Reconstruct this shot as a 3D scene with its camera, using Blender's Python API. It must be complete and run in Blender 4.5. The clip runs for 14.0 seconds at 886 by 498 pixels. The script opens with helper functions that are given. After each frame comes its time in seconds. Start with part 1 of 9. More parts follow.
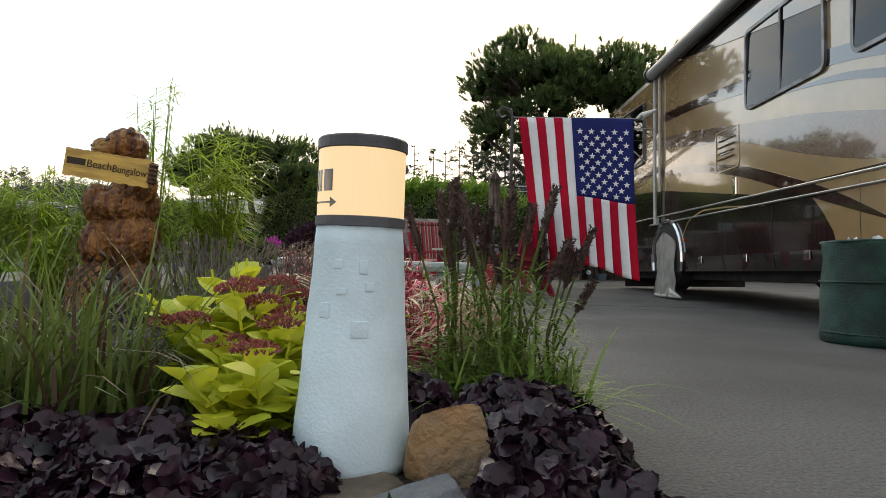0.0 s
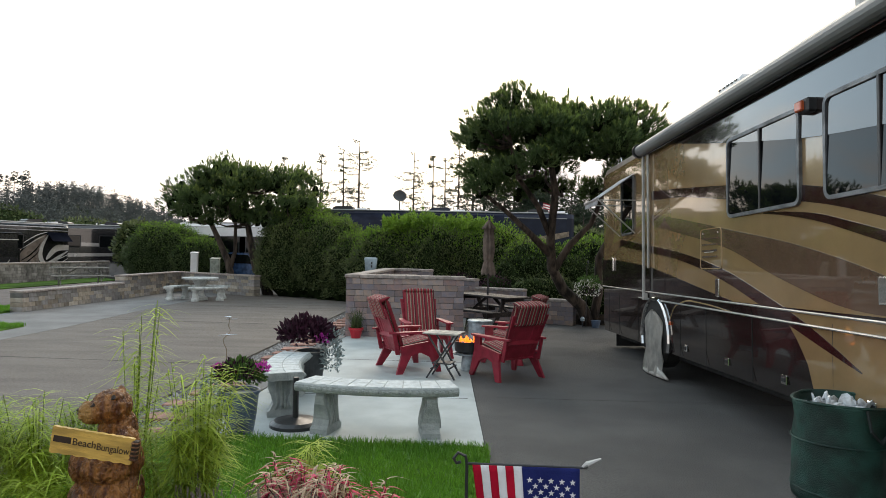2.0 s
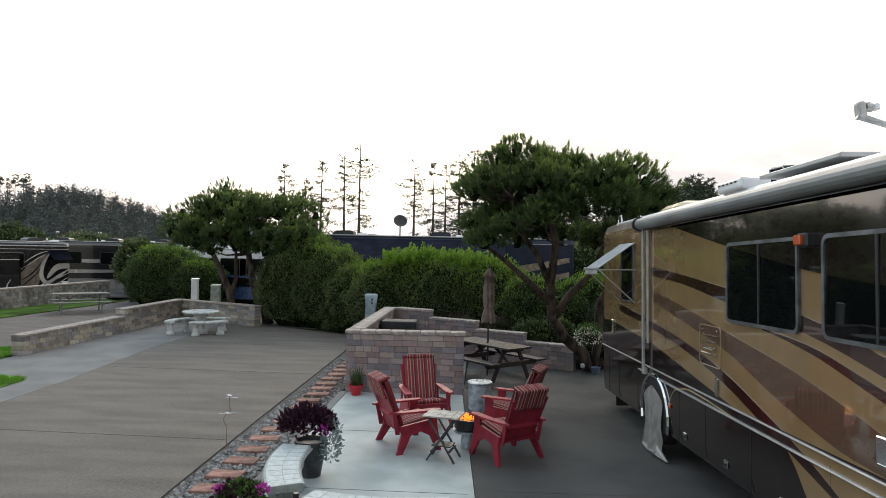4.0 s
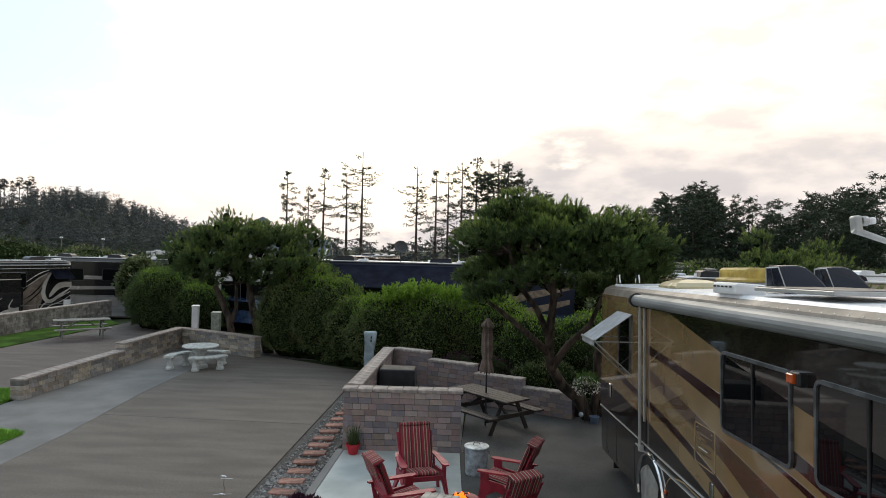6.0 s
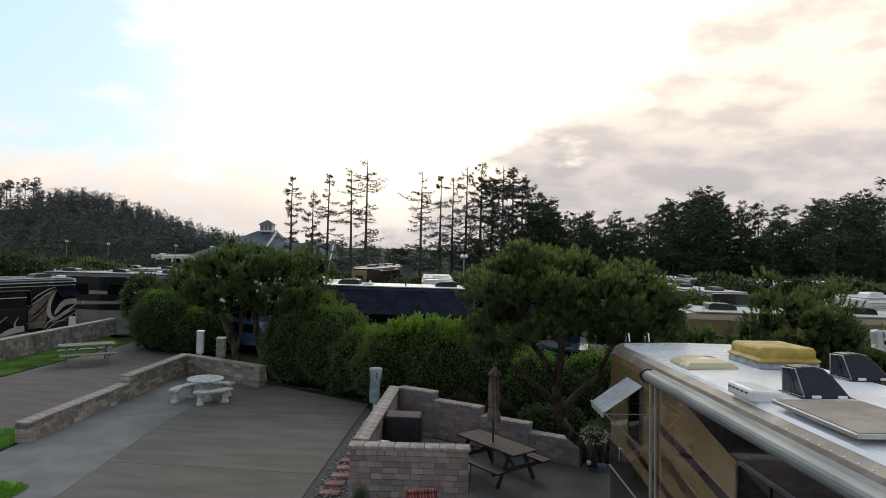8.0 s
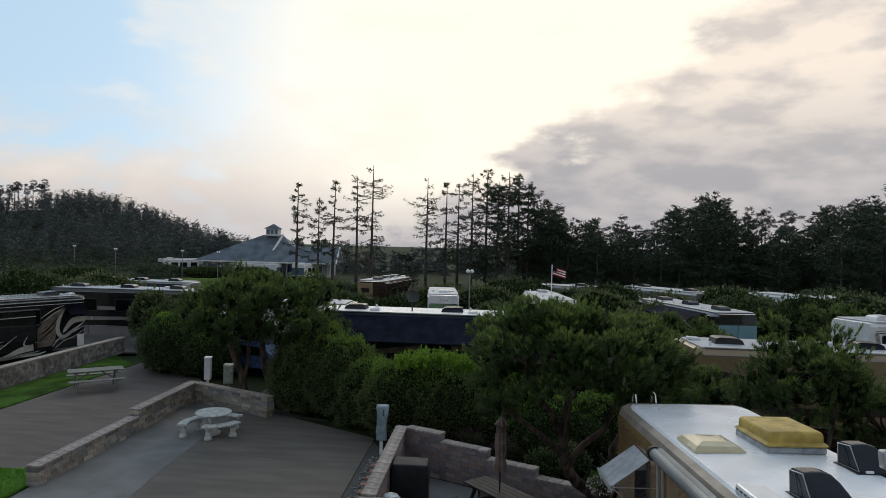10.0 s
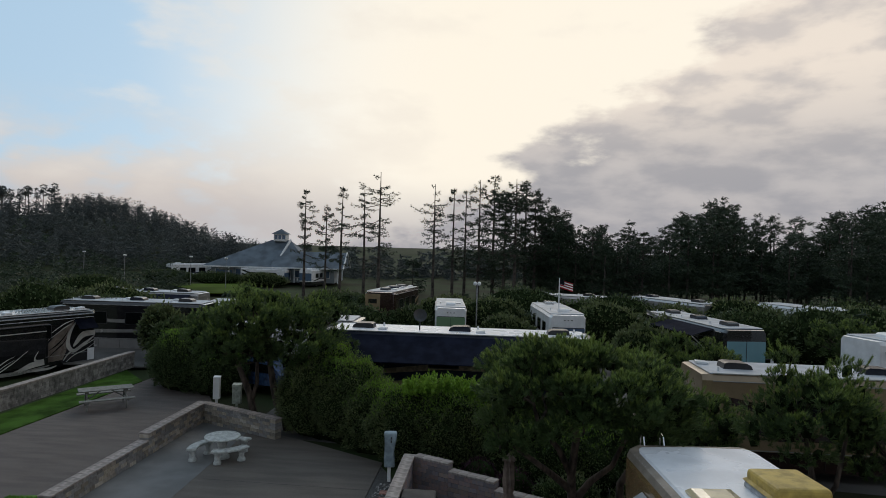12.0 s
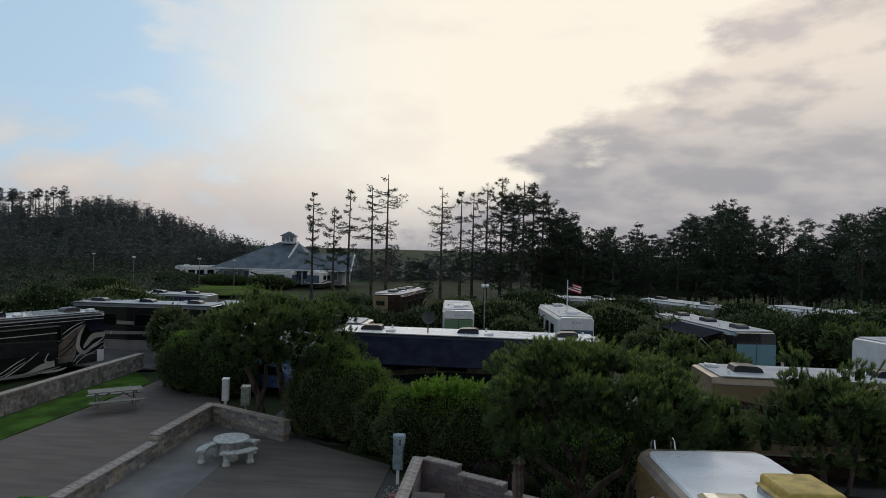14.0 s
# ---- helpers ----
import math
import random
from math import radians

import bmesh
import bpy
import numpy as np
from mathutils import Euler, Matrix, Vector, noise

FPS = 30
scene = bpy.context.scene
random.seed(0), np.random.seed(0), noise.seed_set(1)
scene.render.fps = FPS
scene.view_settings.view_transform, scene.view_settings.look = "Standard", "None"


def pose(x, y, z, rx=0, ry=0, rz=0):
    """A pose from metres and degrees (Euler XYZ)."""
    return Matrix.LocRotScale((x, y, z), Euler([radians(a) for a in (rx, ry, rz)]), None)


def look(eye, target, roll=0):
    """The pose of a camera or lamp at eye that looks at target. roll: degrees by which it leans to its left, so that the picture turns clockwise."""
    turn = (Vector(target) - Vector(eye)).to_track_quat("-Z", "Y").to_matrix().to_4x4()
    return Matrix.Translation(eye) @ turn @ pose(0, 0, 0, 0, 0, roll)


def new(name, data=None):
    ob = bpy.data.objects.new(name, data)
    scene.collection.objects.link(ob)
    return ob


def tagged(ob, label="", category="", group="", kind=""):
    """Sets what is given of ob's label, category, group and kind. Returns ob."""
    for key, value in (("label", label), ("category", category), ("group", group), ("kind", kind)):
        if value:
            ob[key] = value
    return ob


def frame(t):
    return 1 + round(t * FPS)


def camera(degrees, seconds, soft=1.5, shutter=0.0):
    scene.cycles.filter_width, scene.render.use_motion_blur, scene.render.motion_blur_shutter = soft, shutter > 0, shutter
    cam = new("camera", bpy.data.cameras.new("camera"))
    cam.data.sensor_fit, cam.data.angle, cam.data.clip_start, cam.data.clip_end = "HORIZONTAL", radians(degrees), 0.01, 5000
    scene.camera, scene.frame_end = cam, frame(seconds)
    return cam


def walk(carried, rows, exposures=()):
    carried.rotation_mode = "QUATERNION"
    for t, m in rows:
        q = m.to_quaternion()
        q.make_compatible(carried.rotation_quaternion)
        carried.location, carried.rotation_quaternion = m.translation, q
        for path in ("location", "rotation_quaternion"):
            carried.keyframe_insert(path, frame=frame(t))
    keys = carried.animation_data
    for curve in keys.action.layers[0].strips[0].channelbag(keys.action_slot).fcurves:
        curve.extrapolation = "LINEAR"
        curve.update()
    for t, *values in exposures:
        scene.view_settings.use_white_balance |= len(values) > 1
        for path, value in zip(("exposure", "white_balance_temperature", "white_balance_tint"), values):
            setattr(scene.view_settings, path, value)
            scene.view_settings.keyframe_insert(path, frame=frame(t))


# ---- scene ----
cam = camera(70.1, 14.0, 0.5)
PATH = [
    (0, (0.273, 0.03, 0.554), (0.176, 2.027, 0.569), 1.3),
    (0.5, (0.349, -0.038, 0.832), (0.251, 1.96, 0.846), 1.3),
    (1, (0.382, -0.073, 1.112), (0.283, 1.924, 1.126), 1.3),
    (1.5, (0.396, -0.099, 1.401), (0.296, 1.898, 1.413), 1.2),
    (2, (0.396, -0.106, 1.69), (0.296, 1.892, 1.702), 1.2),
    (2.5, (0.388, -0.113, 1.983), (0.288, 1.885, 1.992), 1.2),
    (3, (0.378, -0.117, 2.262), (0.278, 1.88, 2.271), 1.2),
    (5.5, (0.434, -0.136, 3.667), (0.326, 1.861, 3.676), 1.4),
    (6, (0.465, -0.096, 3.963), (0.353, 1.901, 3.97), 1.4),
    (6.5, (0.483, -0.063, 4.245), (0.367, 1.934, 4.251), 1.5),
    (7, (0.452, -0.013, 4.531), (0.334, 1.984, 4.534), 1.5),
    (7.5, (0.417, 0.006, 4.811), (0.296, 2.003, 4.812), 1.5),
    (8, (0.372, 0.032, 5.103), (0.247, 2.028, 5.102), 1.5),
    (10.5, (0.301, -0.038, 6.634), (0.154, 1.956, 6.625), 1.6),
    (11, (0.308, -0.047, 6.943), (0.155, 1.947, 6.935), 1.6),
    (11.5, (0.295, -0.044, 7.062), (0.136, 1.95, 7.054), 1.6),
    (12, (0.262, -0.074, 7.09), (0.098, 1.919, 7.084), 1.6),
    (12.5, (0.234, -0.11, 7.135), (0.065, 1.882, 7.13), 1.6),
    (13, (0.224, -0.08, 7.133), (0.049, 1.912, 7.128), 1.6),
    (13.5, (0.226, -0.055, 7.106), (0.044, 1.937, 7.103), 1.6),
    (14, (0.217, -0.057, 7.095), (0.03, 1.935, 7.095), 1.6),
]
EXPOSURES = [(0.0, 0.38, 7350, 14), (1.5, 0.38, 7150, 12), (3.0, 0.36, 7000, 12), (5.5, 0.0, 6950, 12), (8.0, -0.42, 6850, 12), (10.5, -0.87, 6450, 11), (14.0, -1.02, 6400, 11)]
walk(cam, [(t, look(eye, target, roll)) for t, eye, target, roll in PATH], EXPOSURES)


# ---- sky and sun: evening, thin cloud, the brightest part of the sky ahead ----
def link(tree, a, b):
    tree.links.new(a, b)


def vmath(tree, op, a, b):
    n = tree.nodes.new("ShaderNodeVectorMath")
    n.operation = op
    link(tree, a, n.inputs[0])
    n.inputs[1].default_value = b
    return n.outputs["Value"] if op == "DOT_PRODUCT" else n.outputs["Vector"]


def fmath(tree, op, a, b=0.0, c=0.0):
    n = tree.nodes.new("ShaderNodeMath")
    n.operation = op
    for i, v in enumerate((a, b, c)):
        if hasattr(v, "links"):
            link(tree, v, n.inputs[i])
        else:
            n.inputs[i].default_value = v
    return n.outputs[0]


def ramp01(tree, v, lo, hi):
    n = tree.nodes.new("ShaderNodeMapRange")
    n.interpolation_type = "SMOOTHSTEP"
    link(tree, v, n.inputs["Value"])
    n.inputs["From Min"].default_value, n.inputs["From Max"].default_value = lo, hi
    return n.outputs["Result"]


def blend(tree, f, a, b, mode="MIX"):
    n = tree.nodes.new("ShaderNodeMix")
    n.data_type, n.blend_type = "RGBA", mode
    n.clamp_factor = True
    for sock, v in ((n.inputs[0], f), (n.inputs[6], a), (n.inputs[7], b)):
        if hasattr(v, "links"):
            link(tree, v, sock)
        elif isinstance(v, (int, float)):
            sock.default_value = v
        else:
            sock.default_value = (*v[:3], 1.0)
    return n.outputs[2]


world = bpy.data.worlds.new("evening_sky")
scene.world = world
world.use_nodes = True
wt = world.node_tree
wt.nodes.clear()
w_out = wt.nodes.new("ShaderNodeOutputWorld")
w_bg = wt.nodes.new("ShaderNodeBackground")
w_sky = wt.nodes.new("ShaderNodeTexSky")
w_sky.sky_type = "NISHITA"
w_sky.sun_disc = False
w_sky.sun_elevation, w_sky.sun_rotation = radians(16), radians(-4)
w_sky.air_density, w_sky.dust_density = 1.0, 1.5
w_co = wt.nodes.new("ShaderNodeTexCoord")
ray_dir = w_co.outputs["Generated"]
clear = vmath(wt, "MULTIPLY", w_sky.outputs[0], (0.11, 0.11, 0.11))
# even haze under the sky's own blue, brighter towards the evening sun, dimmer behind
ahead = ramp01(wt, vmath(wt, "DOT_PRODUCT", ray_dir, (-0.10, 0.96, 0.26)), -0.2, 0.95)
even = blend(wt, ahead, (0.50, 0.62, 0.74), (0.82, 1.18, 1.50))
clear = blend(wt, 0.8, clear, even)
glow = ramp01(wt, vmath(wt, "DOT_PRODUCT", ray_dir, (0.16, 0.95, 0.27)), 0.76, 0.985)
sky_col = blend(wt, glow, clear, (1.74, 1.60, 1.34))
w_map = wt.nodes.new("ShaderNodeMapping")
w_map.inputs["Scale"].default_value = (2.4, 2.4, 6.0)
link(wt, ray_dir, w_map.inputs["Vector"])
w_n1 = wt.nodes.new("ShaderNodeTexNoise")
w_n1.inputs["Scale"].default_value, w_n1.inputs["Detail"].default_value, w_n1.inputs["Roughness"].default_value = 2.4, 8.0, 0.55
link(wt, w_map.outputs[0], w_n1.inputs["Vector"])
n1 = w_n1.outputs["Fac"]
# thin high cloud and the pink bank low on the left
low = fmath(wt, "SUBTRACT", 1.0, ramp01(wt, vmath(wt, "DOT_PRODUCT", ray_dir, (0, 0, 1)), 0.06, 0.22))
left = ramp01(wt, vmath(wt, "DOT_PRODUCT", ray_dir, (-1, 0, 0)), 0.02, 0.45)
pink = fmath(wt, "MULTIPLY", fmath(wt, "MULTIPLY", low, left), ramp01(wt, n1, 0.36, 0.54))
sky_col = blend(wt, fmath(wt, "MULTIPLY", pink, 0.9), sky_col, (1.26, 1.10, 0.95))
wisps = fmath(wt, "MULTIPLY", ramp01(wt, n1, 0.48, 0.68), 0.48)
sky_col = blend(wt, wisps, sky_col, (1.50, 1.38, 1.20))
haze = fmath(wt, "SUBTRACT", 1.0, ramp01(wt, vmath(wt, "DOT_PRODUCT", ray_dir, (0, 0, 1)), 0.02, 0.12))
sky_col = blend(wt, fmath(wt, "MULTIPLY", haze, 0.66), sky_col, (0.78, 0.75, 0.78))
# the grey bank on the right
bank = fmath(wt, "ADD", vmath(wt, "DOT_PRODUCT", ray_dir, (0.543, 0.100, -0.834)), fmath(wt, "MULTIPLY", fmath(wt, "SUBTRACT", n1, 0.5), 0.34))
bank_f = ramp01(wt, bank, -0.025, 0.035)
w_n2 = wt.nodes.new("ShaderNodeTexNoise")
w_n2.inputs["Scale"].default_value, w_n2.inputs["Detail"].default_value = 4.6, 7.0
link(wt, w_map.outputs[0], w_n2.inputs["Vector"])
bank_col = blend(wt, ramp01(wt, w_n2.outputs["Fac"], 0.36, 0.62), (0.98, 0.90, 0.85), (1.45, 1.28, 1.10))
high = ramp01(wt, vmath(wt, "DOT_PRODUCT", ray_dir, (0, 0, 1)), 0.10, 0.27)
low_bank = blend(wt, ramp01(wt, w_n2.outputs["Fac"], 0.36, 0.70), (0.54, 0.54, 0.59), (0.82, 0.78, 0.78))
bank_col = blend(wt, high, low_bank, bank_col)
sky_col = blend(wt, fmath(wt, "MULTIPLY", bank_f, 0.9), sky_col, bank_col)
link(wt, sky_col, w_bg.inputs["Color"])
w_bg.inputs["Strength"].default_value = 1.15
link(wt, w_bg.outputs[0], w_out.inputs[0])

sun = new("sun", bpy.data.lights.new("sun", "SUN"))
sun.data.energy, sun.data.angle, sun.data.color = 0.8, radians(25), (1.0, 0.92, 0.82)
sun.matrix_basis = look((-4, 60, 40), (0, 0, 0))


# ---- materials ----
def M(name, color, rough=0.6, metal=0.0, var=0.18, scale=6.0, bump=0.15, bscale=60.0, color2=None, per_object=0.0, per_island=0.0, coat=0.0, thin=0.0, stretch=(1, 1, 1), spec=0.5, speck=None):
    m = bpy.data.materials.new(name)
    m.use_nodes = True
    t = m.node_tree
    p = t.nodes["Principled BSDF"]
    co = t.nodes.new("ShaderNodeTexCoord")
    mp = t.nodes.new("ShaderNodeMapping")
    mp.inputs["Scale"].default_value = stretch
    link(t, co.outputs["Object"], mp.inputs["Vector"])
    n1 = t.nodes.new("ShaderNodeTexNoise")
    n1.inputs["Scale"].default_value, n1.inputs["Detail"].default_value = scale, 6.0
    n2 = t.nodes.new("ShaderNodeTexNoise")
    n2.inputs["Scale"].default_value, n2.inputs["Detail"].default_value = bscale, 3.0
    for n in (n1, n2):
        link(t, mp.outputs[0], n.inputs["Vector"])
    c2 = color2 or tuple(max(0.0, c * (1 - 2.2 * var)) for c in color)
    c1 = color if color2 else tuple(min(1.0, c * (1 + var)) for c in color)
    col = blend(t, ramp01(t, n1.outputs["Fac"], 0.33, 0.67), c1, c2)
    sk = var * 1.6 if speck is None else speck
    fine = fmath(t, "MULTIPLY_ADD", n2.outputs["Fac"], sk, 1.0 - sk * 0.5)
    if per_object:
        oi = t.nodes.new("ShaderNodeObjectInfo")
        fine = fmath(t, "MULTIPLY", fine, fmath(t, "MULTIPLY_ADD", oi.outputs["Random"], 2 * per_object, 1 - per_object))
    if per_island:
        ge = t.nodes.new("ShaderNodeNewGeometry")
        fine = fmath(t, "MULTIPLY", fine, fmath(t, "MULTIPLY_ADD", ge.outputs["Random Per Island"], 2 * per_island, 1 - per_island))
    sc = t.nodes.new("ShaderNodeVectorMath")
    sc.operation = "SCALE"
    link(t, col, sc.inputs[0])
    link(t, fine, sc.inputs["Scale"])
    link(t, sc.outputs[0], p.inputs["Base Color"])
    p.inputs["Roughness"].default_value, p.inputs["Metallic"].default_value = rough, metal
    p.inputs["Specular IOR Level"].default_value = spec
    p.inputs["Coat Weight"].default_value = coat
    p.inputs["Coat Roughness"].default_value = 0.03
    p.inputs["Coat IOR"].default_value = 1.75
    if rough > 0.12:
        link(t, fmath(t, "MULTIPLY_ADD", n1.outputs["Fac"], 0.2, rough - 0.1), p.inputs["Roughness"])
    if bump:
        b = t.nodes.new("ShaderNodeBump")
        b.inputs["Strength"].default_value, b.inputs["Distance"].default_value = bump, 0.02
        link(t, n2.outputs["Fac"], b.inputs["Height"])
        link(t, b.outputs[0], p.inputs["Normal"])
    if thin:
        tr = t.nodes.new("ShaderNodeBsdfTranslucent")
        link(t, sc.outputs[0], tr.inputs["Color"])
        mx = t.nodes.new("ShaderNodeMixShader")
        mx.inputs[0].default_value = thin
        link(t, p.outputs[0], mx.inputs[1])
        link(t, tr.outputs[0], mx.inputs[2])
        link(t, mx.outputs[0], t.nodes["Material Output"].inputs[0])
    return m


def glow_mat(name, color, strength, base=None):
    m = bpy.data.materials.new(name)
    m.use_nodes = True
    p = m.node_tree.nodes["Principled BSDF"]
    p.inputs["Base Color"].default_value = (*(base or color), 1)
    p.inputs["Emission Color"].default_value = (*color, 1)
    p.inputs["Emission Strength"].default_value = strength
    return m


def leaf_mat(name, c1, c2, rough=0.55, thin=0.3, rnd=0.35, scale=1.2):
    return M(name, c1, rough, 0, 0.12, scale, 0.0, 40, color2=c2, per_island=rnd, thin=thin, spec=0.3)


ASPHALT = M("exposed_aggregate", (0.090, 0.088, 0.085), 0.85, 0, 0.12, 0.8, 0.9, 75, speck=1.5)
DRIVE = M("brushed_driveway", (0.128, 0.110, 0.094), 0.8, 0, 0.075, 1.7, 0.7, 60, stretch=(0.35, 1.6, 1), speck=1.5)
LOTPAVE = M("reddish_lot_concrete", (0.108, 0.087, 0.077), 0.8, 0, 0.075, 1.7, 0.7, 60, stretch=(0.35, 1.6, 1), speck=1.5)
PALE = M("pale_concrete", (0.160, 0.160, 0.158), 0.8, 0, 0.08, 1.2, 0.3, 120)
PATIO = M("patio_concrete", (0.42, 0.46, 0.45), 0.75, 0, 0.07, 1.6, 0.25, 120)
FARROAD = M("far_pavement", (0.10, 0.095, 0.09), 0.85, 0, 0.2, 0.3, 0.2, 60)
JOINT = M("joint", (0.07, 0.065, 0.06), 0.9)
TURF = M("rough_ground", (0.032, 0.050, 0.018), 0.95, 0, 0.3, 0.15, 0.6, 14, color2=(0.030, 0.030, 0.016), spec=0.1)
SOIL = M("bark_soil", (0.035, 0.026, 0.018), 0.95, 0, 0.4, 9, 0.9, 60)
GRAVEL = M("river_gravel", (0.26, 0.25, 0.24), 0.7, 0, 0.2, 14, 0.3, 90, per_island=0.5)
GRAVELBED = M("gravel_bed", (0.10, 0.095, 0.09), 0.9, 0, 0.35, 40, 0.9, 90)
PAVER = M("red_paver", (0.30, 0.15, 0.115), 0.8, 0, 0.18, 9, 0.4, 110, per_object=0.2)
BLOCK = M("tumbled_block", (0.30, 0.245, 0.225), 0.85, 0, 0.2, 7, 0.6, 55, color2=(0.235, 0.225, 0.24), per_object=0.22)
BLOCKGREY = M("grey_wall_block", (0.265, 0.255, 0.24), 0.85, 0, 0.2, 7, 0.6, 55, color2=(0.20, 0.185, 0.165), per_object=0.34)
def tint_pieces(m, stops):
    """Each piece takes one of several body colours."""
    t = m.node_tree
    p = t.nodes["Principled BSDF"]
    src = p.inputs["Base Color"].links[0].from_socket
    oi = t.nodes.new("ShaderNodeObjectInfo")
    r = t.nodes.new("ShaderNodeValToRGB")
    r.color_ramp.interpolation = "CONSTANT"
    els = r.color_ramp.elements
    while len(els) < len(stops):
        els.new(0.5)
    for e, (pos, c) in zip(els, stops):
        e.position, e.color = pos, (*c, 1)
    f = fmath(t, "FRACT", fmath(t, "MULTIPLY", oi.outputs["Random"], 7.31))
    link(t, f, r.inputs[0])
    link(t, blend(t, 1.0, src, r.outputs[0], "MULTIPLY"), p.inputs["Base Color"])
    return m


tint_pieces(BLOCK, [(0.0, (1.05, 0.92, 0.90)), (0.22, (0.92, 0.90, 0.95)), (0.42, (1.14, 1.02, 0.90)), (0.56, (0.80, 0.80, 0.88)), (0.74, (1.00, 0.82, 0.80)), (0.90, (1.22, 1.15, 1.08))])
tint_pieces(BLOCKGREY, [(0.0, (1.15, 1.05, 0.92)), (0.25, (1.0, 1.0, 1.02)), (0.5, (1.3, 1.18, 1.0)), (0.65, (0.82, 0.84, 0.9)), (0.88, (1.5, 1.42, 1.3))])
BLOCKFAR = M("far_wall_block", (0.225, 0.21, 0.20), 0.85, 0, 0.2, 4, 0.4, 40, per_island=0.35)
CAP = M("wall_cap", (0.33, 0.285, 0.26), 0.8, 0, 0.14, 6, 0.4, 60, per_object=0.14)
MORTAR = M("block_joint", (0.13, 0.118, 0.11), 0.95)
CAST = M("cast_stone", (0.38, 0.41, 0.40), 0.8, 0, 0.14, 14, 0.6, 70, color2=(0.30, 0.33, 0.32))
CASTTOP = M("cast_stone_top", (0.52, 0.56, 0.56), 0.7, 0, 0.07, 20, 0.5, 90)
TAN = M("gold_tan_paint", (0.315, 0.205, 0.096), 0.2, 0.12, 0.05, 2, 0.0, 40, coat=1.0)
BRONZE = M("bronze_paint", (0.135, 0.078, 0.048), 0.2, 0.12, 0.05, 2, 0.0, 40, coat=1.0)
CREAM = M("pale_gold_paint", (0.46, 0.33, 0.17), 0.2, 0.12, 0.05, 2, 0.0, 40, coat=1.0)
ESPRESSO = M("dark_brown_paint", (0.016, 0.011, 0.010), 0.13, 0.0, 0.1, 2, 0.0, 40, coat=0.5)
BURG = M("dark_red_brown_paint", (0.040, 0.014, 0.012), 0.13, 0.1, 0.1, 2, 0.0, 40, coat=1.0)
CASEGREY = M("weathered_grey_case", (0.235, 0.245, 0.245), 0.5, 0.1, 0.10, 5, 0.1, 50, stretch=(1, 0.2, 1))
ROOFEDGE = M("weathered_tan_edge", (0.265, 0.225, 0.185), 0.5, 0.0, 0.14, 3, 0.05, 40)
ROOFGREY = M("grey_coach_roof", (0.40, 0.43, 0.47), 0.5, 0, 0.1, 1.2, 0.1, 20)
TRIMRAIL = M("dull_trim", (0.34, 0.34, 0.33), 0.38, 0.4, 0.05, 5, 0.0, 50)
ROOFWHITE = M("white_roof_membrane", (0.84, 0.86, 0.90), 0.28, 0, 0.07, 1.2, 0.1, 20)
ALU = M("satin_aluminium", (0.46, 0.46, 0.45), 0.5, 0.6, 0.06, 5, 0.05, 50)
CHROME = M("polished_trim", (0.78, 0.78, 0.78), 0.12, 1.0, 0.03, 5, 0.0, 50)
WHITEP = M("white_paint", (0.78, 0.79, 0.80), 0.35, 0, 0.05, 2, 0.0, 20, coat=0.4)
BLACKP = M("black_paint", (0.012, 0.012, 0.014), 0.2, 0, 0.1, 3, 0.0, 20, coat=0.8)
NAVY = M("navy_paint", (0.014, 0.019, 0.038), 0.35, 0, 0.12, 2, 0.0, 20, spec=0.3)
NAVYCLOTH = M("navy_awning", (0.012, 0.015, 0.028), 0.9, 0, 0.15, 2, 0.1, 40, spec=0.05)
SILVERP = M("silver_paint", (0.42, 0.41, 0.40), 0.25, 0.5, 0.06, 2, 0.0, 20, coat=0.6)
FARTAN = M("far_tan_paint", (0.30, 0.22, 0.13), 0.3, 0.2, 0.06, 2, 0.0, 20, coat=0.5)
MAROON = M("maroon_paint", (0.035, 0.016, 0.016), 0.2, 0.1, 0.1, 2, 0.0, 20, coat=0.8)
RUBBER = M("rubber", (0.018, 0.018, 0.018), 0.85)
DARK = M("dark_plastic", (0.025, 0.026, 0.028), 0.35, 0, 0.15, 5, 0.05, 50)
SMOKE = M("smoked_plastic", (0.010, 0.013, 0.024), 0.22, 0, 0.1, 3, 0.0, 50, spec=0.4)
GLASS = M("tinted_glass", (0.004, 0.005, 0.006), 0.02, 0, 0.05, 2, 0.0, 10, spec=0.36)
FARGLASS = M("windscreen_shade", (0.085, 0.135, 0.215), 0.2, 0, 0.03, 1, 0.0, 10, coat=0.25)
CANVAS = M("white_wheel_cover", (0.52, 0.50, 0.46), 0.8, 0, 0.10, 7, 0.3, 90)
AWNCLOTH = M("grey_awning_cloth", (0.42, 0.43, 0.45), 0.8, 0, 0.1, 6, 0.1, 90)
YELLOWCOVER = M("mustard_vinyl", (0.47, 0.33, 0.07), 0.55, 0, 0.14, 5, 0.2, 30)
AMBER = M("amber_lens", (0.62, 0.10, 0.02), 0.25, 0, 0.1, 5, 0, 20, coat=0.5)
BARK = M("grey_brown_bark", (0.075, 0.055, 0.042), 0.95, 0, 0.35, 7, 1.0, 40, stretch=(1, 1, 0.25))
BARKFAR = M("far_bark", (0.085, 0.07, 0.06), 0.95, 0, 0.3, 3, 0.3, 20)
PINE = leaf_mat("pine_needles", (0.094, 0.142, 0.046), (0.056, 0.094, 0.032), thin=0.42)
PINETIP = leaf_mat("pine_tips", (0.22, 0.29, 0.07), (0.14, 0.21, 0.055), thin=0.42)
HEDGE = leaf_mat("hedge_leaves", (0.132, 0.158, 0.064), (0.086, 0.114, 0.047), rough=0.42, thin=0.28, rnd=0.5)
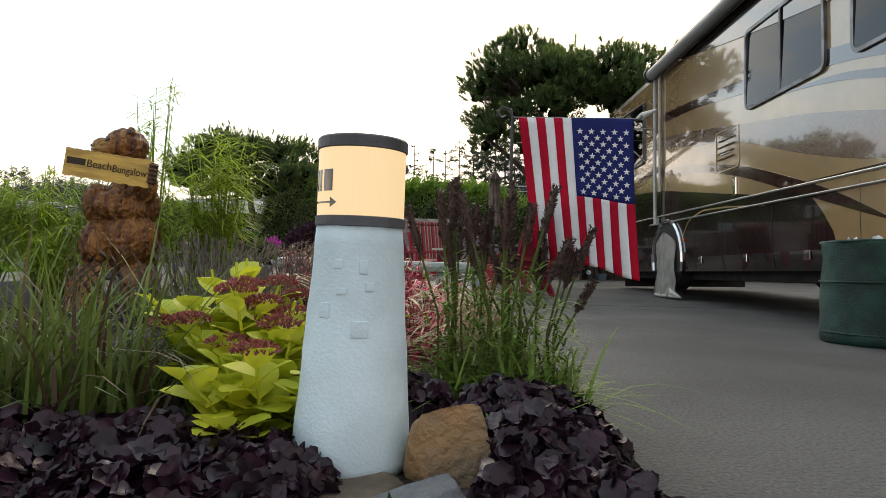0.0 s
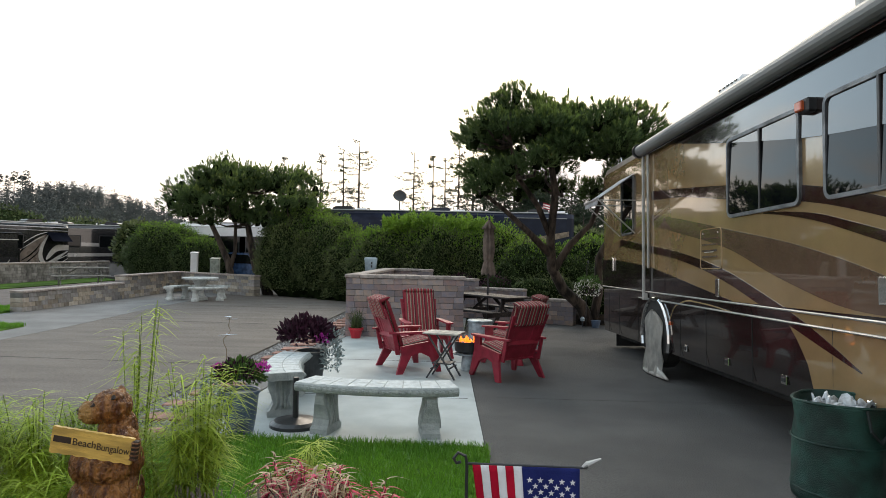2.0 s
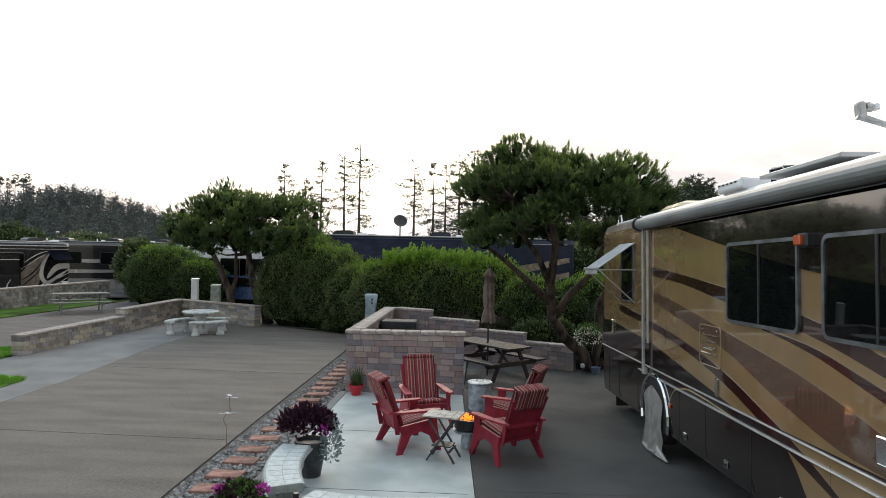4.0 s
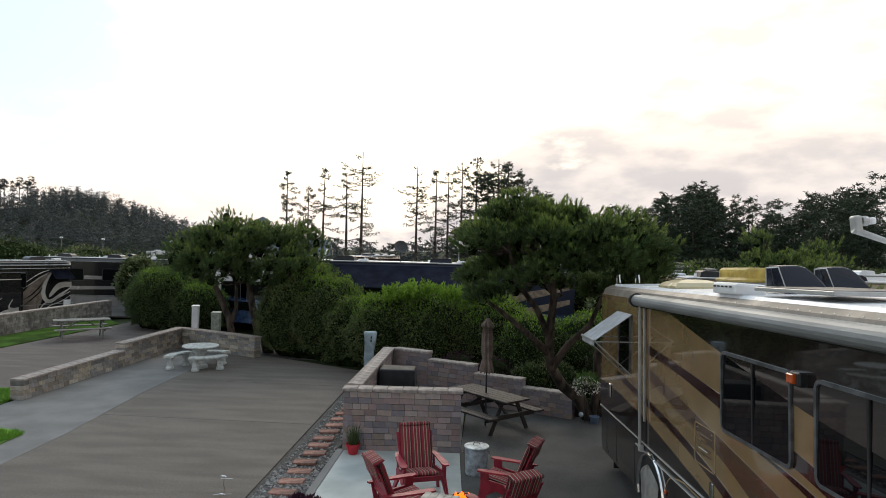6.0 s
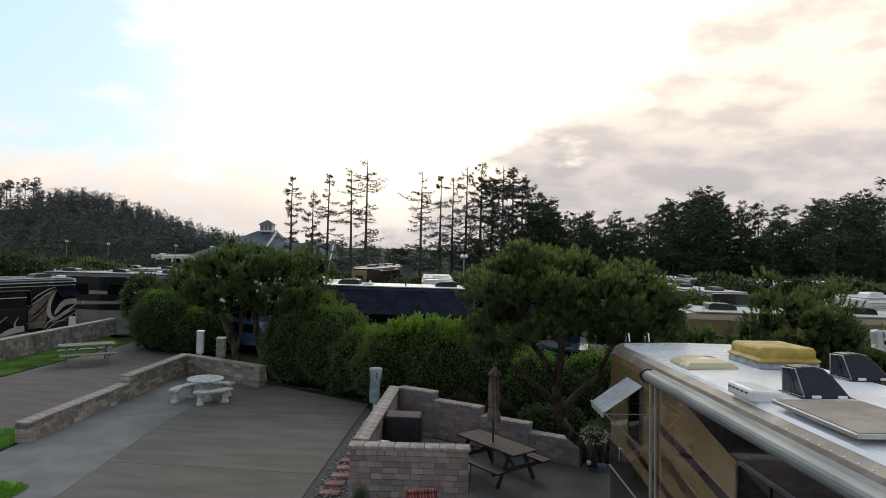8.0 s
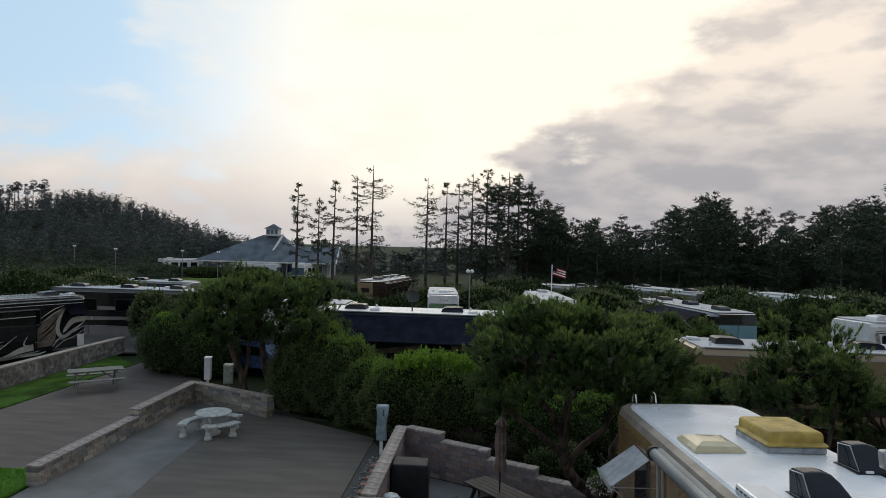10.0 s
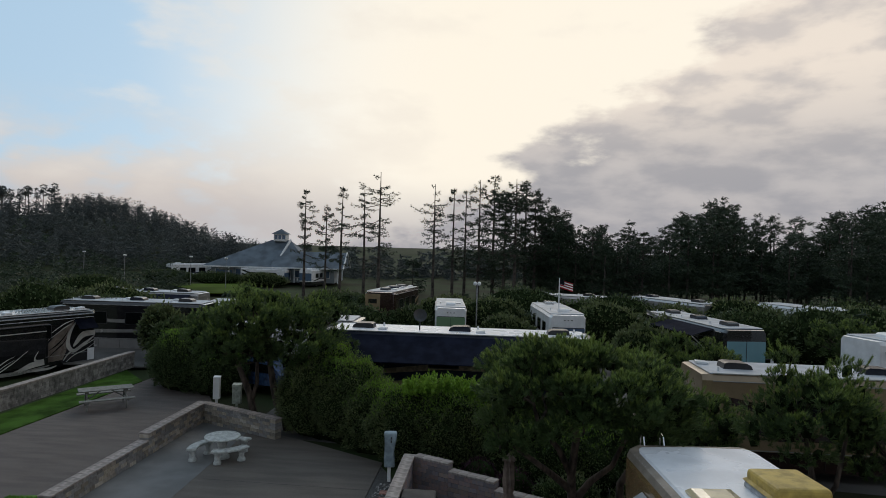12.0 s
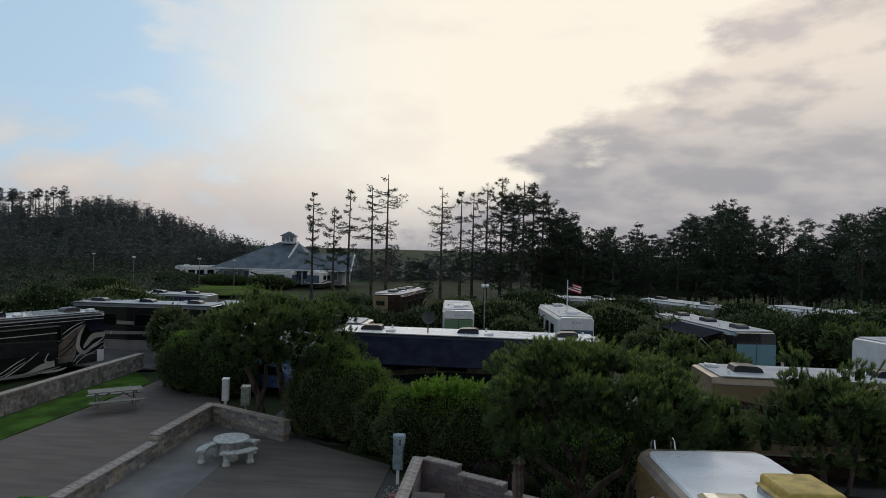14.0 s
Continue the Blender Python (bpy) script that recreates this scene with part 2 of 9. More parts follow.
HEDGETIP = leaf_mat("young_hedge_leaves", (0.19, 0.32, 0.04), (0.13, 0.24, 0.03), thin=0.4)
SHRUBMAT = leaf_mat("shrub_leaves", (0.085, 0.115, 0.042), (0.05, 0.078, 0.03), thin=0.15, rnd=0.45)
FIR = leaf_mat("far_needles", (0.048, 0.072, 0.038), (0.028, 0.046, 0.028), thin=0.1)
# paler and bluer than far_needles: distance haze put into the colour
FIRHILL = leaf_mat("hazy_hill_needles", (0.092, 0.110, 0.104), (0.070, 0.084, 0.084), thin=0.05, scale=0.05, rnd=0.15)
# near-black: the shade deep inside foliage put into one colour
CORE = M("foliage_shade", (0.018, 0.028, 0.011), 1.0, 0, 0.3, 4, 0.5, 20, spec=0.0)
LODGEROOF = M("blue_grey_shingles", (0.105, 0.135, 0.165), 0.8, 0, 0.15, 0.5, 0.2, 6)
LODGEWALL = M("blue_grey_siding", (0.30, 0.34, 0.37), 0.7, 0, 0.1, 0.5, 0.1, 6)
WHITETRIM = M("white_trim", (0.75, 0.75, 0.74), 0.5)
LAWN = M("clipped_lawn", (0.10, 0.225, 0.028), 0.9, 0, 0.22, 1.0, 0.5, 60)
GRASS = leaf_mat("grass_blades", (0.15, 0.33, 0.035), (0.10, 0.25, 0.028), thin=0.35)
# darker copy of clipped_lawn, the strip's shade put into its colour
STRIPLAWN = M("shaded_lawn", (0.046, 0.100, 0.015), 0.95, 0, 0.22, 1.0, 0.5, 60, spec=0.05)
FARLAWN = M("far_lawn", (0.070, 0.105, 0.018), 0.95, 0, 0.2, 0.1, 0.2, 4, spec=0.03)


# ---- mesh helpers ----
def thing(name, m, label, category, group="", kind=""):
    ob = new(name)
    ob.empty_display_size = 0.1
    ob.matrix_basis = m
    return tagged(ob, label, category, group, kind)


def finish(ob, parent, label):
    if parent is not None:
        ob.parent = parent
    if label:
        ob["label"] = label
    return ob


def part(name, bm, material, parent=None, label="", m=None, smooth=False):
    me = bpy.data.meshes.new(name)
    bm.normal_update()
    bm.to_mesh(me)
    bm.free()
    me.materials.append(material)
    if smooth:
        me.polygons.foreach_set("use_smooth", [True] * len(me.polygons))
    ob = new(name, me)
    if m is not None:
        ob.matrix_basis = m
    return finish(ob, parent, label)


def part_np(name, verts, faces, material, parent=None, label="", smooth=False, kind="stuff"):
    me = bpy.data.meshes.new(name)
    me.from_pydata(np.asarray(verts).tolist(), [], np.asarray(faces).tolist())
    me.materials.append(material)
    if smooth:
        me.polygons.foreach_set("use_smooth", [True] * len(me.polygons))
    ob = finish(new(name, me), parent, label)
    if kind and parent is not None:
        ob["kind"] = kind
    return ob


def box(bm, size, at=(0, 0, 0), rot=(0, 0, 0), bevel=0.0, seg=1):
    m = pose(*at, *rot) @ Matrix.Diagonal((*size, 1))
    r = bmesh.ops.create_cube(bm, size=1.0, matrix=m)
    if bevel:
        es = list({e for v in r["verts"] for e in v.link_edges})
        bmesh.ops.bevel(bm, geom=es, offset=bevel, segments=seg, profile=0.5, affect="EDGES")
    return bm


def B(size, at=(0, 0, 0), rot=(0, 0, 0), bevel=0.006, seg=1):
    return box(bmesh.new(), size, at, rot, bevel, seg)


def cyl(bm, r1, r2, h, at=(0, 0, 0), rot=(0, 0, 0), n=20, caps=True):
    """A cone or cylinder that stands on its foot at the place given."""
    bmesh.ops.create_cone(bm, cap_ends=caps, segments=n, radius1=r1, radius2=r2, depth=h, matrix=pose(*at, *rot) @ pose(0, 0, h / 2))
    return bm


def lathe(bm, profile, n=24, at=(0, 0, 0)):
    rings = []
    for r, z in profile:
        rings.append([bm.verts.new((at[0] + r * math.cos(2 * math.pi * i / n), at[1] + r * math.sin(2 * math.pi * i / n), at[2] + z)) for i in range(n)])
    for a, b in zip(rings, rings[1:]):
        for i in range(n):
            bm.faces.new((a[i], a[(i + 1) % n], b[(i + 1) % n], b[i]))
    bm.faces.new(rings[0][::-1])
    bm.faces.new(rings[-1])
    return bm


def tube(bm, pts, radii, n=7):
    pts = [Vector(p) for p in pts]
    if isinstance(radii, (int, float)):
        radii = [radii] * len(pts)
    rings, ref = [], None
    for i, p in enumerate(pts):
        d = (pts[min(i + 1, len(pts) - 1)] - pts[max(i - 1, 0)]).normalized()
        ref = d.orthogonal().normalized() if ref is None else (ref - d * ref.dot(d)).normalized()
        side = d.cross(ref)
        rings.append([bm.verts.new(p + radii[i] * (ref * math.cos(2 * math.pi * k / n) + side * math.sin(2 * math.pi * k / n))) for k in range(n)])
    for a, b in zip(rings, rings[1:]):
        for k in range(n):
            bm.faces.new((a[k], a[(k + 1) % n], b[(k + 1) % n], b[k]))
    bm.faces.new(rings[0][::-1])
    bm.faces.new(rings[-1])
    return bm


def prism(bm, pts, z0, z1, axis="z"):
    """An outline drawn out from z0 to z1: along z, or along x for an outline in y, z."""
    def at(p, h):
        return (p[0], p[1], h) if axis == "z" else (h, p[0], p[1])
    lo = [bm.verts.new(at(p, z0)) for p in pts]
    hi = [bm.verts.new(at(p, z1)) for p in pts]
    k = len(pts)
    for i in range(k):
        bm.faces.new((lo[i], lo[(i + 1) % k], hi[(i + 1) % k], hi[i]))
    bm.faces.new(lo[::-1])
    bm.faces.new(hi)
    bmesh.ops.recalc_face_normals(bm, faces=bm.faces)
    return bm


def slab(name, pts, z0, z1, material, label):
    ob = part(name, prism(bmesh.new(), pts, z0, z1), material)
    return tagged(ob, label, name.split("_")[-1], "", "structure")


def rounded(w, h, r, n=5):
    out = []
    for cx, cy, a0 in ((w / 2 - r, h / 2 - r, 0), (-w / 2 + r, h / 2 - r, 90), (-w / 2 + r, -h / 2 + r, 180), (w / 2 - r, -h / 2 + r, 270)):
        for i in range(n + 1):
            a = radians(a0 + 90 * i / n)
            out.append((cx + r * math.cos(a), cy + r * math.sin(a)))
    return out


def ring_frame(bm, w, h, r, t, x0, x1, cy, cz):
    """A frame with rounded corners, in y and z, from x0 to x1."""
    o, i = rounded(w, h, r), rounded(w - 2 * t, h - 2 * t, max(r - t, 0.005))
    k = len(o)
    rows = []
    for pts, x in ((o, x0), (o, x1), (i, x1), (i, x0)):
        rows.append([bm.verts.new((x, cy + p[0], cz + p[1])) for p in pts])
    for a, b in zip(rows, rows[1:] + rows[:1]):
        for q in range(k):
            bm.faces.new((a[q], a[(q + 1) % k], b[(q + 1) % k], b[q]))
    bmesh.ops.recalc_face_normals(bm, faces=bm.faces)
    return bm


# ---- foliage helpers (numpy) ----
RNG = np.random.default_rng(7)


def unit(v):
    return v / (np.linalg.norm(v, axis=-1, keepdims=True) + 1e-9)


def frames_of(d):
    d = unit(d)
    ref = np.where(np.abs(d[:, 2:3]) > 0.9, [[1.0, 0, 0]], [[0, 0, 1.0]])
    a = unit(np.cross(d, ref))
    return d, a, np.cross(d, a)


def needles(p, d, k, length, width, spread, jitter=0.25):
    """k thin blades from each place p, fanned about its direction d."""
    n = len(p)
    d, a, b = frames_of(d)
    ang = RNG.uniform(0, 2 * np.pi, (n, k, 1))
    sp = spread * RNG.uniform(0.35, 1.0, (n, k, 1))
    rad = a[:, None] * np.cos(ang) + b[:, None] * np.sin(ang)
    tan = -a[:, None] * np.sin(ang) + b[:, None] * np.cos(ang)
    ln = np.asarray(length).reshape(-1, 1, 1) * RNG.uniform(1 - jitter, 1 + jitter, (n, k, 1))
    way = d[:, None] * np.cos(sp) + rad * np.sin(sp)
    base = p[:, None] + np.zeros_like(way)
    w = width / 2
    v = np.stack([base - tan * w, base + tan * w, base + way * ln + tan * w * 0.3, base + way * ln - tan * w * 0.3], 2).reshape(-1, 3)
    return v, np.arange(len(v)).reshape(-1, 4)


def leaves(p, d, length, width, flat=0.0):
    """One folded, pointed leaf at each p along d."""
    n = len(p)
    d, a, b = frames_of(d)
    ang = RNG.uniform(0, 2 * np.pi, (n, 1))
    side = a * np.cos(ang) + b * np.sin(ang)
    up = np.cross(d, side)
    ln = np.broadcast_to(np.asarray(length, float).reshape(-1, 1), (n, 1)) * RNG.uniform(0.7, 1.3, (n, 1))
    wd = np.broadcast_to(np.asarray(width, float).reshape(-1, 1), (n, 1)) * RNG.uniform(0.8, 1.2, (n, 1))
    mid = p + d * ln * 0.45 - up * ln * 0.06
    v = np.stack([p, mid + side * wd / 2 + up * wd * 0.12, p + d * ln - up * ln * 0.1, mid - side * wd / 2 + up * wd * 0.12], 1).reshape(-1, 3)
    return v, np.arange(len(v)).reshape(-1, 4)


def both(*sets):
    vs, fs, n = [], [], 0
    for v, f in sets:
        vs.append(v)
        fs.append(f + n)
        n += len(v)
    return np.concatenate(vs), np.concatenate(fs)


def sphere_dirs(n, zmin=-1.0):
    z = RNG.uniform(zmin, 1, n)
    a = RNG.uniform(0, 2 * np.pi, n)
    r = np.sqrt(1 - z * z)
    return np.stack([r * np.cos(a), r * np.sin(a), z], 1)


def lump(q, seed=0.0, s=1.0):
    """Smooth uneven factor over places q, about -1 to 1."""
    x, y, z = (q * s).T
    return (np.sin(1.7 * x + 2.3 * y + seed) + np.sin(2.9 * y - 1.3 * z + 1.7 * seed) + np.sin(2.1 * z + 1.1 * x - 2.3 * seed) + 0.7 * np.sin(4.7 * x - 3.1 * z + seed) + 0.7 * np.sin(5.3 * y + 3.9 * x)) / 4.4


def blob_points(n, at, radii, seed=0.0, amp=0.18, s=1.6, zmin=-0.6, fill=0.12):
    d = sphere_dirs(n, zmin)
    k = 1 + amp * lump(d * 2.0, seed, s) - RNG.uniform(0, fill, n) ** 1.0
    return np.asarray(at) + d * k[:, None] * np.asarray(radii), unit(d / np.asarray(radii))


def blob_core(name, at, radii, material, parent, seed=0.0, amp=0.18, s=1.6, k=0.88, n=3):
    bm = bmesh.new()
    bmesh.ops.create_icosphere(bm, subdivisions=n, radius=1.0)
    q = np.array([v.co[:] for v in bm.verts])
    f = k * (1 + amp * lump(q * 2.0, seed, s))
    for v, c, g in zip(bm.verts, q, f):
        v.co = Vector(at) + Vector(c * g * np.asarray(radii))
    return part(name, bm, material, parent, smooth=True)


# ---- ground and paving ----
def smooth01(x, a, b):
    t = np.clip((x - a) / (b - a), 0, 1)
    return t * t * (3 - 2 * t)


def ground_z(x, y):
    x, y = np.asarray(x, float), np.asarray(y, float)
    z = -0.04 - 0.45 * smooth01(-x, 19.4, 20.6) * smooth01(y, 5, 15)
    ridge = np.hypot((x + 116) / 42, (y - 172) / 50)
    far_ridge = np.hypot((x + 205) / 75, (y - 182) / 60)
    z = z + (12.4 * np.exp(-ridge ** 2 * 1.3) + 12.5 * np.exp(-far_ridge ** 2)) * (1 + 0.08 * np.sin(x * 0.09) * np.sin(y * 0.07))
    z = z + 4.5 * np.exp(-(((x + 15) / 120) ** 2 + ((y - 330) / 60) ** 2))
    return z


def build_ground():
    def axis(lo, hi):
        a = np.concatenate([-np.geomspace(1, -lo, 46)[::-1], np.linspace(-0.9, 0.9, 5), np.geomspace(1, hi, 46)])
        return a
    xs, ys = axis(-1800, 1800), axis(-1500, 2500)
    gx, gy = np.meshgrid(xs, ys)
    v = np.stack([gx.ravel(), gy.ravel(), ground_z(gx.ravel(), gy.ravel())], 1)
    n = len(xs)
    i = np.arange(len(ys) - 1)[:, None] * n + np.arange(n - 1)
    f = np.stack([i, i + 1, i + n + 1, i + n], -1).reshape(-1, 4)
    tagged(part_np("ground", v, f, TURF, smooth=True), "dull green rough ground with low growth", "ground", "", "structure")


build_ground()
slab("driveway_pavement", [(0.56, -6), (20, -6), (20, 15.2), (0.3, 17.6), (0.2, 12.3), (0.53, 5.4), (0.70, 3.2), (0.74, 1.2), (0.3, 0.75), (-4, 0.75), (-4, -6)], -0.12, 0.0, ASPHALT, "dark grey exposed aggregate driveway paving")
slab("neighbour_pavement", [(-3.02, 4.0), (-3.12, 10), (-3.2, 20.3), (-6.8, 22.35), (-8.75, 23.2), (-8.4, 16.5), (-7.95, 12.5), (-7.6, 4.0)], -0.12, 0.0, DRIVE, "brown brushed concrete driveway with faint stains")
slab("side_pavement", [(-7.604, 4.0), (-7.954, 12.5), (-8.404, 16.5), (-8.754, 23.2), (-11.2, 24.1), (-10.9, 13.2), (-10.6, 4.0)], -0.12, 0.004, PALE, "pale grey concrete strip beside a low wall")
slab("patio_pavement", [(-2.08, 5.42), (0.522, 5.38), (0.193, 12.3), (-2.08, 12.3)], -0.12, 0.012, PATIO, "pale blue grey poured concrete patio slab")
slab("kerb_pavement", [(-2.22, 5.0), (-2.085, 5.0), (-2.085, 12.25), (-2.22, 12.25)], -0.12, 0.02, PALE, "narrow grey concrete kerb strip beside gravel")
slab("enclosure_pavement", [(-1.9, 12.6), (0.2, 12.6), (0.22, 16.4), (-1.9, 17.5)], -0.12, 0.008, PALE, "pale concrete floor in the block enclosure")
slab("far_lot_pavement", [(-11.5, 12), (-11.5, 26), (-13.6, 29.6), (-17.0, 31.0), (-17.0, 12)], -0.12, 0.0, LOTPAVE, "reddish grey concrete lot behind a low wall")
slab("far_road_pavement", [(-60, 33.5), (60, 33.5), (60, 43), (-60, 43)], -0.10, -0.02, FARROAD, "grey park road behind the hedges")
slab("rear_lot_pavement", [(-9, 22.6), (20, 19.0), (40, 19), (40, 33.4), (-9, 33.4)], -0.10, -0.025, FARROAD, "grey paving under parked motorhomes")
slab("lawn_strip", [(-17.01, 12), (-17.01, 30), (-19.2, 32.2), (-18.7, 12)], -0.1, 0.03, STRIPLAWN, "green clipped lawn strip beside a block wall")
slab("lawn_patch", [(-10.91, 4), (-11.12, 15.2), (-11.7, 16.2), (-12.7, 16.0), (-12.7, 4)], -0.1, 0.03, LAWN, "narrow bright lawn beside paving")
slab("verge_lawn", [(-8.1, 4), (-8.75, 12.35), (-9.2, 12.6), (-10.59, 12.75), (-10.59, 4)], 0.0045, 0.03, LAWN, "small bright green lawn patch in paving")
slab("golf_lawn", [(-52, 97), (-38, 82), (-30, 86), (-42, 103)], -0.1, 0.02, FARLAWN, "distant green lawn below a clubhouse")
slab("far_lawn", [(-22, 70), (-16, 69), (-14, 87), (-20, 90)], -0.1, 0.02, FARLAWN, "distant green lawn between dark shrubs")
slab("gravel_strip", [(-3.02, 4.2), (-2.225, 4.2), (-2.225, 18.2), (-3.19, 20.0), (-3.12, 10)], -0.12, -0.02, GRAVELBED, "grey river gravel bed with red stepping pavers")
for ya in (7.2, 9.6):
    tagged(part("joint_line", B((2.35, 0.006, 0.004), (-0.82, ya, 0.0125), (0, 0, 0), 0), JOINT), "fine saw-cut joint in patio concrete", "joint", "", "structure")
for ya in (9.0, 14.0, 18.0):
    tagged(part("joint_line", B((5.0, 0.012, 0.004), (-5.7, ya, 0.0005), (0, 0, -1.5), 0), JOINT), "saw-cut joint in brown driveway concrete", "joint", "", "structure")
for ya in (7.4,):
    tagged(part("joint_line", B((4.5, 0.012, 0.004), (2.95, ya, 0.0005), (0, 0, 1.0), 0), JOINT), "saw-cut joint in dark driveway paving", "joint", "", "structure")


def gravel():
    n = 5200
    y = RNG.uniform(4.3, 18.5, n)
    y[:3200] = RNG.uniform(4.3, 11, 3200)
    x = RNG.uniform(-3.02, -2.24, n)
    s = RNG.uniform(0.018, 0.042, n)
    oct_v = np.array([(1, 0, 0), (0.3, 0.95, 0.1), (-0.9, 0.3, 0), (-0.4, -0.9, 0.1), (0.5, -0.7, -0.1), (0.05, 0.0, 0.75)])
    oct_f = np.array([(0, 1, 5), (1, 2, 5), (2, 3, 5), (3, 4, 5), (4, 0, 5)])
    a = RNG.uniform(0, 2 * np.pi, n)
    c, si = np.cos(a)[:, None], np.sin(a)[:, None]
    vx = (oct_v[:, 0] * c - oct_v[:, 1] * si) * s[:, None] + x[:, None]
    vy = (oct_v[:, 0] * si + oct_v[:, 1] * c) * s[:, None] * RNG.uniform(0.6, 1, n)[:, None] + y[:, None]
    vz = oct_v[:, 2] * s[:, None] + RNG.uniform(-0.015, 0.008, n)[:, None]
    v = np.stack([vx, vy, vz], -1).reshape(-1, 3)
    f = (np.arange(n)[:, None, None] * 6 + oct_f).reshape(-1, 3)
    tagged(part_np("gravel", v, f, GRAVEL), "rounded grey and tan river stones", "gravel", "", "stuff")


gravel()


# ---- the large motorhome ----
AX = Vector((0.050, -1, 0.0285)).normalized()
UP = Vector((-0.0141, 0.0, 1.0))
UP = (UP - AX * UP.dot(AX)).normalized()
ACROSS = AX.cross(UP) * -1
COACH = Matrix(((ACROSS.x, -AX.x, UP.x, 2.88), (ACROSS.y, -AX.y, UP.y, 12.235), (ACROSS.z, -AX.z, UP.z, 0.019), (0, 0, 0, 1)))


def loft_y(bm, profile, ys, inset=None):
    """A closed outline in x, z carried along y."""
    rows = []
    for i, y in enumerate(ys):
        k = inset[i] if inset else 0.0
        cx = sum(p[0] for p in profile) / len(profile)
        cz = sum(p[1] for p in profile) / len(profile)
        rows.append([bm.verts.new((p[0] + (cx - p[0]) * k, y, p[1] + (cz - p[1]) * k * 0.5)) for p in profile])
    n = len(profile)
    for a, b in zip(rows, rows[1:]):
        for i in range(n):
            bm.faces.new((a[i], a[(i + 1) % n], b[(i + 1) % n], b[i]))
    bm.faces.new(rows[0])
    bm.faces.new(rows[-1][::-1])
    bmesh.ops.recalc_face_normals(bm, faces=bm.faces)
    return bm


def band(name, rows, material, parent, x=-0.004, label="", lean=0.0):
    """A painted sweep on the side: rows of place along, upper and lower edge."""
    us = np.array([r[0] for r in rows])
    q = np.linspace(us[0], us[-1], 26)
    def curve(k):
        y = np.interp(q, us, [r[k] for r in rows])
        for _ in range(2):
            y[1:-1] = (y[:-2] + 2 * y[1:-1] + y[2:]) / 4
        return y
    hi, lo = curve(1), curve(2)
    pts = [(-u, z) for u, z in zip(q, hi)] + [(-u, z) for u, z in zip(q[::-1], lo[::-1])]
    bm = bmesh.new()
    a = [bm.verts.new((x + lean * (p[1] - 3.05), p[0], p[1])) for p in pts]
    b = [bm.verts.new((0.002, p[0], p[1])) for p in pts]
    k, n = len(pts), len(q)
    for i in range(n - 1):
        bm.faces.new((a[i], a[i + 1], a[k - 2 - i], a[k - 1 - i]))
    for i in range(k):
        bm.faces.new((a[i], b[i], b[(i + 1) % k], a[(i + 1) % k]))
    bmesh.ops.recalc_face_normals(bm, faces=bm.faces)
    return part(name, bm, material, parent, label)


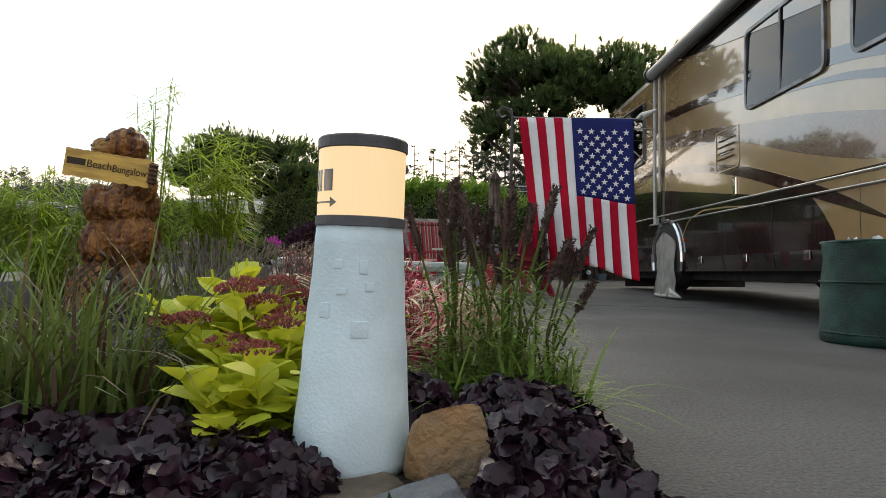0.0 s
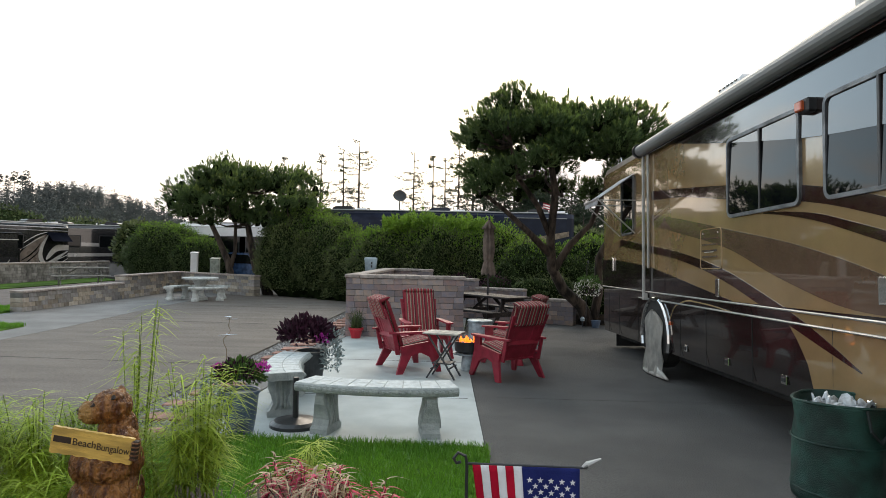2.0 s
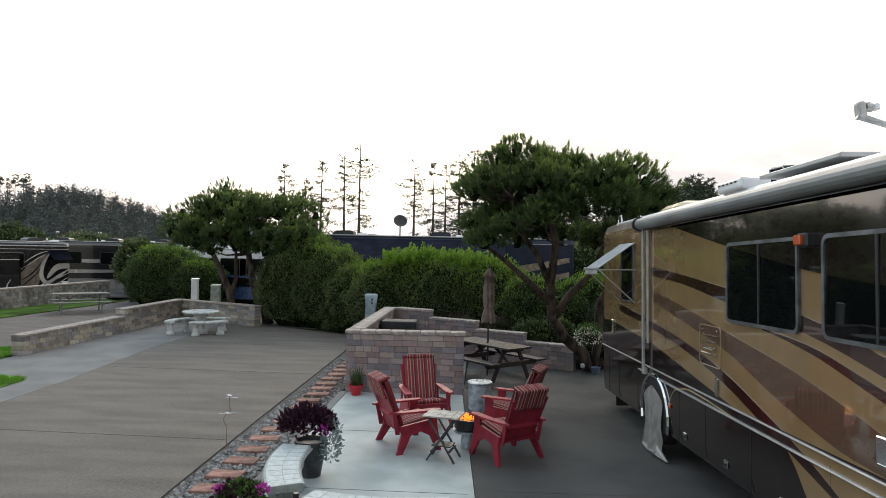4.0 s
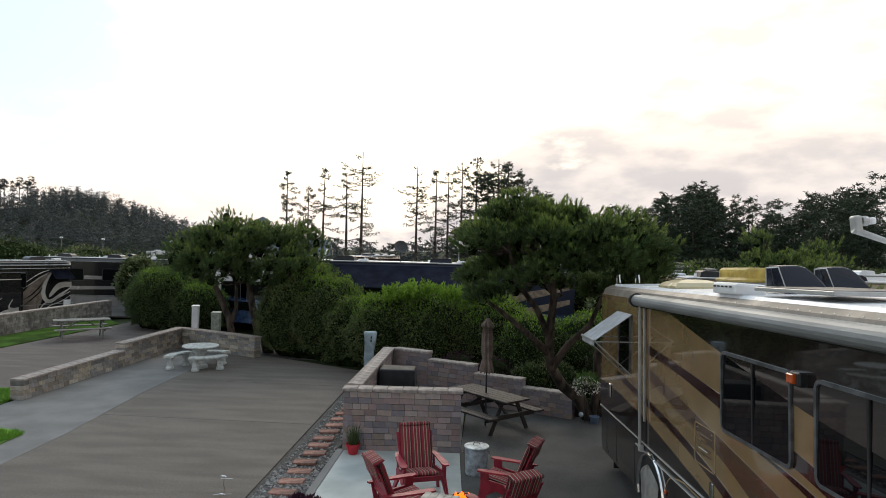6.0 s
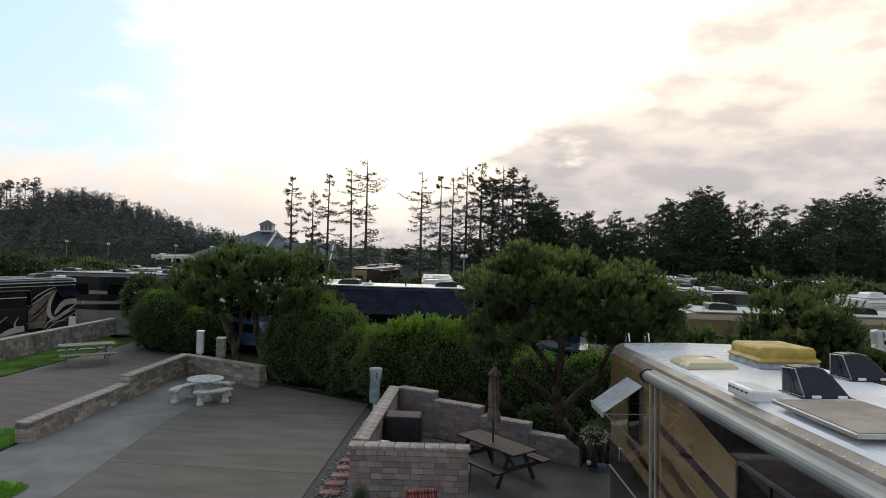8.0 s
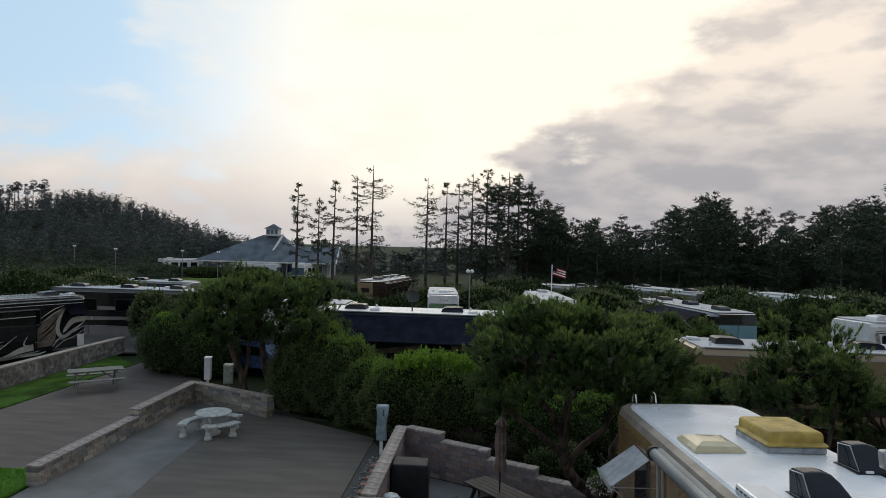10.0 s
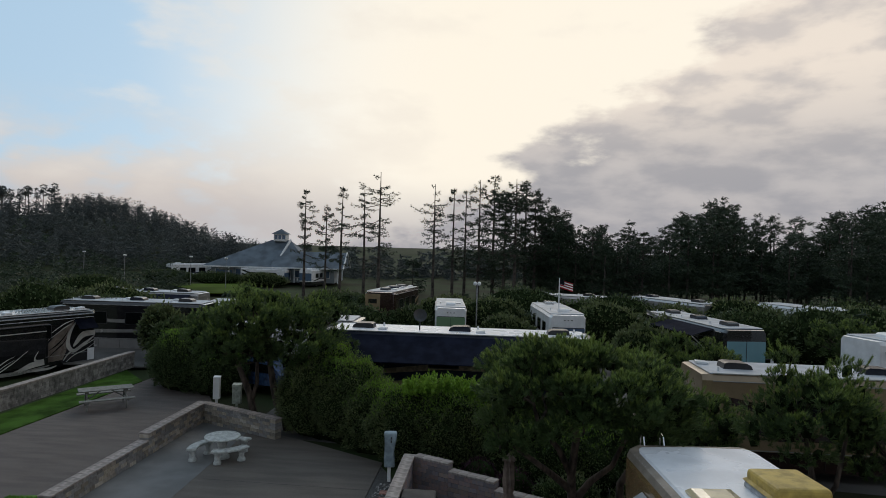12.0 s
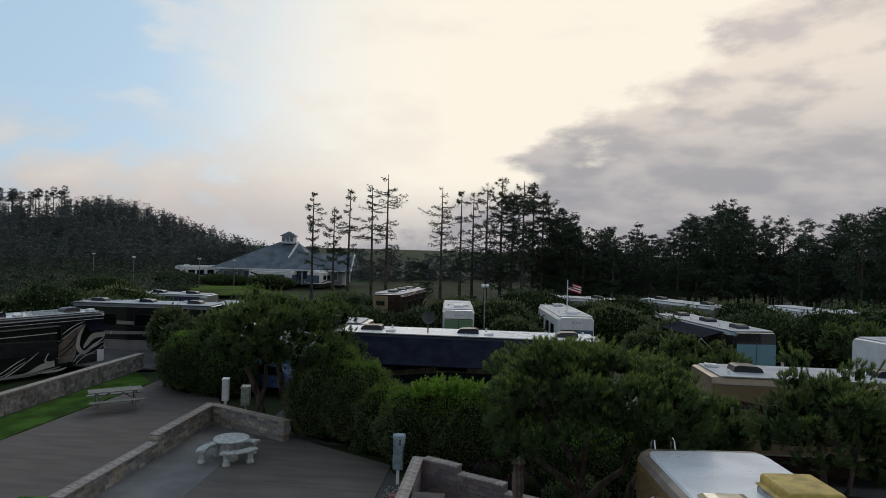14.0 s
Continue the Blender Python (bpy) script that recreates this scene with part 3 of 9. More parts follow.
def big_coach():
    rv = thing("motorhome", COACH, "tan, bronze and dark brown motorhome parked on a dark driveway", "motorhome")
    W, L = 2.5, 11.6
    ys = [0.0, -0.06, -0.2, -L + 0.3, -L]
    ins = [0.10, 0.035, 0.0, 0.0, 0.08]
    part("lower_body", loft_y(bmesh.new(), [(0.02, 0.27), (W - 0.02, 0.27), (W, 0.45), (W, 1.06), (0.0, 1.06), (0.0, 0.45)], ys, ins), ESPRESSO, rv, "glossy dark brown lower panels")
    body = part("body", loft_y(bmesh.new(), [(0, 1.06), (W, 1.06), (W, 3.10), (W - 0.02, 3.2), (0.02, 3.2), (0, 3.10)], ys, ins), TAN, rv, "glossy gold tan side wall")
    part("roof_edge", loft_y(bmesh.new(), [(0.02, 3.2), (W - 0.02, 3.2), (W - 0.07, 3.31), (W - 0.2, 3.37), (0.2, 3.37), (0.07, 3.31)], ys, ins), ROOFEDGE, rv, "rounded tan roof edge")
    part("roof", loft_y(bmesh.new(), [(0.17, 3.355), (W - 0.17, 3.355), (W - 0.20, 3.392), (W / 2, 3.41), (0.20, 3.392)], [-0.22, -0.30, -0.5, -L + 0.4], [0.09, 0.03, 0.0, 0.0]), ROOFWHITE, rv, "white roof membrane")
    part("underbody", B((2.1, 10.6, 0.12), (W / 2, -5.9, 0.22)), RUBBER, rv)
    part("mud_flap", B((2.2, 0.02, 0.28), (W / 2, -0.5, 0.14)), RUBBER, rv)
    # painted sweeps
    band("dark_sweep", [(0.12, 1.60, 1.06), (1.38, 1.56, 1.06), (2.86, 1.45, 1.06), (3.98, 1.29, 1.06), (5.0, 1.14, 1.06), (5.5, 1.07, 1.06)], ESPRESSO, rv, -0.003)
    band("dark_stripe", [(1.31, 1.93, 1.81), (2.86, 1.77, 1.66), (3.99, 1.64, 1.54), (4.87, 1.50, 1.39), (5.59, 1.35, 1.22), (6.06, 1.20, 1.07), (6.66, 1.03, 0.90), (7.15, 0.85, 0.75), (7.6, 0.64, 0.63)], BURG, rv, -0.006)
    band("bronze_sweep", [(2.95, 2.22, 2.06), (4.0, 2.07, 1.88), (4.88, 1.93, 1.74), (5.59, 1.81, 1.60), (6.17, 1.72, 1.40), (6.66, 1.64, 1.27), (7.44, 1.47, 1.08), (8.4, 1.20, 1.06)], BRONZE, rv, -0.0035)
    band("dark_red_stripe", [(2.95, 2.56, 2.43), (4.16, 2.45, 2.34), (5.48, 2.31, 2.15), (6.9, 2.12, 1.98), (7.21, 2.07, 1.93), (8.2, 1.82, 1.68), (9.6, 1.4, 1.3)], BURG, rv, -0.005)
    band("thin_dark_stripe", [(6.2, 1.945, 1.935), (6.6, 1.92, 1.885), (7.1, 1.86, 1.795), (7.87, 1.67, 1.585), (8.8, 1.38, 1.30)], BURG, rv, -0.0055)
    band("upper_sweep", [(3.35, 3.2, 3.19), (3.75, 3.2, 3.11), (4.72, 3.2, 2.91), (5.34, 3.2, 2.79), (6.86, 3.2, 2.52), (7.2, 3.2, 2.47), (8.6, 3.2, 2.34), (11.2, 3.2, 2.2)], M("brown_upper_paint", (0.016, 0.011, 0.010), 0.13, 0.0, 0.06, 2, 0, 30, coat=1.0), rv, -0.008, lean=0.018)
    pts = [(-6.45, 1.03), (-6.60, 0.93), (-6.76, 0.78), (-6.91, 0.60), (-6.99, 0.40), (-7.01, 0.3), (-11.4, 0.3), (-11.4, 1.03)]
    part("tan_panel", prism(bmesh.new(), pts, -0.003, 0.001, "x"), TAN, rv)
    band("thin_line", [(3.62, 0.62, 0.612), (3.8, 0.92, 0.90), (4.3, 1.03, 1.01), (5.0, 1.0, 0.985), (5.8, 0.93, 0.92)], CREAM, rv, -0.006)
    # trim rails, seams and compartment doors
    part("belt_rail", B((0.03, L - 0.3, 0.02), (-0.008, -L / 2, 1.045), (0.55, 0, 0), 0.008), TRIMRAIL, rv, "bright belt trim")
    part("belt_rail", B((0.04, L - 2.6, 0.018), (-0.012, -L / 2 - 1.1, 0.93), (0.55, 0, 0), 0.008), TRIMRAIL, rv)
    for u in (0.60, 1.25, 2.3, 4.05, 4.85, 5.95, 7.25, 8.3):
        part("panel_seam", B((0.004, 0.008, 0.68), (-0.001, -u, 0.63), (0, 0, 0), 0), RUBBER, rv)
    for u in (4.24, 5.40, 6.54, 7.7):
        la = part("latch", B((0.012, 0.10, 0.085), (-0.005, -u, 0.41), (0, 0, 0), 0.004), CHROME, rv, "bright compartment latch")
        part("latch_paddle", B((0.012, 0.06, 0.04), (-0.014, -u, 0.41), (0, 0, 0), 0.004), DARK, la)
    # side windows
    def window(u0, u1, z0, z1, mids):
        cy, cz, w, h = -(u0 + u1) / 2, (z0 + z1) / 2, u1 - u0, z1 - z0
        fr = part("window", ring_frame(bmesh.new(), w, h, 0.09, 0.035, -0.03, 0.004, cy, cz), M("grey_frame", (0.16, 0.17, 0.18), 0.4, 0.6), rv, "grey framed tinted window")
        bm = prism(bmesh.new(), [(cy + p[0], cz + p[1]) for p in rounded(w - 0.06, h - 0.06, 0.06)], -0.016, 0.003, "x")
        for vv in bm.verts:
            vv.co.x += 0.030 * (vv.co.z - cz)
        part("pane", bm, GLASS, fr)
        for u in mids:
            part("window_bar", B((0.018, 0.03, h - 0.06), (-0.022, -u, cz), (0, 0, 0), 0.004), DARK, fr)
    window(5.47, 6.86, 1.95, 2.80, [6.17])
    window(7.20, 8.95, 1.95, 2.80, [7.85])
    window(9.4, 10.6, 1.95, 2.80, [])
    window(1.44, 2.12, 1.98, 2.93, [])
    # louvred vent panel
    v = part("vent_panel", ring_frame(bmesh.new(), 0.57, 0.47, 0.05, 0.011, -0.010, -0.002, -5.005, 1.64), CREAM, rv, "flush vent panel with a pale rim")
    for z, y, n in ((1.76, -5.0, 0.40), (1.69, -4.98, 0.40), (1.62, -4.98, 0.40), (1.55, -4.98, 0.40)):
        part("louvre", B((0.012, n, 0.018), (-0.010, y, z), (0, 25, 0), 0.003), BRONZE, v)
    part("louvre_lip", B((0.010, 0.24, 0.008), (-0.016, -4.98, 1.602), (0, 0, 0), 0.002), WHITEP, v)
    for y in (-4.80, -5.2):
        part("screw", B((0.006, 0.016, 0.016), (-0.010, y, 1.82), (0, 0, 0), 0.002), ALU, v)
    part("outlet_box", B((0.02, 0.09, 0.2), (-0.01, -5.19, 1.20), (0, 0, 0), 0.01), CHROME, rv)
    part("door_handle", B((0.03, 0.10, 0.24), (-0.014, -0.88, 1.50), (0, 0, 0), 0.012), CHROME, rv, "bright filler door")
    part("entry_plate", B((0.016, 0.3, 0.2), (-0.012, -7.95, 1.25), (0, 0, 0), 0.01), CHROME, rv)
    lm = part("marker_lamp", B((0.10, 0.16, 0.12), (-0.04, -7.02, 2.76), (0, 0, 0), 0.015), DARK, rv, "orange side lamp")
    part("lens", B((0.05, 0.10, 0.085), (-0.095, -7.00, 2.76), (0, 0, 0), 0.01), AMBER, lm)
    part("side_marker", B((0.02, 0.06, 0.05), (-0.012, -3.72, 0.68), (0, 0, 0), 0.006), AMBER, rv)
    # wheel arches and wheels
    for u in (3.10, 9.45):
        bm = bmesh.new()
        pts = [(-u + 0.57 * math.cos(a), 0.42 + 0.57 * math.sin(a)) for a in np.linspace(-0.25, math.pi + 0.25, 18)]
        tube(bm, [(-0.012, p[0], p[1]) for p in pts], 0.028, 6)
        part("wheel_arch", bm, CHROME, rv, "bright wheel arch moulding")
        # flat black plate on the solid body stands for shade inside the arch
        bm = prism(bmesh.new(), [(-u + 0.56 * math.cos(a), 0.42 + 0.56 * math.sin(a)) for a in np.linspace(-0.3, math.pi + 0.3, 18)], -0.004, 0.003, "x")
        part("wheel_arch_shade", bm, RUBBER, rv)
        for side in (0.13, W - 0.13):
            wh = part("wheel", lathe(bmesh.new(), [(0.2, -0.13), (0.44, -0.13), (0.485, -0.09), (0.49, 0.0), (0.485, 0.09), (0.44, 0.13), (0.2, 0.13)], 32), RUBBER, rv, m=pose(side, -u, 0.49 + (0.0), 0, 90, 0))
    # roof edge awning in its case, with arms folded down
    bm = bmesh.new()
    cyl(bm, 0.085, 0.085, 8.5, (-0.10, -2.72, 3.20), (90, 0, 0), 16)
    part("awning_case", bm, CASEGREY, rv, "long rolled awning in a grey metal case", smooth=False)
    part("awning_rail", B((0.10, 8.5, 0.05), (-0.03, -6.97, 3.26), (0, 0, 0), 0.01), CASEGREY, rv)
    part("awning_valance", B((0.012, 8.3, 0.07), (-0.07, -6.97, 3.13), (0, 6, 0), 0.002), BLACKP, rv)
    for u in (2.74, 11.1):
        part("awning_arm", B((0.035, 0.055, 2.2), (-0.06, -u - 0.02, 2.12), (0, 0, 0), 0.006), ALU, rv)
        part("awning_arm", B((0.03, 0.045, 1.75), (-0.035, -u - 0.16, 2.30), (0, 0, 0), 0.006), ALU, rv)
        part("awning_bracket", B((0.07, 0.09, 0.10), (-0.04, -u - 0.02, 1.0), (0, 0, 0), 0.01), ALU, rv)
        part("awning_end", cyl(bmesh.new(), 0.11, 0.11, 0.06, (-0.10, -u + 0.06, 3.20), (90, 0, 0), 16), DARK, rv)
    # small awning over the rear window
    bm = bmesh.new()
    a, b, c, d = (-0.02, -1.36, 2.95), (-0.02, -2.22, 2.95), (-0.62, -2.22, 2.53), (-0.62, -1.36, 2.53)
    vs = [bm.verts.new(p) for p in (a, b, c, d)] + [bm.verts.new((p[0], p[1], p[2] - 0.012)) for p in (a, b, c, d)]
    for q in ((0, 1, 2, 3), (7, 6, 5, 4), (0, 4, 5, 1), (1, 5, 6, 2), (2, 6, 7, 3), (3, 7, 4, 0)):
        bm.faces.new([vs[i] for i in q])
    wa = part("window_awning", bm, AWNCLOTH, rv, "grey cloth window awning, opened out")
    n = 9
    for i in range(n):
        y = -1.36 - 0.86 * (i + 0.5) / n
        part("scallop", prism(bmesh.new(), [(y - 0.045, 2.525), (y + 0.045, 2.525), (y + 0.04, 2.45), (y, 2.43), (y - 0.04, 2.45)], -0.622, -0.616, "x"), AWNCLOTH, wa)
    part("roller", cyl(bmesh.new(), 0.022, 0.022, 0.9, (-0.62, -1.34, 2.53), (90, 0, 0), 10), ALU, wa)
    for y in (-1.36, -2.22):
        part("strut", tube(bmesh.new(), [(-0.02, y, 1.98), (-0.61, y, 2.52)], 0.012, 6), ALU, wa)
        part("stay", tube(bmesh.new(), [(-0.01, y, 2.51), (-0.58, y, 2.51)], 0.009, 6), ALU, wa)
    # rear ladder tops
    for x in (0.35, 0.72):
        part("ladder_rail", tube(bmesh.new(), [(x, 0.06, 2.0), (x, 0.07, 3.3), (x, 0.06, 3.5), (x, -0.02, 3.58), (x, -0.14, 3.56), (x, -0.2, 3.41)], 0.016, 8), CHROME, rv, "bright ladder rail over roof")
    for i in range(4):
        part("ladder_rung", tube(bmesh.new(), [(0.35, 0.07, 2.1 + 0.3 * i), (0.72, 0.07, 2.1 + 0.3 * i)], 0.012, 6), CHROME, rv)
    # roof equipment
    dm = part("skylight", lathe(bmesh.new(), [(0.5, 0), (0.5, 0.03), (0.42, 0.08), (0.25, 0.12), (0.05, 0.13)], 4), M("amber_dome", (0.55, 0.47, 0.28), 0.25, 0, 0.05, 3, 0, 10, coat=0.5), rv, "domed amber skylight", m=pose(0.62, -2.98, 3.40, 0, 0, 45))
    ac = part("air_conditioner", B((0.84, 1.0, 0.10), (1.69, -2.82, 3.45), (0, 0, 0), 0.02), M("ac_base", (0.35, 0.37, 0.4), 0.6), rv)
    bm = B((0.90, 1.10, 0.215), (1.69, -2.82, 3.60), (0, 0, 0), 0.07, 3)
    for vv in bm.verts:
        if vv.co.z > 3.56:
            vv.co.x = 1.69 + (vv.co.x - 1.69) * 0.88
            vv.co.y = -2.82 + (vv.co.y + 2.82) * 0.88
    part("cover", bm, YELLOWCOVER, ac, "mustard yellow vinyl cover", smooth=False)
    fan = part("plumbing_vent", B((0.34, 0.6, 0.13), (0.30, -5.2, 3.45), (0, 4, 0), 0.03, 2), WHITEP, rv, "white louvred roof vent")
    for i in range(5):
        part("slot", B((0.01, 0.05, 0.02), (0.125, -4.98 - i * 0.1, 3.48), (0, 0, 0), 0.003), DARK, fan)
    def cowl(x, y):
        """A smoked cover with a raked, rounded back end and an open mesh side; x, y: its near left corner."""
        bm = bmesh.new()
        front = [(0.03, 0.0, 0.0), (0.0, 0.15, 0.29), (0.02, 0.17, 0.315), (0.10, 0.18, 0.325), (0.22, 0.18, 0.325), (0.31, 0.165, 0.30), (0.39, 0.12, 0.22), (0.46, 0.06, 0.11), (0.52, 0.0, 0.0)]
        back = [(-0.02, 0.42, 0.0), (-0.05, 0.36, 0.29), (-0.03, 0.35, 0.315), (0.08, 0.34, 0.325), (0.20, 0.34, 0.325), (0.29, 0.35, 0.30), (0.37, 0.38, 0.22), (0.45, 0.41, 0.11), (0.52, 0.44, 0.0)]
        lo, hi = [[bm.verts.new((x + p[0], y + p[1], 3.40 + p[2])) for p in q] for q in (front, back)]
        n = len(front)
        for i in range(n):
            bm.faces.new((lo[i], lo[(i + 1) % n], hi[(i + 1) % n], hi[i]))
        bm.faces.new(lo[::-1])
        bm.faces.new(hi)
        bmesh.ops.recalc_face_normals(bm, faces=bm.faces)
        es = [e for e in bm.edges if e.verts[0] in lo and e.verts[1] in lo and e.calc_length() < 0.3]
        bmesh.ops.bevel(bm, geom=es, offset=0.022, segments=2, profile=0.5, affect="EDGES")
        cw = part("vent_cover", bm, SMOKE, rv, "smoked plastic roof vent cover")
        corner = [(x - 0.014, y + 0.42, 3.41), (x - 0.054, y + 0.36, 3.69), (x - 0.008, y + 0.17, 3.70), (x + 0.022, y + 0.03, 3.41)]
        part("mesh_side", tube(bmesh.new(), corner + corner[:1], 0.009, 6), ALU, cw, "thin grey rim of the mesh side")
        part("seam", tube(bmesh.new(), [(x - 0.02, y + 0.22, 3.41), (x - 0.034, y + 0.28, 3.70)], 0.005, 5), DARK, cw)
        part("flange", B((0.60, 0.50, 0.018), (x + 0.25, y + 0.22, 3.403), (0, 0, 0), 0.005), SMOKE, cw)
        for k in (0.12, 0.40):
            part("clip", B((0.10, 0.03, 0.035), (x + k, y - 0.02, 3.425), (0, 0, 0), 0.008), WHITEP, cw)
    cowl(0.80, -5.28)
    cowl(2.05, -4.10)
    for i in range(62):
        part("rivet", B((0.014, 0.014, 0.006), (0.085, -0.5 - 0.17 * i, 3.318), (0, -35, 0), 0), ALU, rv)
    pn = part("solar_panel", B((0.90, 1.34, 0.04), (0.65, -6.43, 3.47), (0, 0, 0), 0.006), ALU, rv, "framed solar panel on roof")
    part("cell_sheet", B((0.84, 1.28, 0.006), (0.65, -6.43, 3.493), (0, 0, 0), 0), M("solar_cells", (0.16, 0.145, 0.13), 0.45, 0.0, 0.2, 3, 0, 20, coat=0.1), pn)
    part("aerial_mast", tube(bmesh.new(), [(2.15, -7.4, 3.4), (2.12, -6.9, 3.52), (1.90, -6.35, 3.72), (1.42, -6.02, 3.95), (1.18, -5.96, 4.05), (1.10, -5.95, 4.08)], [0.05, 0.04, 0.034, 0.028, 0.034, 0.036], 10), ALU, rv, "grey folding roof aerial")
    am = part("aerial_head", B((0.085, 0.10, 0.18), (1.135, -5.95, 4.13), (0, -6, 0), 0.026, 3), ALU, rv, "rounded grey aerial head")
    part("hub", cyl(bmesh.new(), 0.05, 0.05, 0.06, (1.18, -5.95, 4.165), (0, 90, 0), 14), ALU, am)
    for k in range(2):
        part("feed_horn", B((0.055, 0.09, 0.07), (1.225 + 0.062 * k, -5.95, 4.168), (0, 0, 0), 0.018, 2), WHITEP, am, "pale plastic feed horn")
    part("cable", tube(bmesh.new(), [(1.20, -5.93, 4.205), (1.24, -5.92, 4.225), (1.28, -5.93, 4.205)], 0.005, 5), DARK, am)
    return rv


big_coach()


def wheel_cover():
    ob = thing("wheel_cover", COACH @ pose(0, 0.27, -0.10), "crumpled white cloth cover over the rear wheel", "wheel cover")
    bm = bmesh.new()
    rows = []
    for i in range(21):
        s = i / 20
        z = 0.93 - 0.915 * s
        lo = 2.97 + 0.30 * max(0.0, 1 - s * 5) ** 1.5
        hi = 3.74 - 0.42 * max(0.0, 1 - s * 5) ** 1.5 + 0.05 * max(0.0, (s - 0.72) / 0.28) ** 2
        row = []
        for k in range(25):
            q = k / 24
            u = lo + (hi - lo) * q
            fold = 0.016 * math.sin(17 * q + 2.2 * s) + 0.010 * math.sin(31 * q - 5 * s + 1) + 0.012 * math.sin(9 * s + 6 * q)
            bulge = 0.035 * math.sin(math.pi * min(1, max(0, q)))
            row.append(bm.verts.new((-0.012 - bulge * (0.4 + s) - abs(fold) * (0.5 + s) - 0.03 * max(0, s - 0.85) / 0.15 * (0.6 + 0.4 * math.sin(11 * q)), -u, z + (0.02 * math.sin(13 * q) if i == 20 else 0) * 0)))
        rows.append(row)
    for a, b in zip(rows, rows[1:]):
        for k in range(24):
            bm.faces.new((a[k], b[k], b[k + 1], a[k + 1]))
    bmesh.ops.solidify(bm, geom=list(bm.faces), thickness=0.006)
    part("cloth", bm, CANVAS, ob, smooth=True)
    bm = bmesh.new()
    tube(bm, [(-0.06, -3.02, 0.03), (-0.09, -3.3, 0.03), (-0.06, -3.7, 0.025), (-0.03, -3.95, 0.02)], [0.02, 0.028, 0.022, 0.012], 8)
    part("hem", bm, CANVAS, ob, smooth=True)
    bm = bmesh.new()
    for k in range(3):
        tube(bm, [(-0.03, -3.55 - 0.05 * k, 0.16 - 0.04 * k), (-0.05, -3.66 - 0.06 * k, 0.06), (-0.04, -3.78 - 0.08 * k, 0.02)], [0.02, 0.03, 0.015], 8)
    part("fold", bm, CANVAS, ob, smooth=True)


wheel_cover()


# ---- walls of tumbled block, each block a piece ----
def block_wall(name, a, b, heights, thick, material, label, course=0.115, lengths=(0.16, 0.30), cap=0.07, cap_over=0.03, seed=1, cap_mat=None):
    """A wall from a to b; heights: (share along, height) steps, cap included."""
    rnd = random.Random(seed)
    a, b = Vector((*a, 0)), Vector((*b, 0))
    d = b - a
    L, ang = d.length, math.degrees(math.atan2(d.y, d.x))
    ob = thing(name, pose(a.x, a.y, 0, 0, 0, ang), label, "wall", "", "structure")
    meshes = {}

    def piece(ln, h, t):
        key = (round(ln, 3), round(h, 3), round(t, 3))
        if key not in meshes:
            bm = box(bmesh.new(), (ln - 0.005, t, h - 0.005), (0, 0, 0), (0, 0, 0), 0.006)
            for v in bm.verts:
                v.co += Vector((rnd.uniform(-1, 1), rnd.uniform(-1, 1), rnd.uniform(-1, 1))) * 0.003
            me = bpy.data.meshes.new("block")
            bm.to_mesh(me)
            bm.free()
            me.materials.append(material)
            meshes[key] = me
        return meshes[key]

    edges = [0.0] + [h[0] for h in heights]
    sizes = [lengths[0] + (lengths[1] - lengths[0]) * k / 3 for k in range(4)]
    for (s0, (s1, H)) in zip(edges, heights):
        x0, x1 = s0 * L, s1 * L
        body = H - cap
        rows = max(1, round(body / course))
        rh = body / rows
        part("core", B((x1 - x0 - 0.02, thick - 0.03, body - 0.004), ((x0 + x1) / 2, 0, body / 2), (0, 0, 0), 0), MORTAR, ob)
        for r in range(rows):
            x = x0
            first = True
            while x < x1 - 0.01:
                ln = rnd.choice(sizes)
                if first and r % 2:
                    ln *= 0.6
                first = False
                if x1 - (x + ln) < 0.09:
                    ln = x1 - x
                ln = min(round(ln, 2), x1 - x)
                o = bpy.data.objects.new("block", piece(ln, rh, thick))
                scene.collection.objects.link(o)
                o.parent = ob
                o.location = (x + ln / 2, rnd.uniform(-0.004, 0.004), rh * (r + 0.5))
                o.rotation_euler = (0, 0, rnd.uniform(-0.008, 0.008))
                x += ln
        n = max(1, round((x1 - x0 + 2 * cap_over) / 0.31))
        w = (x1 - x0 + (2 * cap_over if len(heights) == 1 else 0.0)) / n
        off = x0 - (cap_over if len(heights) == 1 else 0.0)
        key = ("cap", round(w, 3))
        if key not in meshes:
            bm = box(bmesh.new(), (w - 0.006, thick + 2 * cap_over, cap - 0.004), (0, 0, 0), (0, 0, 0), 0.010)
            me = bpy.data.meshes.new("cap_stone")
            bm.to_mesh(me)
            bm.free()
            me.materials.append(cap_mat or CAP)
            meshes[key] = me
        for i in range(n):
            o = bpy.data.objects.new("cap_stone", meshes[key])
            scene.collection.objects.link(o)
            o.parent = ob
            o.location = (off + w * (i + 0.5), 0, H - cap / 2 + rnd.uniform(-0.002, 0.002))
    return ob


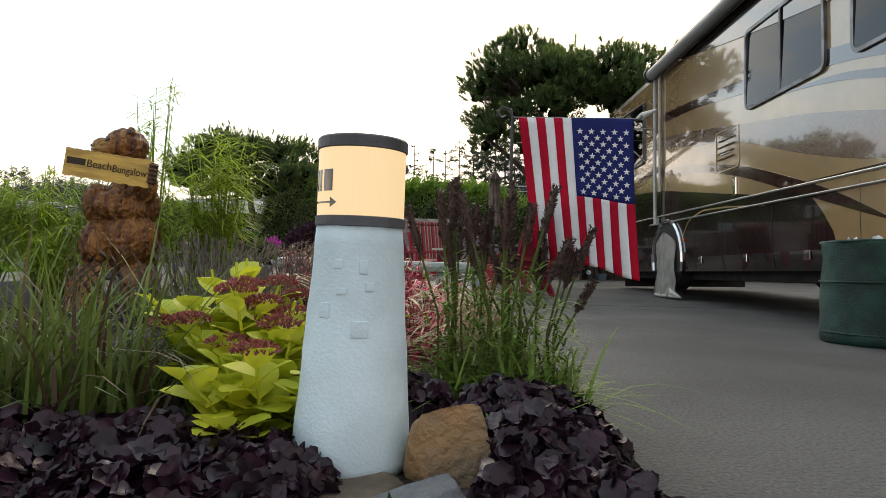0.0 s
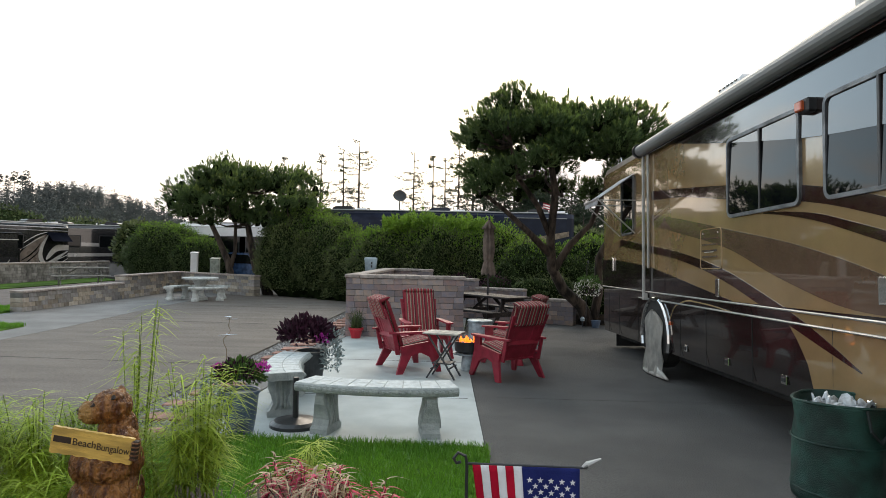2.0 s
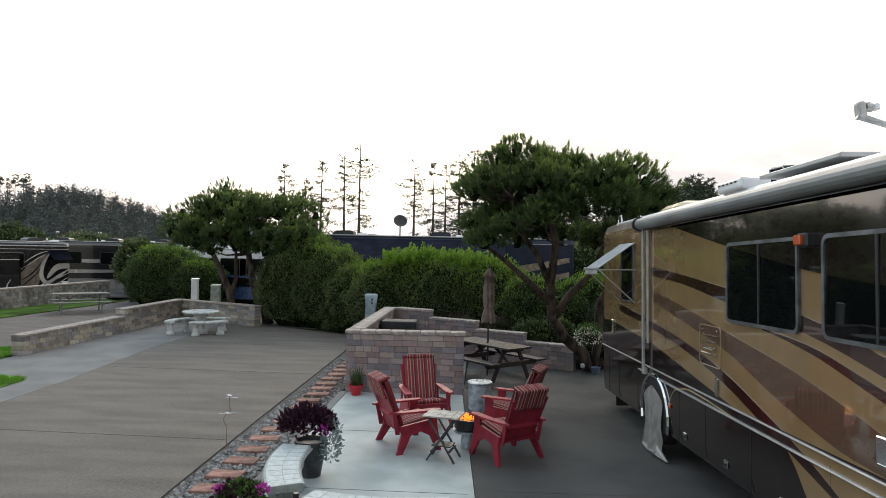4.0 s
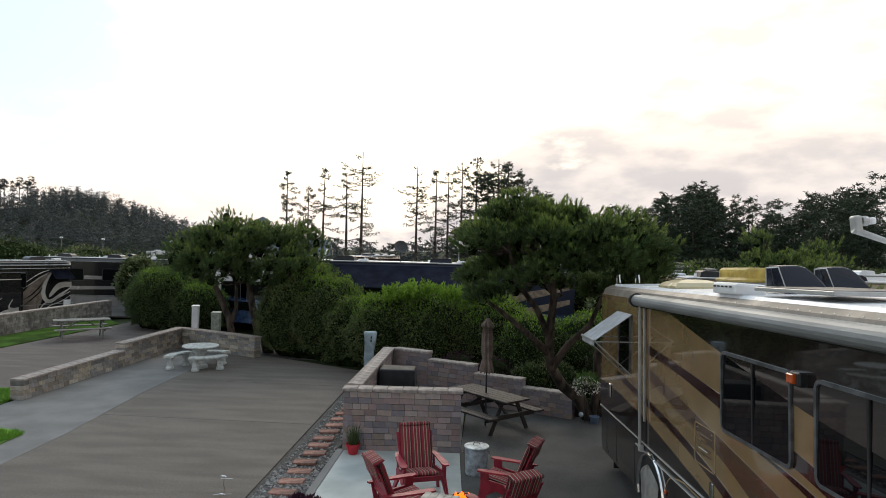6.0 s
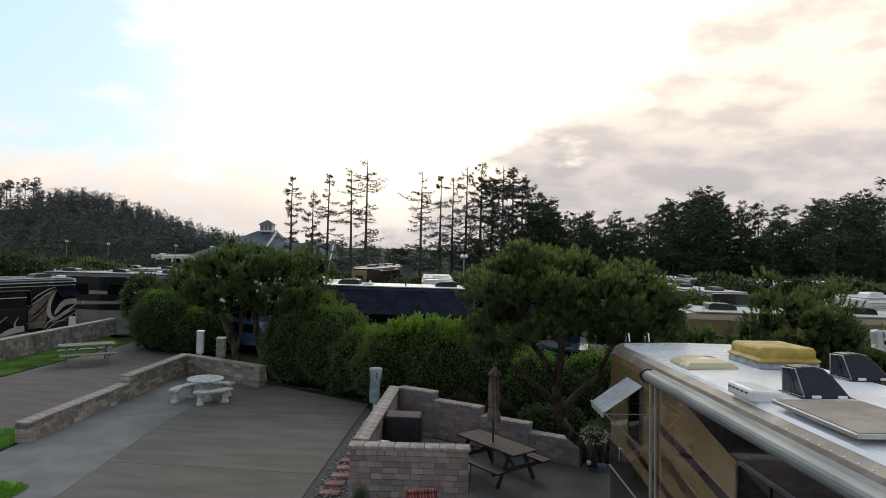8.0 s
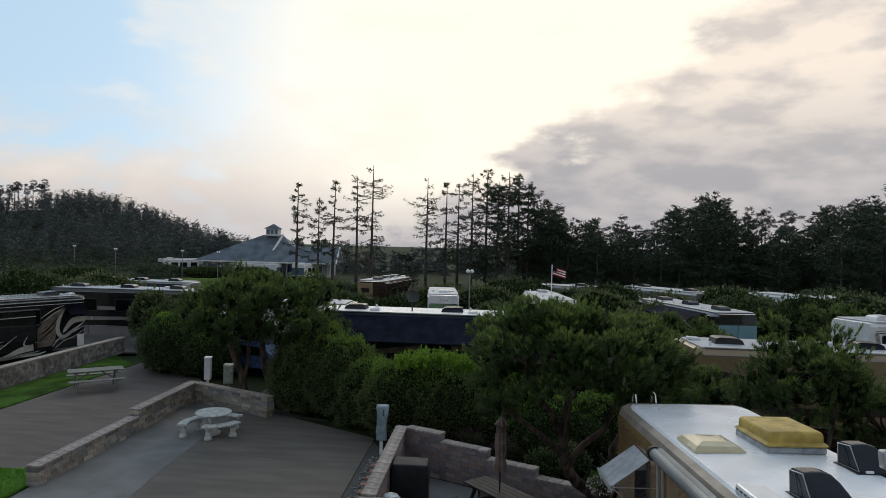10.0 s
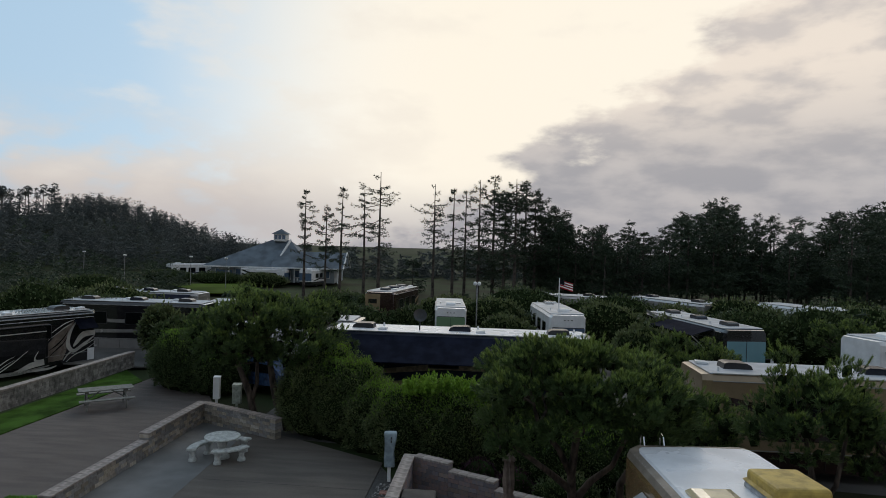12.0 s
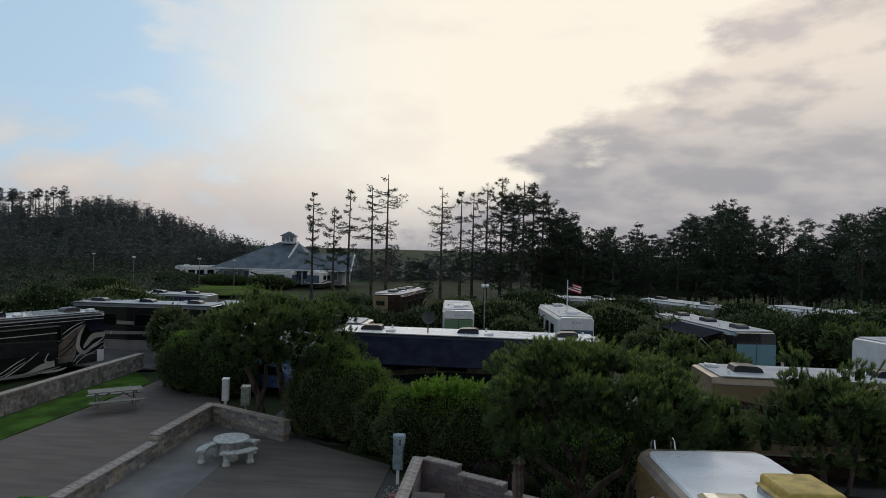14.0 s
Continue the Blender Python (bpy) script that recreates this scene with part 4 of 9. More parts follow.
def far_wall(name, a, b, heights, thick, label, course=0.13, seed=3):
    """A wall too far off to pick its blocks apart: one mesh of blocks."""
    rnd = random.Random(seed)
    a, b = Vector((*a, 0)), Vector((*b, 0))
    d = b - a
    L, ang = d.length, math.degrees(math.atan2(d.y, d.x))
    ob = thing(name, pose(a.x, a.y, 0, 0, 0, ang), label, "wall", "", "structure")
    V, F = [], []
    cube = np.array([(x, y, z) for x in (-0.5, 0.5) for y in (-0.5, 0.5) for z in (-0.5, 0.5)])
    quads = np.array([(0, 1, 3, 2), (4, 6, 7, 5), (0, 4, 5, 1), (2, 3, 7, 6), (0, 2, 6, 4), (1, 5, 7, 3)])
    edges = [0.0] + [h[0] for h in heights]
    for s0, (s1, H) in zip(edges, heights):
        x0, x1 = s0 * L, s1 * L
        part("core", B((x1 - x0 - 0.02, thick - 0.04, H - 0.04), ((x0 + x1) / 2, 0, H / 2 - 0.02), (0, 0, 0), 0), MORTAR, ob)
        rows = round((H - 0.08) / course)
        rh = (H - 0.08) / rows
        for r in range(rows):
            x = x0
            while x < x1 - 0.05:
                ln = min(rnd.uniform(0.2, 0.45), x1 - x)
                F.append(quads + 8 * len(V))
                V.append(cube * (ln - 0.015, thick + rnd.uniform(-0.01, 0.012), rh - 0.012) + (x + ln / 2, 0, rh * (r + 0.5)))
                x += ln
        part("cap_course", B((x1 - x0, thick + 0.06, 0.08), ((x0 + x1) / 2, 0, H - 0.04), (0, 0, 0), 0.012), CAP, ob)
    o = part_np("blocks", np.concatenate(V), np.concatenate(F), BLOCKFAR, ob)
    o["kind"] = "stuff"
    return ob


# ---- trees and shrubs ----
def pine_tree(name, base, trunks, crown_at, crown_r, clumps, label, seed=1, tufts=46, clump_r=0.42, needle=0.15, low=-0.5):
    """A shore pine: leaning stems, forked limbs and many tufted clumps with pale candles on top."""
    rnd = random.Random(seed)
    ob = thing(name, pose(*base), label, "tree")
    c, r = np.array(crown_at) - np.array(base), np.array(crown_r)
    bm = bmesh.new()
    tips = []
    for pts, r0 in trunks:
        pts = [Vector(p) - Vector(base) for p in pts]
        tube(bm, pts, [r0 * (1 - 0.62 * i / (len(pts) - 1)) for i in range(len(pts))], 9)
        tips += pts[len(pts) // 2:]
    part("trunk", bm, BARK, ob, smooth=True)
    centres = []
    while len(centres) < clumps:
        d = Vector((rnd.gauss(0, 1), rnd.gauss(0, 1), rnd.gauss(0, 1))).normalized()
        if d.z < low:
            continue
        k = rnd.uniform(0.42, 1.0) ** 0.5 * (1 + 0.16 * math.sin(7 * d.x + seed) + 0.13 * math.sin(6 * d.y + 2 * seed) + 0.10 * math.sin(9 * d.z + seed))
        centres.append(c + np.array(d) * r * k)
    centres = np.array(centres)
    bm = bmesh.new()
    for q in centres[:: 2]:
        q = Vector(q)
        s = min(tips, key=lambda p: (p - q).length + 0.8 * max(0, p.z - q.z))
        mid = s.lerp(q, 0.5) + Vector((rnd.uniform(-0.2, 0.2), rnd.uniform(-0.2, 0.2), -0.12))
        tube(bm, [s, mid, q], [0.05, 0.032, 0.012], 5)
    part("limb_growth", bm, BARK, ob)["kind"] = "stuff"
    # a near-black blob in each clump stands for the shade between its needles
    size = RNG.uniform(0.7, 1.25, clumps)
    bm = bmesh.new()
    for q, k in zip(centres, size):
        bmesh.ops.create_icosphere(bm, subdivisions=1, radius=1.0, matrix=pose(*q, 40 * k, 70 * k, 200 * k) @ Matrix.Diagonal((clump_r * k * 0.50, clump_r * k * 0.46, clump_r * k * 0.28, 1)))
    part("shade_core", bm, CORE, ob)["kind"] = "stuff"
    # brushes of needles over each clump, turned up and outwards
    n = clumps * tufts
    cc, sc = np.repeat(centres, tufts, 0), np.repeat(size, tufts)[:, None]
    d = sphere_dirs(n, -0.55)
    p = cc + d * clump_r * sc * RNG.uniform(0.62, 1.0, (n, 1)) * np.array([1.12, 1.12, 0.70])
    way = unit(d * 0.6 + np.array([0, 0, 0.75]) + unit(p - c) * 0.45 + RNG.normal(0, 0.16, (n, 3)))
    # upper, upward brushes are paler: young tips and light from above put into colour
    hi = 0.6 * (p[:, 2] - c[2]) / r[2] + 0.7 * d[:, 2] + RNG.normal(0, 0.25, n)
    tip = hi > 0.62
    low_set = needles(p, way, 9, np.full(n, needle), 0.018, 0.95)
    up_set = needles(p[~tip] + way[~tip] * needle * 0.5, way[~tip], 7, np.full((~tip).sum(), needle * 0.85), 0.017, 0.75)
    part_np("crown", *both(low_set, up_set), PINE, ob)
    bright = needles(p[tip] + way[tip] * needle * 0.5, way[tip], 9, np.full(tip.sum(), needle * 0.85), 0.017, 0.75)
    # candles: upright shoots on the outline
    rel = (centres - c) / r
    top = centres[np.argsort(rel[:, 2] + 0.35 * np.linalg.norm(rel[:, :2], axis=1))[-int(clumps * 0.6):]]
    m = len(top) * 5
    q = np.repeat(top, 5, 0) + RNG.normal(0, 0.2, (m, 3)) * [1, 1, 0.3] + [0, 0, clump_r * 0.45]
    w = unit(RNG.normal(0, 0.36, (m, 3)) + [0, 0, 0.9] + unit(q - c) * 0.6)
    steps = []
    reach = RNG.uniform(0.2, 0.8, (m, 1))
    for k in range(6):
        steps.append(needles(q + w * 0.055 * k * reach, w, 8, np.full(m, 0.10), 0.017, 0.7))
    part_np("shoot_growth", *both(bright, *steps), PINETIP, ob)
    return ob


def leafy(name, blobs, label, category, n_leaf, size, mat_a, mat_b=None, tip_share=0.25, seed=1, up=0.3, core_k=0.9, group=""):
    """A hedge or shrub of lumpy masses: near-black cores for the shade inside, many separate leaves."""
    x0, y0 = blobs[0][0][0], blobs[0][0][1]
    base = (x0, y0, float(ground_z(x0, y0)))
    ob = thing(name, pose(*base), label, category, group)
    P, D = [], []
    vol = [b[1][0] * b[1][1] + b[1][0] * b[1][2] for b in blobs]
    for i, (at, r) in enumerate(blobs):
        at = np.array(at) - base
        blob_core("shade_core", at, r, CORE, ob, seed + i, k=core_k)
        p, d = blob_points(int(n_leaf * vol[i] / sum(vol)), at, r, seed + i)
        P.append(p)
        D.append(d)
    p, d = np.concatenate(P), np.concatenate(D)
    p = p + d * (0.10 * lump(p, seed, 4.1) + RNG.normal(0, 0.035, len(p)))[:, None]
    ok = p[:, 2] > 0.02
    p, d = p[ok], d[ok]
    way = unit(d * 0.8 + RNG.normal(0, 0.5, d.shape) + [0, 0, up])
    if mat_b:
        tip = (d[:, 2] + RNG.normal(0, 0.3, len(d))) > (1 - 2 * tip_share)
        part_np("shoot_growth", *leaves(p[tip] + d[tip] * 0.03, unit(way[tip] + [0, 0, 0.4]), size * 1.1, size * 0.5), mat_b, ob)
        p, way = p[~tip], way[~tip]
    part_np("foliage", *leaves(p, way, size, size * 0.55), mat_a, ob)
    return ob


def sprigs(name, x, y, z, wide, n):
    """Bright upright shoots on a hedge top."""
    ob = thing("hedge_shoots", pose(x, y, z - 0.35), "bright yellow green young shoots rising from hedge top", "shoots", "hedge shoots", "stuff")
    P, D = [], []
    for i in range(n):
        p = np.array([RNG.uniform(-0.5, 0.5) * wide, RNG.normal(0, 0.3), 0.15 + RNG.normal(0, 0.06)])
        d = unit(np.array([RNG.normal(0, 0.2), RNG.normal(0, 0.2), 1.0]))
        L = RNG.uniform(0.15, 0.55) * (1 - 0.7 * abs(p[0] / wide) * 2 * 0.6)
        t = RNG.uniform(0, 1, 14)
        P.append(p + d * (t * L)[:, None])
        D.append(d + RNG.normal(0, 0.5, (14, 3)))
    part_np(name, *leaves(np.concatenate(P), unit(np.concatenate(D)), 0.105, 0.048), HEDGETIP, ob)


def conifer_mesh(h, bare, width, dens, seed, clump=0.9, steps=5, k_n=5, taper=0.6):
    """Boughs of a wind-thinned spruce: separate limbs that sag and turn up at the tip, each hung with sprays."""
    rng = np.random.default_rng(seed)
    n = int(dens * h * (1 - bare))
    t = np.sort(rng.uniform(0, 1, n) ** 1.1)
    z = h * (bare + (0.985 - bare) * t)
    a = np.arange(n) * 2.4 + rng.normal(0, 0.5, n)
    lobes = 0.72 + 0.28 * np.sin(t * 9 + seed * 1.7) + 0.22 * np.cos(a + seed)
    reach = width * (1 - 0.86 * t ** 1.5) ** taper * rng.uniform(0.45, 1.1, n) * np.clip(lobes, 0.3, 1.2) + 0.25 - 0.15 * t ** 3
    out = np.stack([np.cos(a), np.sin(a), np.zeros(n)], 1)
    side = np.stack([-np.sin(a), np.cos(a), np.zeros(n)], 1)
    lift = rng.normal(0.0, 0.13, n) + 0.22 * t
    P, D = [], []

    def along(s):
        return out * (reach * s)[:, None] + np.array([0, 0, 1.0]) * (z + reach * (lift * s - 0.45 * s * (1 - s) - 0.06 * s))[:, None]
    for k in range(steps):
        s = 0.28 + 0.72 * (k + rng.uniform(0.2, 1.0, n)) / steps
        for w in (-1, 0, 1):
            keep = rng.uniform(0, 1, n) < (1.0 if w == 0 else 0.8) * np.clip(reach / (0.45 * width), 0.1, 1.0)
            off = side * (w * reach * 0.30 * (1.25 - s) * rng.uniform(0.3, 1.2, n))[:, None] + np.array([0, 0, 1.0]) * rng.normal(-0.05, 0.10, (n, 1))
            P.append((along(s) + off)[keep])
            D.append(unit(out * 0.8 + side * w * 0.8 + rng.normal(0, 0.4, (n, 3)) - [0, 0, 0.22])[keep])
    p, d = np.concatenate(P), np.concatenate(D)
    v, f = needles(p, d, k_n, np.full(len(p), 0.40 * clump), 0.085 * clump, 1.05)
    bv, bf = [], []
    for i in range(n):
        pts = [along(np.full(n, s))[i] for s in (0.0, 0.4, 0.75, 1.0)]
        for q0, q1, w0, w1 in zip(pts, pts[1:], (0.05, 0.035, 0.02), (0.035, 0.02, 0.008)):
            m = len(bv)
            bv += [q0 + [0, 0, w0], q0 - [0, 0, w0], q1 - [0, 0, w1], q1 + [0, 0, w1]]
            bf.append((m, m + 1, m + 2, m + 3))
    return (v, f), (np.array(bv), np.array(bf))


def tall_tree(base, h, bare, width, dens, seed, lean=0.0, label="tall thin wind-bent spruce with bare lower trunk"):
    ob = thing("spruce_tree", pose(*base), label, "tree", "tall spruces")
    bm = bmesh.new()
    pts = [(lean * h * (k / 6) ** 2, 0, h * k / 6) for k in range(7)]
    tube(bm, pts, [0.25 * (1 - 0.85 * k / 6) * h / 16 for k in range(7)], 7)
    part("trunk", bm, BARKFAR, ob)
    (v, f), (bv, bf) = conifer_mesh(h, bare, width * 1.25, dens * 1.05, seed, 0.58 if dens < 4.5 else 0.8, 8, 7)
    for q in (v, bv):
        q[:, 0] += lean * h * (q[:, 2] / h) ** 2
    part_np("crown", v, f, FIR, ob)
    part_np("bough_growth", bv, bf, BARKFAR, ob)
    return ob


# left pine, by the neighbour's wall
pine_tree("pine_tree", (-7.55, 23.4, -0.04), [([(-7.35, 23.4, -0.1), (-7.5, 23.4, 0.45), (-7.85, 23.45, 0.95), (-8.05, 23.5, 1.6), (-8.3, 23.7, 2.6), (-8.5, 23.8, 3.9)], 0.21),
    ([(-7.6, 23.4, 0.55), (-7.3, 23.5, 1.1), (-6.95, 23.6, 1.7), (-6.6, 23.6, 2.5), (-6.8, 23.8, 3.3)], 0.12),
    ([(-7.8, 23.45, 0.9), (-7.55, 23.6, 1.5), (-7.5, 23.8, 2.3), (-7.6, 23.9, 3.2)], 0.10),
    ([(-8.9, 23.8, -0.1), (-8.95, 23.8, 0.6), (-9.1, 23.8, 1.2), (-9.5, 23.9, 2.0), (-9.9, 24, 2.7), (-10.2, 24, 3.4)], 0.17),
    ([(-9.0, 23.8, 0.9), (-8.85, 23.9, 1.6), (-8.9, 24.0, 2.5), (-9.0, 24.1, 3.3)], 0.10)],
    (-8.65, 24.2, 3.45), (3.0, 2.3, 1.55), 118, "bushy dark green shore pine with forked trunk behind a wall", 3, 64, 0.45, 0.125, -0.6)
# right pine, by the motorhome
pine_tree("pine_tree", (3.07, 15.35, 0.00), [([(3.26, 15.35, -0.10), (2.98, 15.25, 0.49), (2.51, 14.95, 0.87), (2.18, 14.55, 1.39), (2.09, 14.15, 2.10), (2.13, 13.75, 3.06), (1.94, 13.55, 4.00)], 0.165),
    ([(3.26, 15.35, -0.10), (3.39, 15.25, 0.77), (3.34, 15.05, 1.63), (3.66, 14.75, 2.39), (3.79, 14.35, 3.24), (3.69, 14.05, 4.00)], 0.12),
    ([(2.23, 14.60, 1.34), (2.55, 14.35, 1.92), (2.96, 14.05, 2.39), (3.23, 13.85, 3.15)], 0.10),
    ([(2.09, 14.35, 1.72), (1.63, 14.05, 2.15), (1.12, 13.75, 2.58), (0.48, 13.55, 3.06)], 0.09),
    ([(2.09, 14.15, 2.10), (1.76, 13.85, 2.77), (1.30, 13.55, 3.34), (1.12, 13.35, 4.00)], 0.08)],
    (2.25, 13.75, 3.80), (2.5, 1.7, 1.22), 108, "broad green shore pine with leaning trunk behind a retaining wall", 5, 72, 0.385, 0.115, -0.62)

leafy("hedge", [((-6.0, 23.2, 1.4), (1.75, 1.3, 1.95)), ((-4.8, 22.7, 1.25), (1.6, 1.3, 1.75)), ((-3.7, 21.9, 0.95), (1.3, 1.2, 1.35))], "tall rounded evergreen hedge, dull green, at paving edge", "hedge", 62000, 0.068, HEDGE, HEDGETIP, 0.05, 11)
leafy("hedge", [((-2.2, 20.6, 1.1), (1.6, 1.1, 1.45)), ((-0.6, 20.0, 1.15), (1.5, 1.1, 1.5)), ((0.9, 19.6, 1.1), (1.5, 1.1, 1.4))], "evergreen hedge with bright young shoots on top", "hedge", 52000, 0.070, HEDGE, HEDGETIP, 0.12, 17)
sprigs("young_growth", -1.35, 20.2, 2.66, 2.4, 420)
sprigs("young_growth", 0.2, 19.9, 2.6, 1.7, 200)
leafy("hedge", [((2.3, 18.6, 0.9), (1.5, 1.2, 1.2)), ((3.8, 18.6, 0.9), (1.5, 1.3, 1.3)), ((5.2, 18.8, 1.0), (1.4, 1.2, 1.3))], "low dark hedge under a pine", "hedge", 34000, 0.068, SHRUBMAT, HEDGETIP, 0.03, 23)
leafy("shrub", [((-14.2, 29.4, 1.15), (2.1, 1.7, 1.7)), ((-12.4, 28.6, 0.9), (1.4, 1.3, 1.25))], "large rounded dull green shrub at lot corner", "shrub", 34000, 0.075, SHRUBMAT, HEDGETIP, 0.03, 31)

# walls
block_wall("wall_enclosure_front", (-2.12, 12.34), (0.20, 12.47), [(1.0, 1.23)], 0.28, BLOCK, "tumbled red and grey block wall with flat cap", seed=4)
block_wall("wall_enclosure_side", (-1.98, 12.68), (-1.98, 17.6), [(1.0, 1.23)], 0.26, BLOCK, "tumbled block side wall with flat cap", lengths=(0.22, 0.36), seed=5)
block_wall("wall_retaining", (-1.8, 17.62), (2.85, 15.32), [(0.22, 1.23), (0.49, 1.03), (0.75, 0.82), (1.0, 0.62)], 0.26, BLOCK, "stepped tumbled block retaining wall with flat cap", lengths=(0.2, 0.34), seed=6)
block_wall("wall_low_left", (-10.92, 15.0), (-11.05, 24.0), [(0.52, 0.53), (1.0, 0.76)], 0.32, BLOCKGREY, "long low grey block wall with flat cap", course=0.11, lengths=(0.24, 0.42), seed=7, cap=0.06)
block_wall("wall_low_end", (-10.85, 23.85), (-7.35, 22.15), [(1.0, 0.75)], 0.3, BLOCKGREY, "low grey block wall at driveway end", course=0.11, lengths=(0.24, 0.42), seed=8, cap=0.06)
far_wall("wall_far_left", (-19.35, 12.0), (-19.5, 33.2), [(1.0, 0.88)], 0.3, "grey block retaining wall below a parked motorhome")
slab("bed_ground", [(-1.6, 17.8), (3.0, 15.5), (4.6, 15.6), (5.5, 22), (-3.0, 22)], -0.1, 0.25, SOIL, "dark soil planting bed behind retaining wall")


# ---- the distance: hill, woods, clubhouse, parked motorhomes ----
def far_tree_set(places, hs, seed, dens=3.2, width=2.6, bare=0.15, clump=1.4, steps=5, k_n=5, taper=0.6):
    V, F = [], []
    rng = np.random.default_rng(seed)
    kinds = [conifer_mesh(1.0 * 14, bare, width, dens, seed + k, clump, steps, k_n, taper)[0] for k in range(4)]
    n = 0
    for (x, y), h in zip(places, hs):
        v, f = kinds[rng.integers(4)]
        a, s = rng.uniform(0, 6.28), h / 14
        c, si = math.cos(a), math.sin(a)
        w = v * [s * rng.uniform(0.9, 1.3), s * rng.uniform(0.9, 1.3), s]
        V.append(np.stack([w[:, 0] * c - w[:, 1] * si + x, w[:, 0] * si + w[:, 1] * c + y, w[:, 2] + float(ground_z(x, y))], 1))
        F.append(f + n)
        n += len(v)
    return np.concatenate(V), np.concatenate(F)


def trunks_of(places, hs, r=0.16):
    bm = bmesh.new()
    for (x, y), h in zip(places, hs):
        z = float(ground_z(x, y))
        tube(bm, [(x, y, z - 0.3), (x, y, z + h * 0.8)], [r, r * 0.4], 5)
    return bm


rng_f = np.random.default_rng(21)
# woods on the right
pl = [(x, 94 + 13 * rng_f.uniform(-1, 1) - 0.25 * abs(x - 20)) for x in np.linspace(7, 88, 190) + rng_f.normal(0, 0.8, 190)]
WOOD_X = (6, 10, 13, 16.4, 18.8, 22, 24.5, 28.5, 33, 37, 40.5, 43.7, 47, 50, 55.6, 62, 90)
WOOD_H = (12, 12.5, 10.8, 8.8, 10.6, 9.6, 12.6, 14.8, 14.2, 12.6, 12.8, 12.0, 14.0, 13.6, 16.4, 16.0, 16.2)
hs = [float(np.interp(x * 90 / y, WOOD_X, WOOD_H)) * y / 90 * rng_f.uniform(0.80, 1.03) for x, y in pl]
tagged(part_np("far_woods", *far_tree_set(pl, hs, 40, 4.2, 4.0, 0.20, 1.15, 7, 4, 0.75), FIR), "dark dense spruce woods behind the park", "woods", "", "stuff")
tagged(part("far_woods_trunks", trunks_of(pl, hs), BARKFAR), "bare trunks in dark spruce woods", "woods", "", "stuff")
# forested hill on the left
pl, hs = [], []
while len(pl) < 1900:
    x, y = rng_f.uniform(-190, -30), rng_f.uniform(108, 186)
    z = float(ground_z(x, y))
    if z > 0.7 and not (x < -122 and y > 160):
        pl.append((x, y))
        hs.append(rng_f.uniform(3.8, 5.8))
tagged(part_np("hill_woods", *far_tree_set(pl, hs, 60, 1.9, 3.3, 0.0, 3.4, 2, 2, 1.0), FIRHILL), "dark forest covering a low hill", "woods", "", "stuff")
pl = [(-186 + 1.5 * k + rng_f.normal(0, 0.6), 168 + rng_f.normal(0, 2)) for k in range(42)]
hs = [7.6 + rng_f.uniform(-1.2, 1.0) for _ in pl]
v, f = far_tree_set(pl, hs, 80, 3.6, 2.4, 0.60, 2.2, 3, 4)
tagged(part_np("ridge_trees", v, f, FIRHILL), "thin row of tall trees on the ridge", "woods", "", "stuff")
tagged(part("ridge_trunks", trunks_of(pl, hs, 0.16), BARKFAR), "bare trunks on the ridge", "woods", "", "stuff")
# low scrub across the middle distance
pl, hs = [], []
while len(pl) < 420:
    x, y = rng_f.uniform(-120, 90), rng_f.uniform(44, 130)
    if -46 < x < 0 and 56 < y < 128:
        continue
    pl.append((x, y))
    hs.append(rng_f.uniform(1.8, 3.6))
while len(pl) < 640:
    x, y = rng_f.uniform(-85, -40), rng_f.uniform(56, 96)
    if x < -34 - 0.28 * (y - 50):
        pl.append((x, y))
        hs.append(rng_f.uniform(2.2, 3.8))
while len(pl) < 760:
    pl.append((rng_f.uniform(-125, -52), rng_f.uniform(96, 126)))
    hs.append(rng_f.uniform(2.6, 4.4))
tagged(part_np("scrub", *far_tree_set(pl, hs, 90, 1.1, 6.0, 0.02, 3.8, 2, 3), FIR), "dark scrub and low pines between parked vehicles", "scrub", "", "stuff")

pl = [(x, 150 + rng_f.uniform(-14, 14)) for x in np.linspace(-78, 75, 210)]
hs = [rng_f.uniform(4.0, 7.5) for _ in pl]
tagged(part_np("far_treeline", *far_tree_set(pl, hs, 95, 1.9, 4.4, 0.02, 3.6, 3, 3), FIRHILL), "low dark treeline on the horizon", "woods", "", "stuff")
